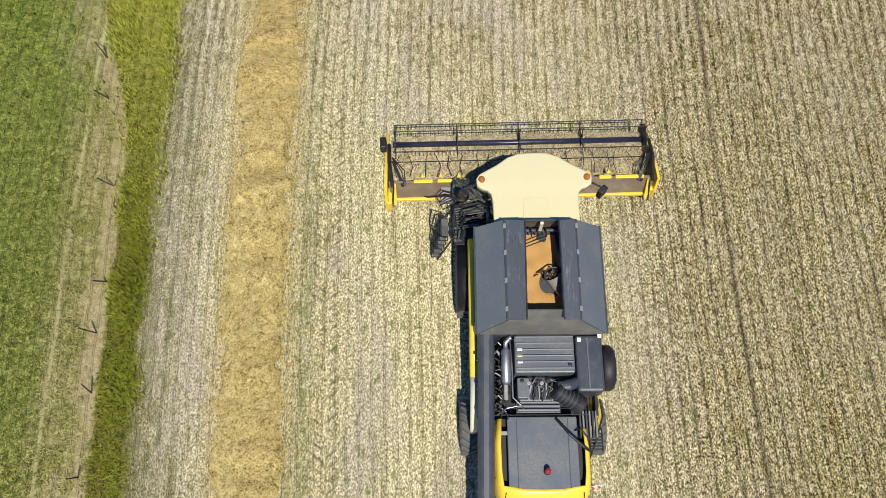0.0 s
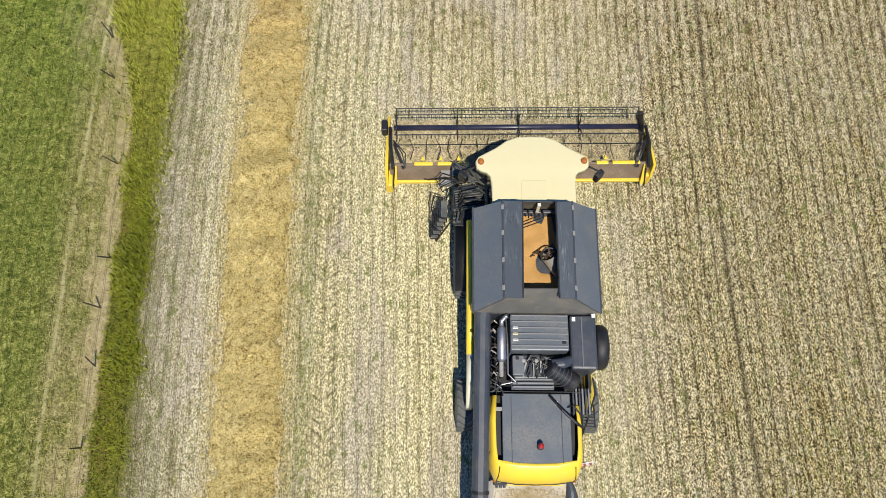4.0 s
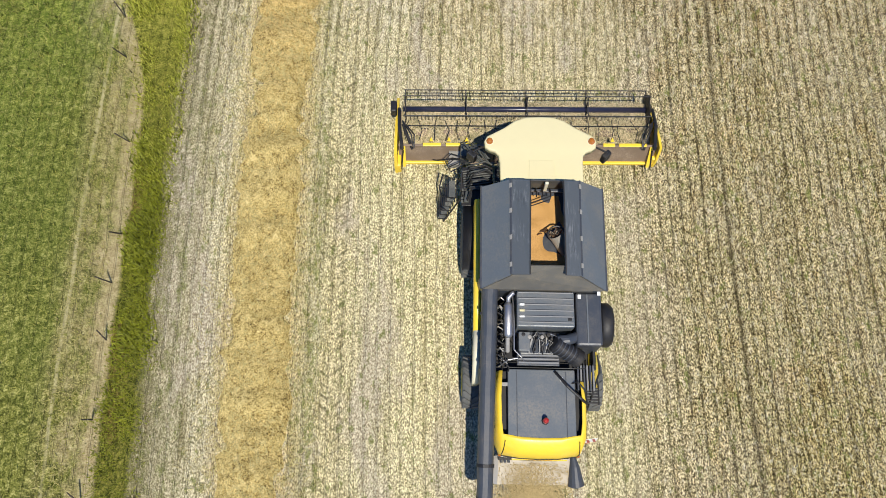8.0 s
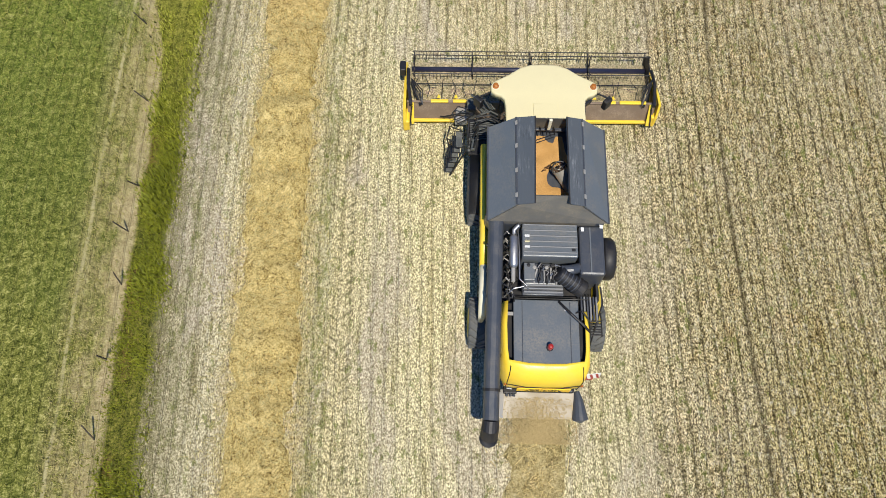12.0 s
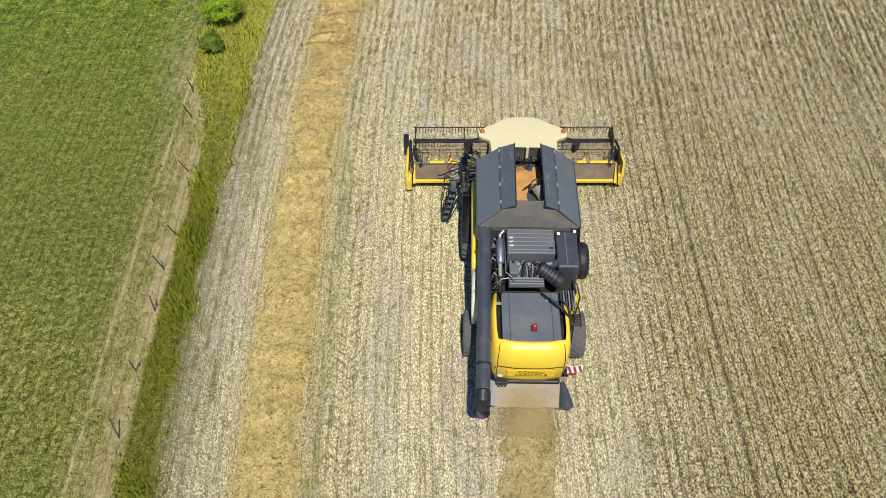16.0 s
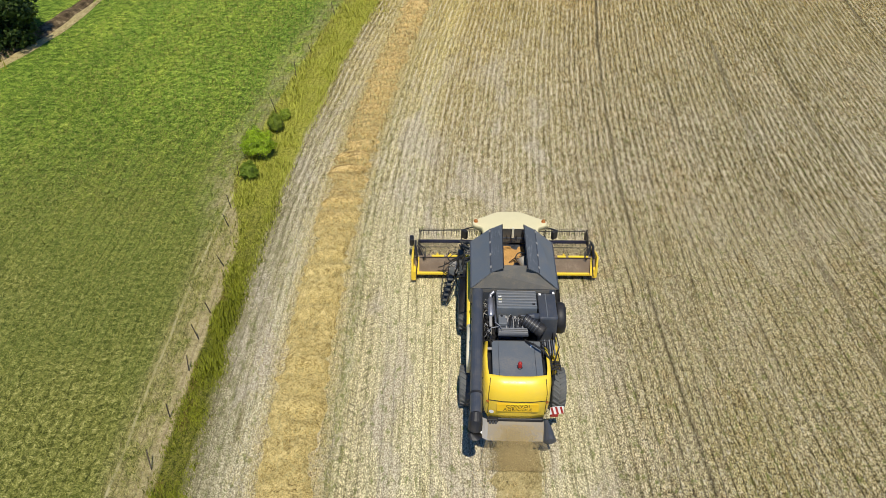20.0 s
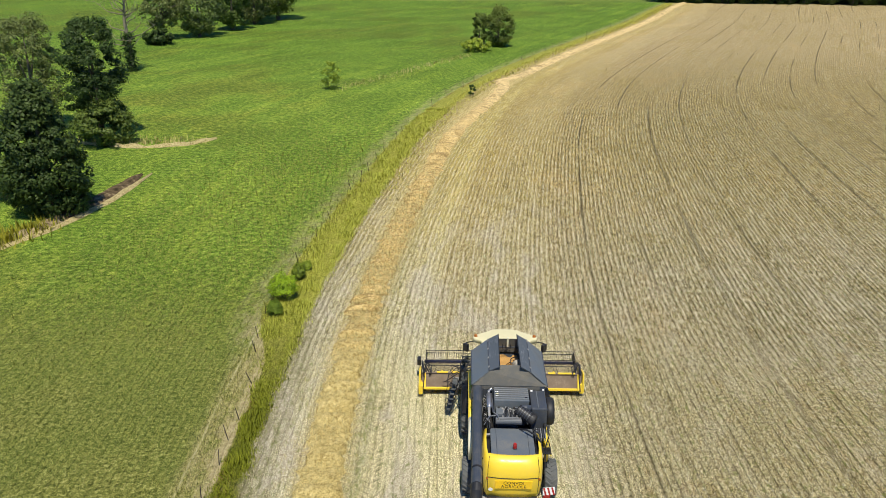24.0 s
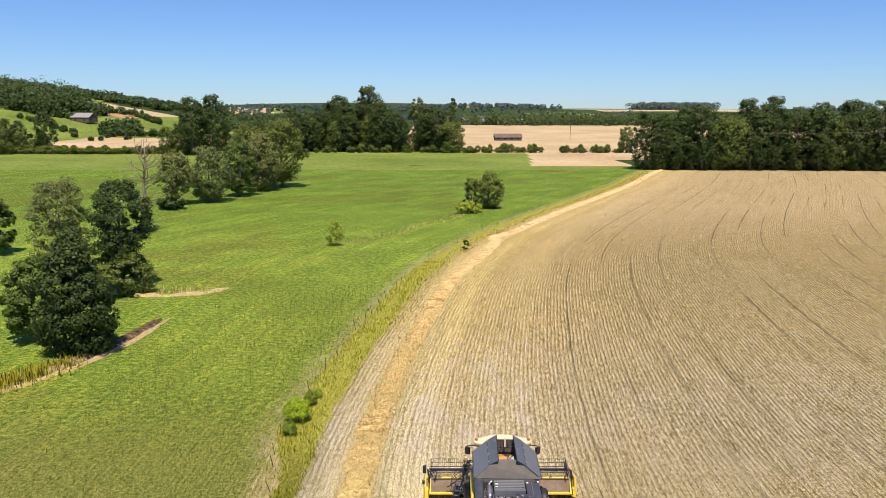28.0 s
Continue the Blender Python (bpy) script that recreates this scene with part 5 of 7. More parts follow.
def yellow_tail():
    """Flanks and back in one shell: the back leans, the flanks roll in over the engine well."""
    bm = bmesh.new()
    rings = []
    levels = [(1.10, 0.95, -2.40), (1.30, 0.98, -2.45), (1.55, 1.0, -2.49), (1.9, 1.0, -2.52), (2.2, 1.0, -2.49), (2.38, 0.99, -2.42), (2.48, 0.97, -2.32), (2.54, 0.93, -2.2), (2.55, 0.87, -2.14)]
    for z, k, yb in levels:
        row = []
        for s in range(13):
            x, y = hood_section(s)
            back = max(0.0, min(1.0, (-y - 1.8) / 0.5))
            low = 0 if back > 0.2 else max(0, 1.9 - z) * 0.9
            spread = k if back < 0.9 else max(k, 0.97)
            row.append(bm.verts.new((x * spread, y + (yb + 2.40) * back, z + low)))
        rings.append(row)
    for r0, r1 in zip(rings, rings[1:]):
        for s in range(12):
            bm.faces.new((r0[s], r0[s + 1], r1[s + 1], r1[s]))
    bmesh.ops.recalc_face_normals(bm, faces=bm.faces)
    bmesh.ops.solidify(bm, geom=bm.faces[:], thickness=0.03)
    return bm


part("tail_cover", yellow_tail(), YELLOW, hood, "rounded yellow tail cover", True)
for sx in (-1, 1):
    part("tail_seam", rod([(sx * 0.80, -2.42, 1.35), (sx * 0.80, -2.45, 1.9), (sx * 0.80, -2.43, 2.2), (sx * 0.78, -2.36, 2.38), (sx * 0.76, -2.2, 2.54)], 0.01, 6), INK, hood)
part("tail_seam", rod([(-0.80, -2.455, 1.93), (-0.4, -2.515, 1.93), (0, -2.525, 1.93), (0.4, -2.515, 1.93), (0.80, -2.455, 1.93)], 0.012, 6), INK, hood)
for lx in (-0.82, 0.82):
    part("tail_catch", lathe([(0.045, 0), (0.04, 0.03), (0.015, 0.035)], 12, Matrix.Translation((lx, -2.44, 1.88)) @ pose(0, 0, 0, 90, 0, 0)), AMBER, hood)
part("warning_plate", plate([(-0.58, -0.15), (0.58, -0.15), (0.58, 0.15), (-0.58, 0.15)], 0.02, pose(0.02, -2.512, 1.70, 92, 0, 0)), ORANGE_YELLOW, hood, "orange-yellow plate reading CONVOI AGRICOLE")


def lettering(text, size, m, parent):
    cu = bpy.data.curves.new("lettering", "FONT")
    cu.body, cu.size, cu.align_x, cu.align_y, cu.extrude, cu.space_character = text, size, "CENTER", "CENTER", 0.002, 1.1
    tmp = new("lettering", cu)
    me = bpy.data.meshes.new_from_object(tmp.evaluated_get(bpy.context.evaluated_depsgraph_get()))
    bpy.data.objects.remove(tmp)
    me.materials.append(INK)
    ob = new("lettering", me)
    ob.parent, ob.matrix_basis = parent, m
    return ob


lettering("CONVOI", 0.155, pose(0.02, -2.538, 1.77, 92, 0, 0), hood)
lettering("AGRICOLE", 0.155, pose(0.02, -2.533, 1.63, 92, 0, 0), hood)
part("speed_sticker", lathe([(0.07, 0), (0.07, 0.006)], 20, Matrix.Translation((-0.70, -2.455, 1.45)) @ pose(0, 0, 0, 94, 0, -8)), WHITE, hood)
part("coupling_bracket", block(-0.8, -0.5, -2.5, -2.38, 1.02, 1.14, 0.02), BLACK, hood)
for bx in (-0.72, -0.64, -0.56):
    part("socket", lathe([(0.03, 0), (0.03, 0.06)], 10, Matrix.Translation((bx, -2.5, 1.08)) @ pose(0, 0, 0, 90, 0, 0)), DARK, hood)
bar = part("beacon_mount", lathe([(0.075, 0), (0.075, 0.02), (0.06, 0.03)], 18, Matrix.Translation((0.06, -1.80, 2.54))), BLACK, hood)
part("beacon_dome", lathe([(0.058, 0.03), (0.062, 0.06), (0.06, 0.16), (0.045, 0.2), (0.015, 0.215)], 18, Matrix.Translation((0.06, -1.80, 2.54))), RED, hood, "red beacon dome")
part("grab_bar", rod([(0.28, -0.78, 2.56), (0.5, -1.1, 2.75), (0.78, -1.35, 2.72), (0.95, -1.42, 2.45)], 0.03, 8), BLACK, hood)
part("grab_bar", rod([(0.62, -1.02, 2.5), (0.74, -1.0, 2.68), (0.9, -1.2, 2.66), (0.97, -1.5, 2.3)], 0.018, 8), BLACK, hood)
part("white_label", block(0.40, 0.45, -0.98, -0.90, 2.541, 2.545, 0), WHITE, hood)
part("hook_plate", block(-0.88, -0.70, -1.1, -1.02, 2.5, 2.54, 0.01), GREY, hood)

# ladder and flap on the right flank
ladder = new("rear_ladder")
ladder.parent = harvester
part("yellow_flap", sheet((1.12, -0.2, 2.25), (1.34, -0.25, 1.75), (1.34, -1.0, 1.65), (1.1, -0.95, 2.15), 0.03), YELLOW, ladder)
for k in range(6):
    part("ladder_rung", block(1.02, 1.3, -1.36 + 0.062 * k, -1.325 + 0.062 * k, 2.0, 2.03, 0.006), BLACK, ladder)
for px in (1.03, 1.29):
    part("ladder_rail", rod([(px, -1.38, 2.02), (px, -1.0, 2.02), (px - 0.05, -0.9, 2.2)], 0.018, 8), BLACK, ladder)
part("ladder_cable", rod([(1.2, -0.4, 2.5), (1.28, -0.7, 2.3), (1.12, -1.2, 2.2), (1.1, -1.5, 1.5)], 0.02, 8), BLACK, ladder)

# unloading auger folded back along the left flank
pipe = part("unloading_auger", tube(bmesh.new(), [(-1.10, 0.98, 3.05), (-1.11, 0.7, 3.02), (-1.16, -3.1, 2.33), (-1.165, -3.3, 2.3)], [0.19, 0.17, 0.165, 0.165], 20), DARK, harvester, "dark grey unloading auger pipe", False)
part("auger_elbow", tube(bmesh.new(), [(-1.10, 1.1, 2.4), (-1.10, 1.06, 2.85), (-1.10, 0.9, 3.06)], [0.24, 0.23, 0.18], 18), DARK, pipe)
part("auger_band", tube(bmesh.new(), [(-1.153, -2.66, 2.41), (-1.154, -2.72, 2.4)], 0.182, 20), BLACK, pipe)
part("rubber_spout", tube(bmesh.new(), [(-1.165, -3.28, 2.3), (-1.17, -3.45, 2.22), (-1.18, -3.56, 2.02), (-1.18, -3.6, 1.8)], [0.17, 0.185, 0.19, 0.2], 18), BLACK, pipe, "black rubber spout")
part("auger_rest", rod([(-0.95, -1.9, 2.2), (-1.15, -1.9, 2.28)], 0.03, 8), BLACK, pipe)
for k in range(7):
    part("pipe_clamp", block(-1.31, -1.27, 0.3 - 0.55 * k, 0.36 - 0.55 * k, 2.95 - 0.1 * k, 3.0 - 0.1 * k, 0.008), BLACK, pipe)

# straw chopper with its deflectors
chopper = new("straw_chopper")
chopper.parent = harvester
part("chopper_housing", block(-0.78, 0.80, -2.45, -1.5, 0.7, 1.12, 0.05), BLACK, chopper)
part("spreader_board", sheet((-0.78, -2.42, 1.02), (0.80, -2.42, 1.02), (0.84, -3.0, 0.86), (-0.84, -3.0, 0.86), 0.02), BOARD, chopper, "worn dusty spreader board")
for k in range(6):
    part("guide_fin", block(-0.6 + 0.24 * k - 0.006, -0.6 + 0.24 * k + 0.006, -2.95, -2.48, 0.72, 0.86, 0.002, pose(0, 0, 0, 0, 0, 0)), GREY, chopper)
part("deflector", sheet((-1.12, -2.95, 1.05), (-0.80, -3.02, 0.9), (-0.78, -2.4, 1.05), (-1.0, -2.45, 1.22), 0.025), GREY, chopper, "light grey side deflector")
part("deflector_label", sheet((-1.04, -2.9, 1.06), (-0.95, -2.92, 1.02), (-0.95, -2.82, 1.04), (-1.04, -2.8, 1.08), 0.003), WHITE, chopper)
bm = tube(bmesh.new(), [(0.86, -2.4, 1.05), (0.9, -2.6, 1.0), (0.94, -3.0, 0.88), (0.95, -3.06, 0.85)], [0.06, 0.11, 0.19, 0.05], 14)
part("deflector", bm, DARK, chopper, "dark side deflector")
# chopped straw falling off the board
rng = np.random.default_rng(15)
n = 9000
fall = rng.uniform(0, 1, n) ** 0.8
c = np.stack([rng.normal(0, 0.36, n).clip(-0.8, 0.8) * (0.9 + 0.35 * fall), -2.55 - 0.42 * np.minimum(fall * 3, 1) - 0.75 * np.maximum(fall - 0.33, 0), 0.99 - 0.11 * np.minimum(fall * 3, 1) - 1.25 * np.maximum(fall - 0.33, 0) ** 1.3 + rng.uniform(0, 0.04, n)], -1)
c[:, 2] = np.maximum(c[:, 2], 0.05)
way = rng.normal(0, 1, (n, 3)) * np.array([1, 1, 0.3])
way *= (0.013 / np.linalg.norm(way, axis=1))[:, None]
wide = np.cross(way, [0, 0, 1.0]) * 0.4
v = np.stack([c - way - wide, c - way + wide, c + way + wide, c + way - wide], 1).reshape(-1, 3)
shower = new("falling_straw", raw("falling_straw", v.tolist(), np.arange(4 * n).reshape(-1, 4).tolist(), CHOPPED))
shower.parent = chopper
tagged(shower, kind="stuff")
# lamp board with red and white stripes
board = new("marker_board")
board.parent = harvester
tilt = pose(1.2, -2.05, 1.1, 80, 0, 8)
part("board", plate([(-0.2, -0.13), (0.2, -0.13), (0.2, 0.13), (-0.2, 0.13)], 0.015, tilt), WHITE, board)
for k in range(3):
    x = -0.2 + 0.135 * k
    part("stripe", plate([(x + 0.07, -0.13), (x + 0.13, -0.13), (x + 0.06, 0.13), (x, 0.13)], 0.004, tilt @ pose(0, 0, 0.017)), RED, board)
part("tail_lamp", block(1.02, 1.26, -2.1, -2.0, 0.84, 0.97, 0.03), RED, board)
part("board_arm", rod([(0.85, -1.9, 1.1), (1.05, -2.0, 1.05)], 0.02, 8), BLACK, board)

# feeder house
part("feeder_house", sheet((-0.6, 2.9, 1.7), (0.6, 2.9, 1.7), (0.62, 5.0, 0.92), (-0.62, 5.0, 0.92), 0.55), YELLOW, harvester)

# ---- cutting header
header = new("cutting_header")
header.parent = harvester
W = 3.28
part("back_sheet", sheet((-W, 5.03, 0.36), (W, 5.03, 0.36), (W, 5.22, 0.97), (-W, 5.22, 0.97), 0.03), DUSTY, header, "dusty tan back sheet of the header")
part("trough_floor", sheet((-W, 5.10, 0.34), (W, 5.10, 0.34), (W, 6.62, 0.16), (-W, 6.62, 0.16), 0.02), DUSTY, header)
part("top_rail", block(-W, W, 5.17, 5.23, 0.96, 1.0, 0.01), DUSTY, header, "dusty top rail")
for xa, xb in ((-2.66, -2.2), (-2.08, -1.72), (-1.6, -1.3), (1.9, 2.2), (2.3, 3.0)):
    part("rail_cover", block(xa, xb, 5.16, 5.25, 0.985, 1.03, 0.012), YELLOW, header, "yellow cover on the top rail")
for xa, xb in ((-W, -2.02), (1.35, W)):
    part("rear_rail", block(xa, xb, 4.98, 5.05, 0.3, 0.4, 0.012), YELLOW, header, "yellow rear rail")
part("rear_tube", rod([(-2.0, 5.0, 0.36), (1.35, 5.0, 0.36)], 0.03, 8), DUSTY, header)
for x in (-3.14, 3.14):
    part("upright", sheet((x - 0.035, 4.87, 0.40), (x + 0.035, 4.87, 0.40), (x + 0.035, 5.18, 1.0), (x - 0.035, 5.18, 1.0), 0.04), YELLOW, header)
for x in (-2.55, -2.1, -1.65, 1.55, 2.05):
    part("cleat_fin", plate([(-0.05, 0), (0.05, 0), (0.0, 0.12)], 0.02, pose(x + 0.1, 5.31, 0.97, 0, 0, 0)), YELLOW, header)
part("rear_panel_box", block(-2.02, -1.7, 4.78, 4.93, 0.52, 0.74, 0.02), GREY, header)
part("rear_panel_box", sheet((-2.0, 5.0, 0.66), (-1.72, 5.0, 0.66), (-1.72, 5.09, 0.84), (-2.0, 5.09, 0.84), 0.04), GREY, header)
part("tool_box", block(1.28, 1.52, 5.1, 5.34, 0.98, 1.1, 0.02, pose(1.4, 5.2, 0, 0, 0, 40) @ pose(-1.4, -5.2, 0)), BLACK, header)
for side in (-1, 1):
    back = 4.78 if side < 0 else 4.98
    outline = [(back, 0.20), (back, 0.62), (back + 0.12, 1.08), (5.5, 1.0), (6.1, 0.72), (6.75, 0.34), (7.02, 0.14), (6.6, 0.10), (5.2, 0.10)]
    bm = plate(outline, 0.07 if side < 0 else 0.06, Matrix(((0, 0, 1, (side * (W + 0.1) if side < 0 else W + 0.03)), (1, 0, 0, 0), (0, 1, 0, 0), (0, 0, 0, 1))))
    bmesh.ops.recalc_face_normals(bm, faces=bm.faces)
    part("crop_divider", bm, YELLOW, header, "yellow crop divider")
    part("divider_foot", block(*sorted((side * (W - 0.06), side * (W + 0.12))), back + 0.02, 5.25, 0.16, 0.6, 0.04), YELLOW, header, "boxy yellow end frame")
    part("divider_brace", rod([(side * (W - 0.06), 4.84, 0.36), (side * (W - 0.12), 5.1, 0.9)], 0.02, 8), BLACK, header)
    part("reel_arm", tube(bmesh.new(), [(side * (W - 0.1), 5.05, 1.06), (side * (W - 0.02), 5.7, 1.1), (side * (W + 0.0), 6.3, 0.86)], 0.045, 8), BLACK, header)
    part("lift_ram", rod([(side * (W - 0.35), 5.1, 0.95), (side * (W - 0.1), 5.75, 1.05)], 0.03, 10), BLACK, header)
    for k in range(3):
        part("hose", rod([(side * (W - 0.4), 5.1, 1.0), (side * (W - 0.25 - 0.08 * k), 5.4, 1.18), (side * (W - 0.1), 5.8, 1.12 + 0.02 * k)], 0.014, 6), BLACK, header)
part("reel_drive", block(-W - 0.22, -W - 0.06, 6.15, 6.45, 0.72, 1.02, 0.03), BLACK, header)
part("knife_bar", block(-W, W, 6.60, 6.66, 0.12, 0.16, 0.005), STEEL, header)
bm = bmesh.new()
for k in range(86):
    x = -W + 0.05 + k * 0.076
    plate([(x - 0.02, 6.64), (x + 0.02, 6.64), (x, 6.75)], 0.012, pose(0, 0, 0.14), bm)
tagged(part("knife_fingers", bm, STEEL, header), kind="stuff")
# intake auger with two spirals
part("intake_auger", rod([(-W + 0.05, 5.78, 0.52), (W - 0.05, 5.78, 0.52)], 0.17, 18), DUSTY, header, "dust-coloured intake auger")
for side in (-1, 1):
    bm, prev = bmesh.new(), None
    for k in range(150):
        a, x = side * k * 0.28, side * (W - 0.08 - k * 0.0165)
        cur = [bm.verts.new((x, 5.78 + r * math.cos(a), 0.52 + r * math.sin(a))) for r in (0.16, 0.22)]
        if prev:
            bm.faces.new((prev[0], prev[1], cur[1], cur[0]))
        prev = cur
    bmesh.ops.solidify(bm, geom=bm.faces[:], thickness=0.006)
    part("auger_flight", bm, DUSTY, header)
# cut crop that lies on the table and hides the trough
def crop_mat():
    bm = bmesh.new()
    n, m = 110, 16
    rows = []
    for i in range(n + 1):
        x = -W + 0.06 + (2 * W - 0.12) * i / n
        rows.append([bm.verts.new((x, 5.25 + 1.36 * j / m + 0.05 * noise.noise((x * 3, j, 2)),
                                   0.30 + 0.47 * math.sin(math.pi * (0.32 + 0.6 * (1 - j / m))) ** 0.8 + 0.09 * noise.noise((x * 3.2, j * 0.5, 8)) + 0.05 * noise.noise((x * 9, j * 1.3, 4)))) for j in range(m + 1)])
    for i in range(n):
        for j in range(m):
            bm.faces.new((rows[i][j], rows[i + 1][j], rows[i + 1][j + 1], rows[i][j + 1]))
    return bm


tagged(part("cut_crop", crop_mat(), CROP, header, "pale cut crop lying on the header table", True), kind="stuff")
rng = np.random.default_rng(77)
n = 4200
c = np.stack([rng.uniform(-W + 0.1, W - 0.1, n), rng.uniform(5.35, 6.55, n), rng.uniform(0.0, 0.05, n)], -1)
c[:, 2] += 0.32 + 0.47 * np.sin(np.pi * (0.32 + 0.6 * (1 - (c[:, 1] - 5.25) / 1.36))) ** 0.8
way = rng.normal(0, 0.5, (n, 3)) * np.array([1, 1, 0.25]) + np.array([0, 0.2, 0])
way *= (0.055 / np.linalg.norm(way, axis=1))[:, None]
wide = np.cross(way, [0, 0, 1.0]) * 0.09
v = np.stack([c - way - wide, c - way + wide, c + way + wide, c + way - wide], 1).reshape(-1, 3)
loose = new("loose_crop", raw("loose_crop", v.tolist(), np.arange(4 * n).reshape(-1, 4).tolist(), STALK))
loose.parent = header
tagged(loose, kind="stuff")
# reel
RY, RZ, RR = 6.30, 0.84, 0.50
part("reel_tube", rod([(-W + 0.1, RY, RZ), (W - 0.1, RY, RZ)], 0.072, 24), NAVY, header, "dark blue reel tube", True)
# bearers and springs that hang below the reel
rng = random.Random(51)
for k in range(20):
    x = -W + 0.22 + k * (2 * W - 0.44) / 19 + rng.uniform(-0.05, 0.05)
    part("crop_lifter", rod([(x, 5.36, 0.86 + 0.1 * rng.random()), (x + rng.uniform(-0.1, 0.1), 5.62, 0.98), (x + rng.uniform(-0.1, 0.1), 5.98, 0.84)], 0.009, 5), BLACK, header)
part("stripper_bar", rod([(-W + 0.2, 5.74, 1.0), (W - 0.2, 5.74, 1.0)], 0.014, 6), BLACK, header)
for i in range(5):
    x = -W + 0.16 + i * (2 * W - 0.32) / 4
    spider = part("reel_spider", tube(bmesh.new(), [(x - 0.012, RY, RZ), (x + 0.012, RY, RZ)], RR * (0.9 if i == 4 else 0.2), 6 if i == 4 else 16), BLACK, header)
    for k in range(6):
        a = k * math.tau / 6 + 0.3
        b = a + math.tau / 6
        part("spider_arm", rod([(x, RY + 0.08 * math.cos(a), RZ + 0.08 * math.sin(a)), (x, RY + RR * math.cos(a), RZ + RR * math.sin(a))], 0.016, 6), BLACK, spider)
        part("spider_stay", rod([(x, RY + RR * 0.72 * math.cos(a), RZ + RR * 0.72 * math.sin(a)), (x, RY + RR * 0.72 * math.cos(b), RZ + RR * 0.72 * math.sin(b))], 0.009, 6), BLACK, spider)
for k in range(6):
    a = k * math.tau / 6 + 0.3
    y, z = RY + RR * math.cos(a), RZ + RR * math.sin(a)
    bat = part("reel_bat", rod([(-W + 0.12, y, z), (W - 0.12, y, z)], 0.014, 8), BLACK, header)
    bm = bmesh.new()
    for j in range(66):
        x = -W + 0.2 + j * 0.0955
        tube(bm, [(x, y, z), (x, y - 0.006, z - 0.1), (x, y - 0.012, z - 0.22)], 0.0055, 4)
    tagged(part("tine_comb", bm, BLACK, bat), kind="stuff")

for front, centre in ((header, 5.2), (cab, 4.0)):
    front.matrix_basis = pose(0, centre, 0) @ pose(0, 0, 0, 0, 0, 1.15) @ pose(0, -centre, 0)
harvester.matrix_world = pose(0.07, 0, 0, 0, 0, -2.29)


# ---------------------------------------------------------------- trees, hedges and woods
def leaf_quads(centres, normals, size, rng):
    """Small four-cornered leaves about the centres, roughly facing along the normals."""
    n = len(centres)
    nor = normals + rng.normal(0, 0.55, (n, 3))
    nor /= np.linalg.norm(nor, axis=1)[:, None] + 1e-9
    ref = rng.normal(0, 1, (n, 3))
    a = np.cross(nor, ref)
    a /= np.linalg.norm(a, axis=1)[:, None] + 1e-9
    b = np.cross(nor, a)
    s = (size * rng.uniform(0.6, 1.5, n))[:, None]
    v = np.stack([centres - a * s, centres - b * s * 0.6, centres + a * s, centres + b * s * 0.6], 1).reshape(-1, 3)
    return v, np.arange(4 * n).reshape(-1, 4)


def crown_clumps(height, width, low, shape, count, rng):
    """Centres and sizes of the leafy clumps that make up a crown."""
    out = []
    while len(out) < count:
        t = rng.uniform(0, 1)
        z = low + (height - low) * t
        if shape == "cone":
            r = width / 2 * (1.0 - 0.75 * t) * (0.55 + 0.45 * min(1, t * 6))
        elif shape == "pear":
            r = width / 2 * (1.0 - 0.9 * t ** 1.7) * (0.72 + 0.28 * min(1, t * 4))
        elif shape == "tall":
            r = width / 2 * math.sin(math.pi * min(0.97, 0.12 + 0.82 * t)) ** 0.5
        else:
            r = width / 2 * math.sin(math.pi * min(0.98, 0.10 + 0.84 * t)) ** 0.75
        a, q = rng.uniform(0, math.tau), r * rng.uniform(0.1, 1.0) ** 0.5
        out.append((q * math.cos(a), q * math.sin(a), z, width * rng.uniform(0.06, 0.15)))
    return out


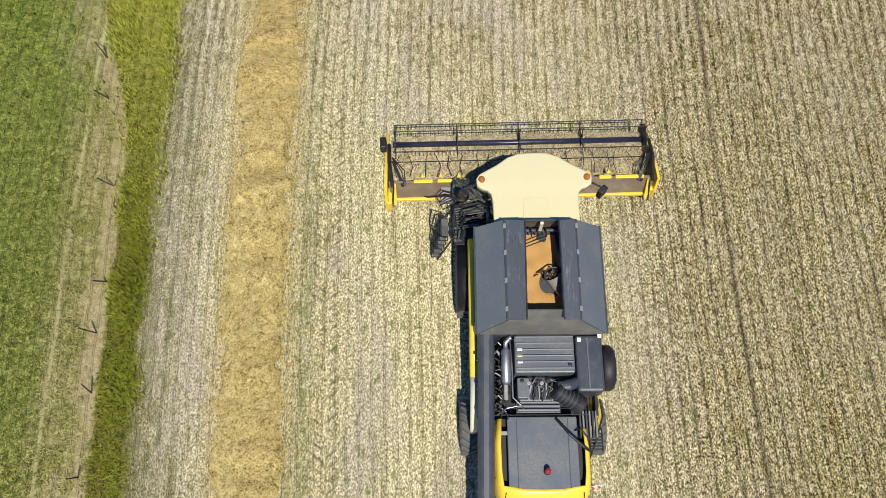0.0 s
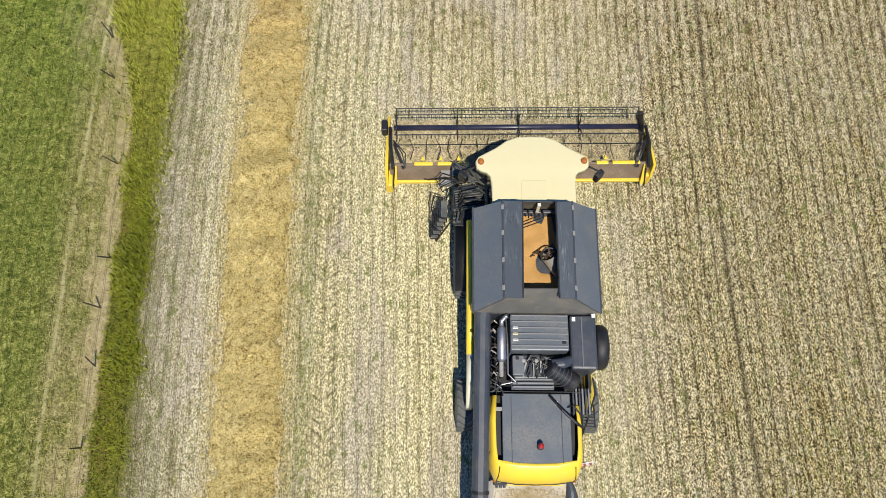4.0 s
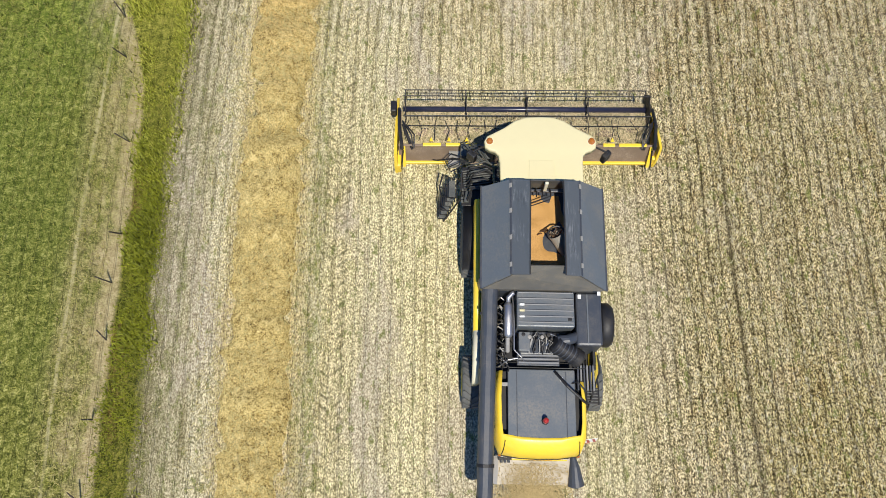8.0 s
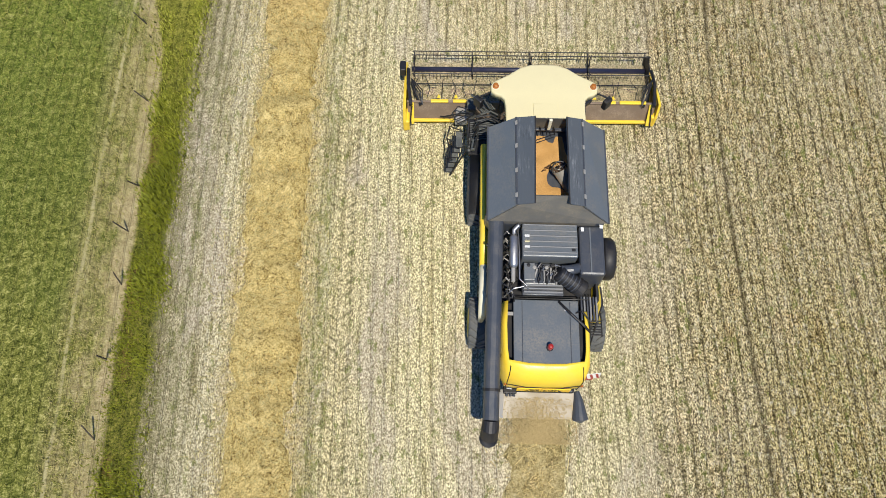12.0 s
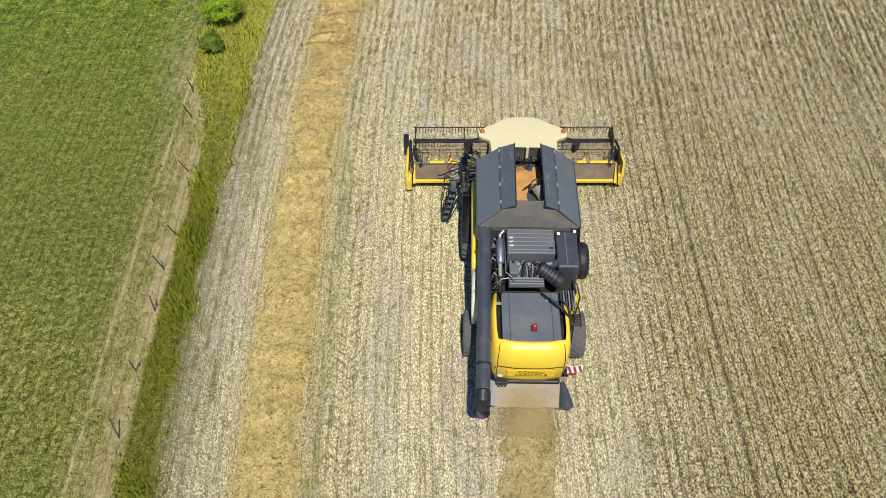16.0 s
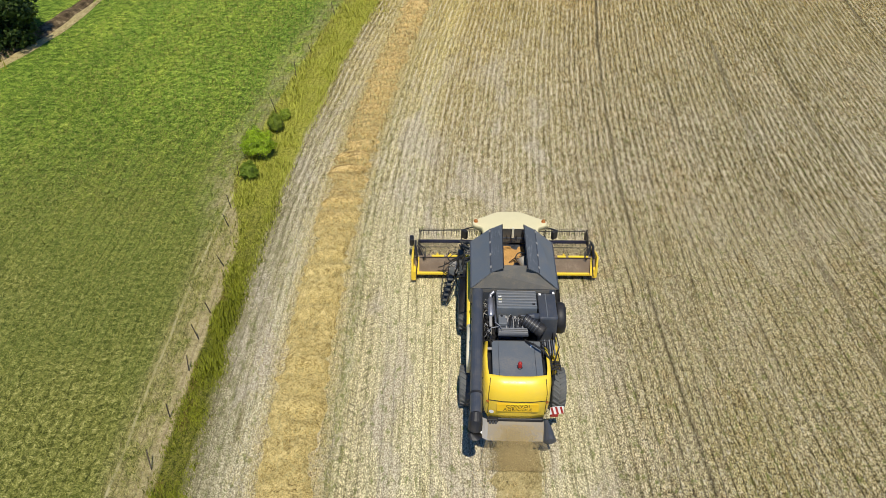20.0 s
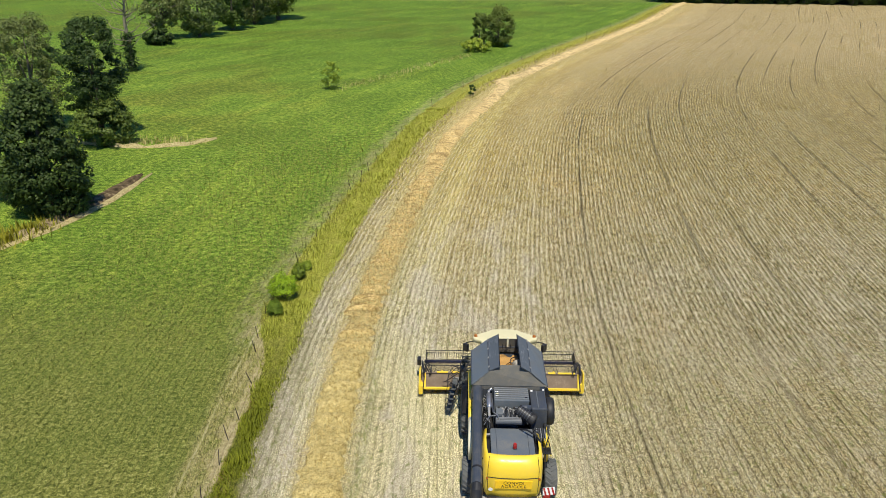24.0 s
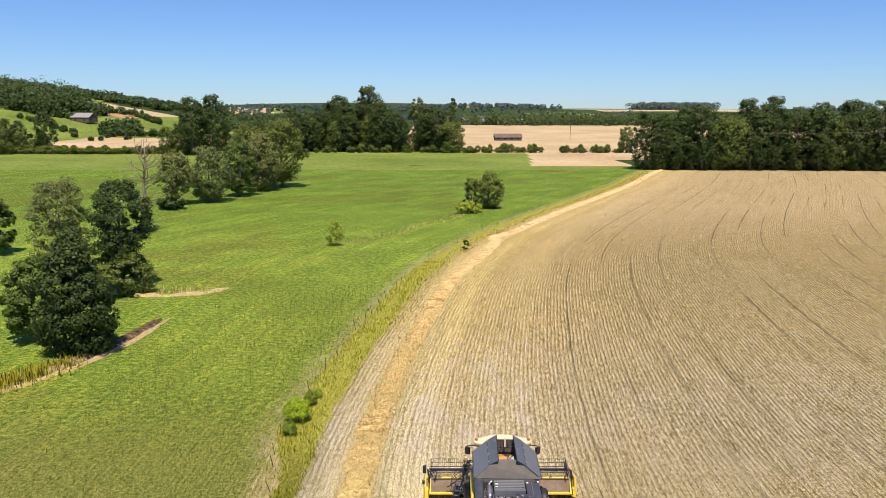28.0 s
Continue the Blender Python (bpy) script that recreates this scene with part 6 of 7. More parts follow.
def plant(name, height, width, low, shape, clumps, leaves, leaf, mat, seed, label, category, group="", bark=None, limbs=9, trunk=True):
    """A tree or bush on its own origin: tapered trunk with limbs, and a crown of separate leaves in clumps."""
    rng = np.random.default_rng(seed)
    ob = thing(name, label, category, group)
    clumps = int(clumps * 1.9)
    cl = crown_clumps(height, width, low, shape, clumps, rng)
    if trunk:
        bm = bmesh.new()
        r0 = 0.022 * height + 0.03
        lean = rng.normal(0, 0.02 * height, 2)
        spine = [(lean[0] * t * t, lean[1] * t * t, height * 0.86 * t - 0.1 * (t == 0)) for t in (0, 0.12, 0.3, 0.5, 0.75, 1.0)]
        tube(bm, spine, [r0 * 1.35, r0, r0 * 0.8, r0 * 0.6, r0 * 0.35, r0 * 0.1], 9)
        for k in range(limbs):
            cx, cy, cz, cr = cl[k % len(cl)]
            z0 = max(height * 0.12, cz * rng.uniform(0.45, 0.75))
            t0 = min(1, z0 / (height * 0.86))
            tube(bm, [(lean[0] * t0 * t0, lean[1] * t0 * t0, z0), (cx * 0.5, cy * 0.5, (z0 + cz) / 2 + 0.03 * height), (cx, cy, cz)], [r0 * 0.4, r0 * 0.25, r0 * 0.07], 6)
        part("trunk", bm, bark or BARK, ob, smooth=True)
    per = max(1, leaves // clumps)
    pts, nor = [], []
    for cx, cy, cz, cr in cl:
        d = rng.normal(0, 1, (per, 3))
        d /= np.linalg.norm(d, axis=1)[:, None]
        rad = cr * rng.uniform(0.35, 1.15, per)[:, None] ** 0.6
        pts.append(np.array([cx, cy, cz]) + d * rad * np.array([1, 1, 0.8]))
        nor.append(d + np.array([0, 0, 0.6]))
    pts, nor = np.concatenate(pts), np.concatenate(nor)
    pts[:, 2] = np.maximum(pts[:, 2], 0.05)
    v, f = leaf_quads(pts, nor, leaf, rng)
    whole = (pts - np.array([0, 0, (low + height) * 0.45])) / np.array([width / 2, width / 2, height / 2])
    round_off = nor * 0.45 + whole * 0.6 + rng.normal(0, 0.3, nor.shape)
    me = raw("crown", v.tolist(), facing(v, f, round_off).tolist(), mat)
    soften(me, np.repeat(round_off, 4, axis=0))
    crown = new("crown", me)
    crown.parent = ob
    return ob


def put(ob, x, y, turn=0.0, size=1.0):
    ob.matrix_world = pose(x, y, float(hill(x, y)), 0, 0, turn) @ Matrix.Scale(size, 4)
    return ob


# trees in the meadow beside the ditch
put(plant("tree", 8.6, 5.9, 0.2, "pear", 110, 34000, 0.1, LEAF_DARK, 101, "dark green bushy tree at the end of a bare bank", "tree"), -28.0, 26.8)
put(plant("tree", 6.2, 4.4, 0.6, "round", 44, 11000, 0.11, LEAF_MID, 102, "green bushy sapling beside the dark tree", "tree"), -32.4, 29.6)
put(plant("tree", 10.2, 5.6, 1.4, "tall", 80, 20000, 0.085, LEAF_DRY, 103, "slender grey-green tree with an airy crown", "tree"), -39.4, 49.5)
put(plant("tree", 10.4, 5.3, 1.2, "tall", 100, 28000, 0.092, LEAF_DARK, 104, "upright dark green tree in the meadow", "tree"), -32.5, 46.8)
put(plant("bush", 3.6, 4.9, 0.2, "round", 36, 9000, 0.11, LEAF_MID, 105, "fresh green bush below an upright tree", "bush", trunk=False), -31.3, 44.6)
put(plant("tree", 6.4, 5.0, 0.6, "round", 34, 5000, 0.2, LEAF_MID, 106, "green tree at the meadow's edge", "tree"), -54.6, 65.0)
put(plant("tree", 7.0, 6.0, 0.6, "round", 34, 5000, 0.2, LEAF_DARK, 107, "dark green tree beyond the ditch", "tree"), -61.0, 60.0)


def dead_tree(x, y):
    ob = thing("dead_tree", "bare pale dead tree with broken limbs in the meadow", "tree")
    rng = np.random.default_rng(120)
    bm = bmesh.new()
    tube(bm, [(0, 0, -0.1), (0.1, 0, 3), (-0.2, 0.1, 6.4), (0.3, 0, 10), (0.2, 0.1, 13.2)], [0.34, 0.26, 0.2, 0.12, 0.03], 9)
    for k in range(26):
        z = rng.uniform(2.0, 11.0)
        a, l = rng.uniform(0, math.tau), rng.uniform(1.6, 5.2) * (1.2 - z / 16)
        tip = Vector((l * math.cos(a), l * math.sin(a), z + rng.uniform(0.6, 2.6)))
        mid = Vector((l * 0.55 * math.cos(a + 0.3), l * 0.55 * math.sin(a + 0.3), z + 0.5))
        tube(bm, [(0, 0, z), mid, tip], [0.09, 0.06, 0.02], 6)
        for j in range(4):
            q = mid.lerp(tip, 0.3 + 0.3 * j)
            tube(bm, [q, q + Vector((rng.normal(0, 0.7), rng.normal(0, 0.7), rng.uniform(0.3, 1.3)))], [0.03, 0.01], 5)
    part("trunk", bm, DEADWOOD, ob, smooth=True)
    n = 1500
    c = np.stack([rng.normal(0, 0.4, n), rng.normal(0, 0.4, n), 5.0 * rng.uniform(0.02, 1, n) ** 1.3], -1)
    v, f = leaf_quads(c, np.tile([0, 0, 1.0], (n, 1)), 0.16, rng)
    ivy = new("ivy", raw("ivy", v.tolist(), f.tolist(), LEAF_DARK))
    ivy.parent = ob
    put(ob, x, y)


dead_tree(-42.6, 82.3)
row = "trees in a line across the meadow"
put(plant("bush", 2.3, 4.6, 0.1, "round", 22, 3000, 0.2, LEAF_DARK, 108, "low dark bush under the tree line", "bush", trunk=False), -47.2, 107.5)
put(plant("tree", 9.2, 7.6, 2.2, "round", 60, 7000, 0.17, LEAF_DRY, 109, "airy grey-green tree in a line", "tree", row), -48.6, 114.0)
put(plant("tree", 10.2, 8.6, 1.0, "round", 70, 9500, 0.17, LEAF_DRY, 110, "wide grey-green tree in a line", "tree", row), -43.6, 118.0)
put(plant("tree", 11.0, 7.0, 1.0, "tall", 70, 9500, 0.17, LEAF_MID, 111, "green leafy tree in a line", "tree", row), -40.2, 128.0)
put(plant("tree", 12.0, 8.5, 0.6, "round", 75, 10000, 0.18, LEAF_DRY, 112, "broad grey-green tree in a line", "tree", row), -38.2, 138.0)
put(plant("tree", 14.8, 11.0, 1.6, "round", 90, 12500, 0.18, LEAF_MID, 113, "tall spreading tree at the end of a line", "tree", row), -35.0, 146.0)
put(plant("tree", 12.8, 8.0, 1.0, "round", 70, 8500, 0.2, LEAF_MID, 114, "green tree behind the line", "tree", row), -41.5, 148.0)
put(plant("bush", 3.2, 2.4, 0.0, "round", 40, 2000, 0.085, LEAF_LIGHT, 115, "lone light green bush on the meadow", "bush", trunk=False), -14.7, 70.6)
put(plant("bush", 6.2, 5.4, 0.2, "round", 70, 9000, 0.12, LEAF_MID, 116, "round green bush near the field edge", "bush", limbs=14), 8.3, 108.5)
put(plant("bush", 5.0, 3.6, 0.5, "round", 20, 2500, 0.18, LEAF_MID, 117, "green bush beside a larger one", "bush"), 5.2, 109.3)
put(plant("bush", 1.8, 4.6, 0.05, "round", 18, 2400, 0.16, LEAF_LIGHT, 118, "low light green bush on the meadow", "bush", trunk=False), 4.4, 102.5)
put(plant("bush", 1.3, 0.9, 0.1, "tall", 10, 800, 0.09, LEAF_DARK, 119, "small dark bush on the field edge", "bush", trunk=False), 2.0, 67.0)

def round_bush(h, w, mat, seed, label, group):
    """A compact dome of small leaves over a few short stems, lumpy and open near the ground."""
    r = np.random.default_rng(seed)
    ob = thing("bush", label, "bush", group)
    bm = bmesh.new()
    for k in range(5):
        a = k * 1.26 + r.uniform(0, 0.6)
        tube(bm, [(0.03 * math.cos(a), 0.03 * math.sin(a), -0.05), (0.16 * w * math.cos(a), 0.16 * w * math.sin(a), h * 0.4), (0.3 * w * math.cos(a), 0.3 * w * math.sin(a), h * 0.75)], [0.03, 0.022, 0.008], 6)
    part("stems", bm, BARK, ob)
    n = 5200
    d = r.normal(0, 1, (n, 3))
    d[:, 2] = np.abs(d[:, 2]) * 1.1 - 0.25
    d /= np.linalg.norm(d, axis=1)[:, None]
    lump = np.array([1 + 0.48 * noise.noise((q[0] * 2.4 + seed, q[1] * 2.4, q[2] * 2.4)) + 0.16 * noise.noise((q[0] * 6, q[1] * 6 + seed, q[2] * 6)) for q in d])
    rad = lump * r.uniform(0.4, 1.08, n) ** 0.5
    p = d * rad[:, None] * np.array([w / 2, w / 2, h * 0.56]) + np.array([0, 0, h * 0.44])
    p[:, 2] = np.maximum(p[:, 2], 0.04)
    v, f = leaf_quads(p, d + np.array([0, 0, 0.5]), 0.034, r)
    normals = d + np.array([0, 0, 0.35]) + r.normal(0, 0.35, d.shape)
    me = raw("crown", v.tolist(), facing(v, f, normals).tolist(), mat)
    soften(me, np.repeat(normals, 4, axis=0))
    new("crown", me).parent = ob
    return ob


# young bushes in the weedy strip
strip = "young bushes along the fence"
for i, (x, y, h, w, mat, lab) in enumerate((
        (-10.25, 14.0, 1.25, 1.3, LEAF_BRIGHT, "bright green round bush in the weedy strip"), (-10.35, 12.1, 0.75, 0.6, LEAF_YOUNG, "small dark green shrub in the weedy strip"),
        (-9.85, 16.4, 0.85, 0.6, LEAF_YOUNG, "dark upright shrub in the weedy strip"), (-9.6, 17.6, 0.5, 0.4, LEAF_LIGHT, "low green sprout in the weedy strip"))):
    put(round_bush(h * 1.12, w * 1.15, mat, 130 + i, lab, strip), x, y)


# fence posts along the verge
def fence_post():
    ob = thing("fence_post", "weathered wooden fence post leaning on the dry verge", "fence post", "posts along the verge")
    bm = bmesh.new()
    tube(bm, [(0, 0, -0.1), (0.01, 0, 0.5), (0.02, 0.01, 0.78), (0.02, 0.01, 0.82)], [0.05, 0.046, 0.044, 0.03], 8)
    part("post", bm, WOOD, ob)
    for z in (0.4, 0.7):
        part("staple", block(0.05, 0.07, -0.012, 0.012, z, z + 0.02, 0.003), STEEL, ob)
    return ob


rng = random.Random(31)
first = fence_post()
y, made = -11.0, 0
while y < 150:
    m = pose(float(swath_x(y)) - 3.74 - 1.1 * min(1, max(0, (y - 5) / 7)) + rng.uniform(-0.06, 0.06), y, 0, rng.uniform(-16, 16), rng.uniform(-24, 6), rng.uniform(-40, 40)) @ Matrix.Diagonal((0.62, 0.62, rng.uniform(0.8, 1.5), 1))
    if made == 0:
        first.matrix_world = m
    else:
        copy_thing(first, m)
    made += 1
    y += rng.choice((1.1, 1.3, 1.45, 1.9, 2.6)) * (1 if y < 9 else 2.2)

# bare bank at the end of the ditch, cut grass and dry stalks
def ribbon(name, pts, half, height, mat, label, category, seed):
    """An uneven raised strip of earth or cut grass along a line."""
    ys, verts, faces = np.linspace(0, 1, 40), [], []
    line = np.array(pts, float)
    t = np.linspace(0, 1, len(line))
    cols = np.linspace(-1, 1, 9)
    for s in ys:
        c = np.array([np.interp(s, t, line[:, k]) for k in (0, 1)])
        d = np.array([np.interp(min(1, s + 0.03), t, line[:, k]) - np.interp(max(0, s - 0.03), t, line[:, k]) for k in (0, 1)])
        d /= np.linalg.norm(d)
        nrm = np.array([-d[1], d[0]])
        ends = min(1, 6 * s + 0.15, 6 * (1 - s) + 0.15)
        for q in cols:
            w = half * ends * (1 + 0.35 * noise.noise((s * 9, q > 0, seed)))
            p = c + nrm * q * w
            verts.append((p[0], p[1], 0.012 + height * max(0, 1 - q * q) * (0.7 + 0.8 * noise.noise((p[0] * 0.9, p[1] * 0.9, seed)))))
    for i in range(len(ys) - 1):
        for j in range(8):
            faces.append((i * 9 + j, i * 9 + j + 1, (i + 1) * 9 + j + 1, (i + 1) * 9 + j))
    return tagged(new(name, raw(name, verts, faces, mat, True)), label, category, kind="structure")


ribbon("dirt_bank", [(-31.4, 17.6), (-29.3, 20.6), (-27.4, 24.0), (-26.0, 29.2), (-25.1, 35.6)], 0.8, 0.35, SOIL, "bare earth bank of a ditch in the meadow", "bank", 2)
ribbon("dry_bank_edge", [(-30.9, 16.7), (-28.7, 20.0), (-26.7, 23.6), (-25.2, 28.9), (-24.4, 35.8)], 0.34, 0.16, TRAIL, "dry tan grass along the edge of an earth bank", "dry grass", 11)
ribbon("cut_grass_bank", [(-33.5, 44.6), (-28.0, 43.6), (-24.6, 44.4), (-22.2, 46.6)], 0.4, 0.3, TRAIL, "pale heap of cut grass on the meadow", "cut grass", 6)
ribbon("dark_scrape", [(-7.5, 214), (0.0, 216)], 0.6, 0.15, SOIL, "dark scrape in the far meadow", "bank", 8)


def line_of_blades(name, a, b, spread, n, width, length, mat, label, seed):
    r = np.random.default_rng(seed)
    t = r.uniform(0, 1, n)
    p = np.outer(1 - t, a) + np.outer(t, b) + r.normal(0, spread, (n, 2))
    return blades(name, np.stack([p[:, 0], p[:, 1], np.zeros(n), np.ones(n)], -1), width, length, 0.35, mat, label, "grass")


line_of_blades("dry_stalks", (-14.5, 69), (3.0, 98.5), 0.6, 500, 0.07, 0.4, DRYGRASS, "line of dry stalks across the meadow", 41)
line_of_blades("ditch_weeds", (-33, 14.5), (-27.5, 24), 0.6, 2600, 0.12, 0.55, WEED, "rank weeds along the ditch", 42)
line_of_blades("ditch_weeds", (-34, 45.2), (-23, 45.6), 0.7, 700, 0.06, 0.35, DRYGRASS, "dry weeds along the ditch", 43)

# the big wood at the far end of the field
kinds = [plant("woodland_tree", h, w, 0.4, s, 85, 6600, 0.28, m, 200 + i, lab, "tree", "trees of the dark wood", limbs=6) for i, (h, w, s, m, lab) in enumerate((
    (18.5, 11.0, "round", LEAF_DARK, "tall dark broadleaf tree of the wood"), (20.0, 10.0, "tall", LEAF_DARK, "tall dark narrow tree of the wood"),
    (17.0, 12.0, "round", LEAF_MID, "broad green tree of the wood"), (19.0, 11.0, "round", LEAF_DARK, "tall dark broadleaf tree of the wood"), (15.0, 10.0, "round", LEAF_MID, "green tree at the edge of the wood")))]
used = set()


def plant_copy(i, x, y, size, turn):
    m = pose(x, y, float(hill(x, y)), 0, 0, turn) @ Matrix.Scale(size, 4)
    if i not in used:
        used.add(i)
        kinds[i].matrix_world = m
        return kinds[i]
    return copy_thing(kinds[i], m)


rng = random.Random(77)
for y0, n, x0, dx in ((199, 31, 61, 5.6), (207, 26, 70, 6.6), (216, 22, 74, 8.0)):
    for k in range(n):
        x = x0 + k * dx + rng.uniform(-1.2, 1.2)
        plant_copy(rng.choice((0, 1, 3, 0, 3, 0, 1, 2)), x, y0 + rng.uniform(-1.5, 1.5) - 0.06 * (x - 66), rng.uniform(0.84, 1.0) * (1 + 0.0012 * (x - 61)), rng.uniform(0, 360))
for k in range(48):
    x = 63 + 3.6 * k + rng.uniform(-1.2, 1.2)
    plant_copy(rng.choice((4, 0, 0, 3)), x, 196.5 + rng.uniform(-0.8, 0.8) - 0.06 * (x - 66), rng.uniform(0.3, 0.55), rng.uniform(0, 360))
# wood in the valley behind the meadow
for k in range(60):
    x = -58 + 68 * (k / 60) + rng.uniform(-3, 3)
    depth = rng.choice((0, 10, 22))
    plant_copy(rng.choice((0, 1, 2, 2, 3, 4, 4)), x, 292 + depth + rng.uniform(-3, 3), rng.uniform(0.72, 1.0) * (1.32 if -44 < x < -22 and depth else 0.98), rng.uniform(0, 360))
for k in range(24):
    x = -104 + 49 * (k / 24) + rng.uniform(-3, 3)
    plant_copy(rng.choice((2, 4, 2, 0)), x, 272 + 0.12 * (x + 155) + rng.choice((0, 9, 18)) + rng.uniform(-3, 3), rng.uniform(0.5, 0.8), rng.uniform(0, 360))
plant_copy(0, -91, 268, 1.3, 40), plant_copy(3, -84, 272, 1.1, 140)
# hedges that run to the left and climb the slope
for k in range(78):
    x = -300 + 148 * (k / 78) + rng.uniform(-4, 3)
    plant_copy(rng.choice((2, 4, 0)), x, 272 + rng.choice((0, 8)) + rng.uniform(-3, 3), rng.uniform(0.35, 0.85), rng.uniform(0, 360))
for k in range(18):
    plant_copy(rng.choice((0, 3, 2, 4)), -182 + 32 * k / 17 + rng.uniform(-1.5, 1.5), 282 + rng.uniform(-6, 6), rng.uniform(0.5, 0.92), rng.uniform(0, 360))
# hedge between the stubble fields, and single trees
hedge = "hedge bushes between stubble fields"
bushy = plant("hedge_bush", 4.2, 5.0, 0.1, "round", 22, 1500, 0.34, LEAF_MID, 220, "green hedge bush between stubble fields", "bush", hedge, trunk=False)
for k in range(46):
    x = 12 + 72 * rng.random() ** 0.8
    m = pose(x, 286 + rng.uniform(-2, 2), 0, 0, 0, rng.uniform(0, 360)) @ Matrix.Diagonal((rng.uniform(0.5, 1.0), rng.uniform(0.5, 0.9), rng.uniform(0.4, 0.95), 1))
    if k == 0:
        bushy.matrix_world = m
    else:
        copy_thing(bushy, m)
for k in range(26):
    x = -62 + 78 * k / 26 + rng.uniform(-1.5, 1.5)
    copy_thing(bushy, pose(x, 285 + rng.uniform(-2, 2), 0, 0, 0, rng.uniform(0, 360)) @ Matrix.Scale(rng.uniform(0.4, 1.0), 4))
for k in range(84):
    x = -160 + 60 * k / 84 + rng.uniform(-1.5, 1.5)
    copy_thing(bushy, pose(x, 276 + rng.uniform(-3, 3), 0, 0, 0, rng.uniform(0, 360)) @ Matrix.Diagonal((rng.uniform(0.6, 1.1), rng.uniform(0.6, 1.0), rng.uniform(0.4, 0.9), 1)))
put(plant("tree", 12.6, 12.5, 0.5, "round", 44, 3600, 0.3, LEAF_MID, 221, "green round tree at the edge of the valley wood", "tree"), 7.5, 288)
put(plant("poplar", 22, 3.4, 1.5, "tall", 40, 2600, 0.35, LEAF_DARK, 222, "slim dark poplar in the valley wood", "tree"), 9.6, 322)
put(plant("tree", 22, 8.5, 3, "round", 40, 2600, 0.4, LEAF_MID, 223, "tall tree in the valley wood", "tree"), -6.5, 318)
put(plant("tree", 10.4, 7.5, 0.8, "round", 34, 2400, 0.32, LEAF_DRY, 224, "lone tree between stubble fields", "tree"), 79.5, 288)


def far_wood(name, bands, size, mat, label, seed, per=46):
    """Woods so far off that single trees melt together: heaped crowns of coarse leaves."""
    rng = np.random.default_rng(seed)
    pts = []
    for x0, y0, x1, y1, spread, height, crowns in bands:
        t = np.linspace(0, 1, crowns)
        cx, cy = x0 + (x1 - x0) * t + rng.normal(0, spread * 0.3, crowns), y0 + (y1 - y0) * t + rng.normal(0, spread, crowns)
        for x, y in zip(cx, cy):
            h = height * rng.uniform(0.6, 1.15)
            d = rng.normal(0, 1, (per, 3))
            d /= np.linalg.norm(d, axis=1)[:, None]
            d *= rng.uniform(0.7, 1.1, (per, 1))
            pts.append(np.array([x, y, float(hill(x, y)) + h * 0.5]) + d * np.array([h * 0.5, h * 0.5, h * 0.55]))
    pts = np.concatenate(pts)
    v, f = leaf_quads(pts, np.tile([0, -0.4, 0.8], (len(pts), 1)), size * 0.85, rng)
    return tagged(new(name, raw(name, v.tolist(), f.tolist(), mat)), label, "wood", kind="stuff")


def slope_trees():
    """Hedges, copses and single bushes that part the small fields on the slope to the west."""
    r = np.random.default_rng(64)
    out = []

    def copse(n, x0, x1, y0, y1, low, high):
        for _ in range(n):
            x, y = r.uniform(x0, x1), r.uniform(y0, y1)
            out.append((x, y, x + 0.1, y, 1.0, r.uniform(low, high), 1))

    def line(n, x0, y0, x1, y1, low, high):
        for t in r.uniform(0, 1, n):
            x, y = x0 + (x1 - x0) * t, y0 + (y1 - y0) * t
            out.append((x, y, x + 0.1, y, 1.5, r.uniform(low, high), 1))

    copse(130, -330, -252, 500, 575, 9, 19)
    copse(34, -262, -238, 535, 560, 6, 12)
    copse(40, -300, -238, 500, 520, 2.5, 6)
    copse(30, -212, -190, 468, 500, 4, 9)
    copse(12, -255, -235, 575, 592, 3, 6)
    line(22, -262, 478, -205, 440, 1.5, 3.5)
    line(30, -240, 600, -200, 560, 2, 5)
    line(14, -290, 604, -235, 622, 1.5, 3.5)
    line(26, -205, 452, -150, 470, 2, 5)
    line(30, -205, 640, -150, 560, 3, 7)
    copse(40, -190, -120, 560, 700, 4, 9)
    copse(12, -225, -170, 400, 470, 2, 5)
    return out


far_wood("slope_trees", slope_trees(), 1.0, LEAF_DARK, "bushes, hedges and copses between fields on the far slope", 65, 120)
far_wood("far_wood", [(-640, 960, -345, 1040, 12, 8, 190), (-640, 990, -345, 1070, 14, 9, 190)], 1.9, LEAF_DARK, "dark wood along the crest of the slope", 66, 70)
far_wood("far_wood", [(40, 850, 420, 840, 18, 13, 190), (60, 880, 420, 880, 18, 15, 150), (-340, 1080, -60, 900, 30, 11, 120)], 1.3, LEAF_DARK, "dark woods behind the stubble fields", 61, 60)
# the ridge's pale blue cast is haze put into the leaf colour
far_wood("far_wood", [(-1200, 1950, 300, 1950, 120, 9, 800), (480, 1750, 660, 1760, 30, 15, 200), (900, 1700, 2200, 1800, 100, 9, 460), (-300, 1350, 400, 1350, 80, 8, 480)], 2.6, LEAF_HAZED, "distant wooded ridge on the horizon", 62)


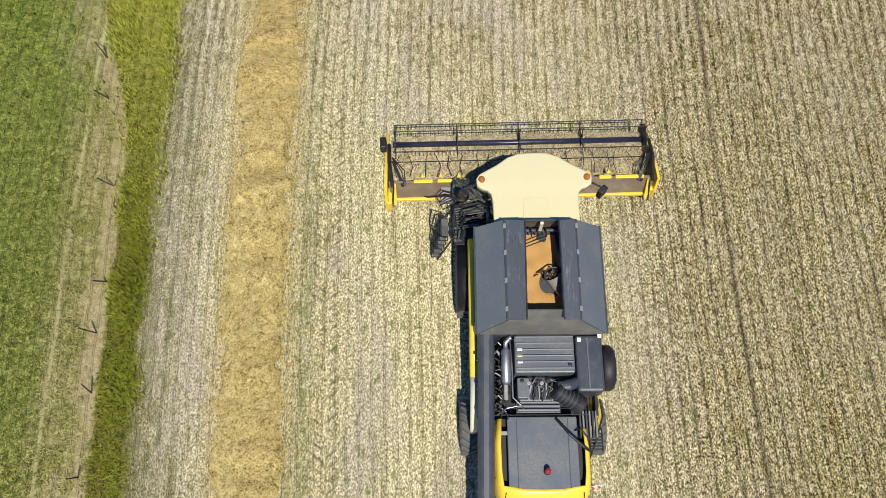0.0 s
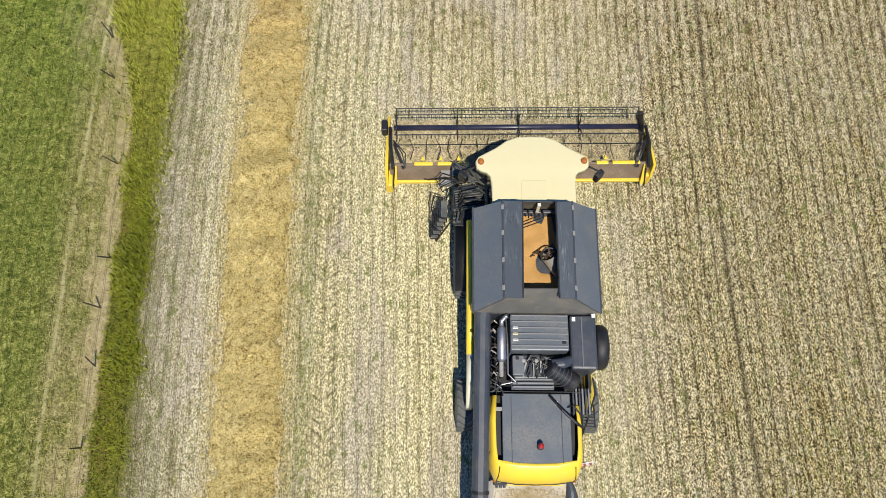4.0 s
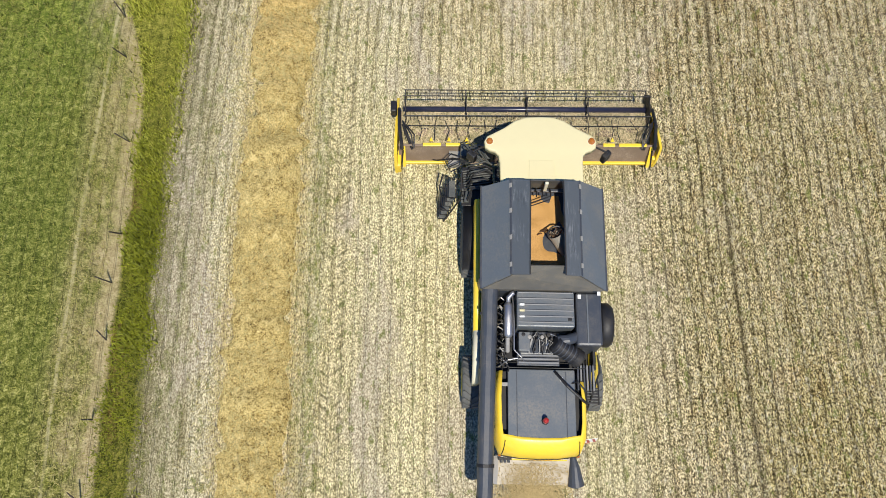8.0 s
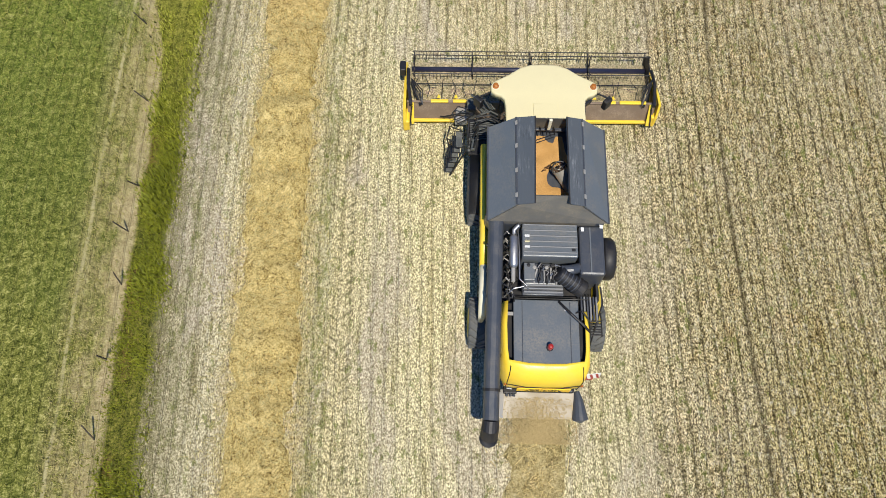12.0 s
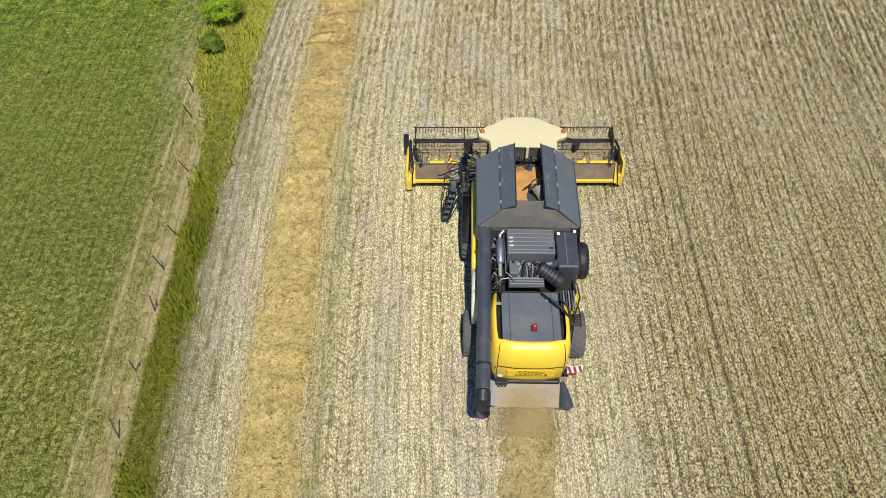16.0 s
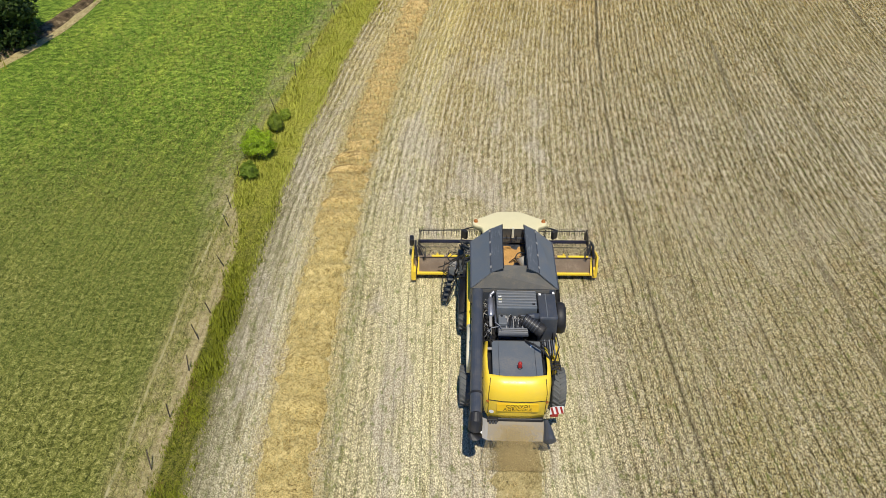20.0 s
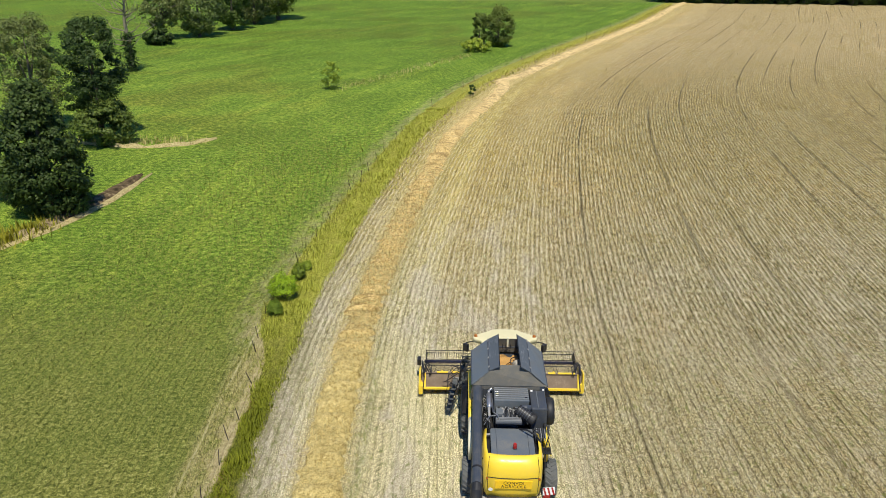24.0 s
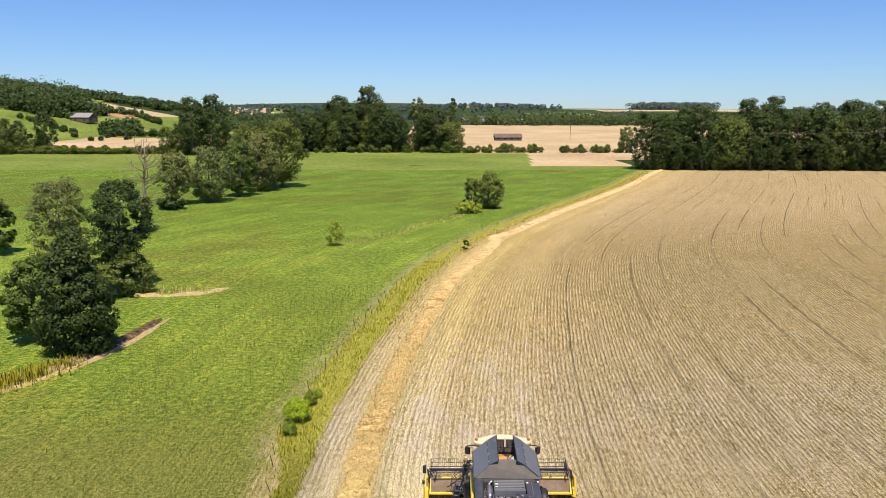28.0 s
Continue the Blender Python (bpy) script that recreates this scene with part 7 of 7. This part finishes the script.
# ---------------------------------------------------------------- far buildings and wires
def house(x, y, w, d, h, wall, roof, turn, label, name="house", openings=3):
    ob = thing(name, label, "building", "far farm buildings")
    part("wall", block(-w / 2, w / 2, -d / 2, d / 2, 0, h, 0.05), wall, ob)
    for side in (-1, 1):
        a, b = (-w / 2 - 0.4, side * (d / 2 + 0.4), h - 0.2), (w / 2 + 0.4, side * (d / 2 + 0.4), h - 0.2)
        c, e = (w / 2 + 0.4, 0, h + d * 0.32), (-w / 2 - 0.4, 0, h + d * 0.32)
        part("roof", sheet(*((a, b, c, e) if side < 0 else (b, a, e, c)), 0.15), roof, ob)
    bm = bmesh.new()
    for sx in (-1, 1):
        vs = [bm.verts.new(p) for p in ((sx * w / 2, -d / 2, h), (sx * w / 2, d / 2, h), (sx * w / 2, 0, h + d * 0.31))]
        bm.faces.new(vs)
    part("gable", bm, wall, ob)
    for k in range(openings):
        cx = -w / 2 + w * (k + 0.5) / openings
        part("window", block(cx - 0.6, cx + 0.6, -d / 2 - 0.04, -d / 2 + 0.02, 0.9, min(h - 0.3, 2.3), 0.02), GLASS, ob)
    ob.matrix_world = pose(x, y, float(hill(x, y)) - 0.2, 0, 0, turn)
    return ob


TILE = painted("old_roof_tiles", (0.12, 0.09, 0.08), 0.9, 0.5, scale=0.6)
SLATE_ROOF = painted("grey_sheet_roof", (0.25, 0.25, 0.25), 0.7, 0.4, scale=0.5)
PLASTER = painted("pale_plaster", (0.62, 0.57, 0.48), 0.9, 0.2, scale=0.5)
BOARDS = painted("dark_boards", (0.09, 0.07, 0.05), 0.9, 0.2, scale=0.5)
house(44, 412, 15, 6, 2.2, BOARDS, TILE, 3, "long low farm shed with a brown tiled roof", "farm_building", 4)
house(-232, 502, 14, 9, 3.6, BOARDS, SLATE_ROOF, -14, "open-fronted shed with a pale grey roof on the slope", "shed", 2)
house(-205, 640, 9, 7, 3.5, PLASTER, TILE, 20, "pale house with a tiled roof on the slope", openings=2)
for k, (x, y) in enumerate(((30, 1150), (60, 1190), (85, 1130), (115, 1170), (5, 1220), (150, 1210), (-130, 960), (-110, 985))):
    house(x, y, 11, 8, 5, PLASTER, (TILE if k % 2 else SLATE_ROOF), 15 * k, "pale village house far across the fields", openings=3)


def pole(x, y, h):
    ob = thing("utility_pole", "wooden utility pole with a cross arm", "utility pole", "utility poles")
    part("mast", rod([(0, 0, -0.3), (0, 0, h)], 0.14, 8), WOOD, ob)
    part("cross_arm", rod([(-1.2, 0, h - 0.5), (1.2, 0, h - 0.5)], 0.08, 6), WOOD, ob)
    for ix in (-1.0, 0, 1.0):
        part("insulator", lathe([(0.05, 0), (0.08, 0.05), (0.05, 0.2)], 8, Matrix.Translation((ix, 0, h - 0.42))), WHITE, ob)
    ob.matrix_world = pose(x, y, float(hill(x, y)))


pole(82, 425, 9.5)
pole(70, 204, 10.2)
pole(176, 160, 14.4)
cable = [(70 + 106 * t, 204 - 44 * t, 10.0 + 4.2 * t - 2.4 * t * (1 - t)) for t in np.linspace(0, 1, 12)]
single("overhead_cable", rod(cable, 0.05, 5), BLACK, "thin dark overhead cable in front of the wood", "cable")
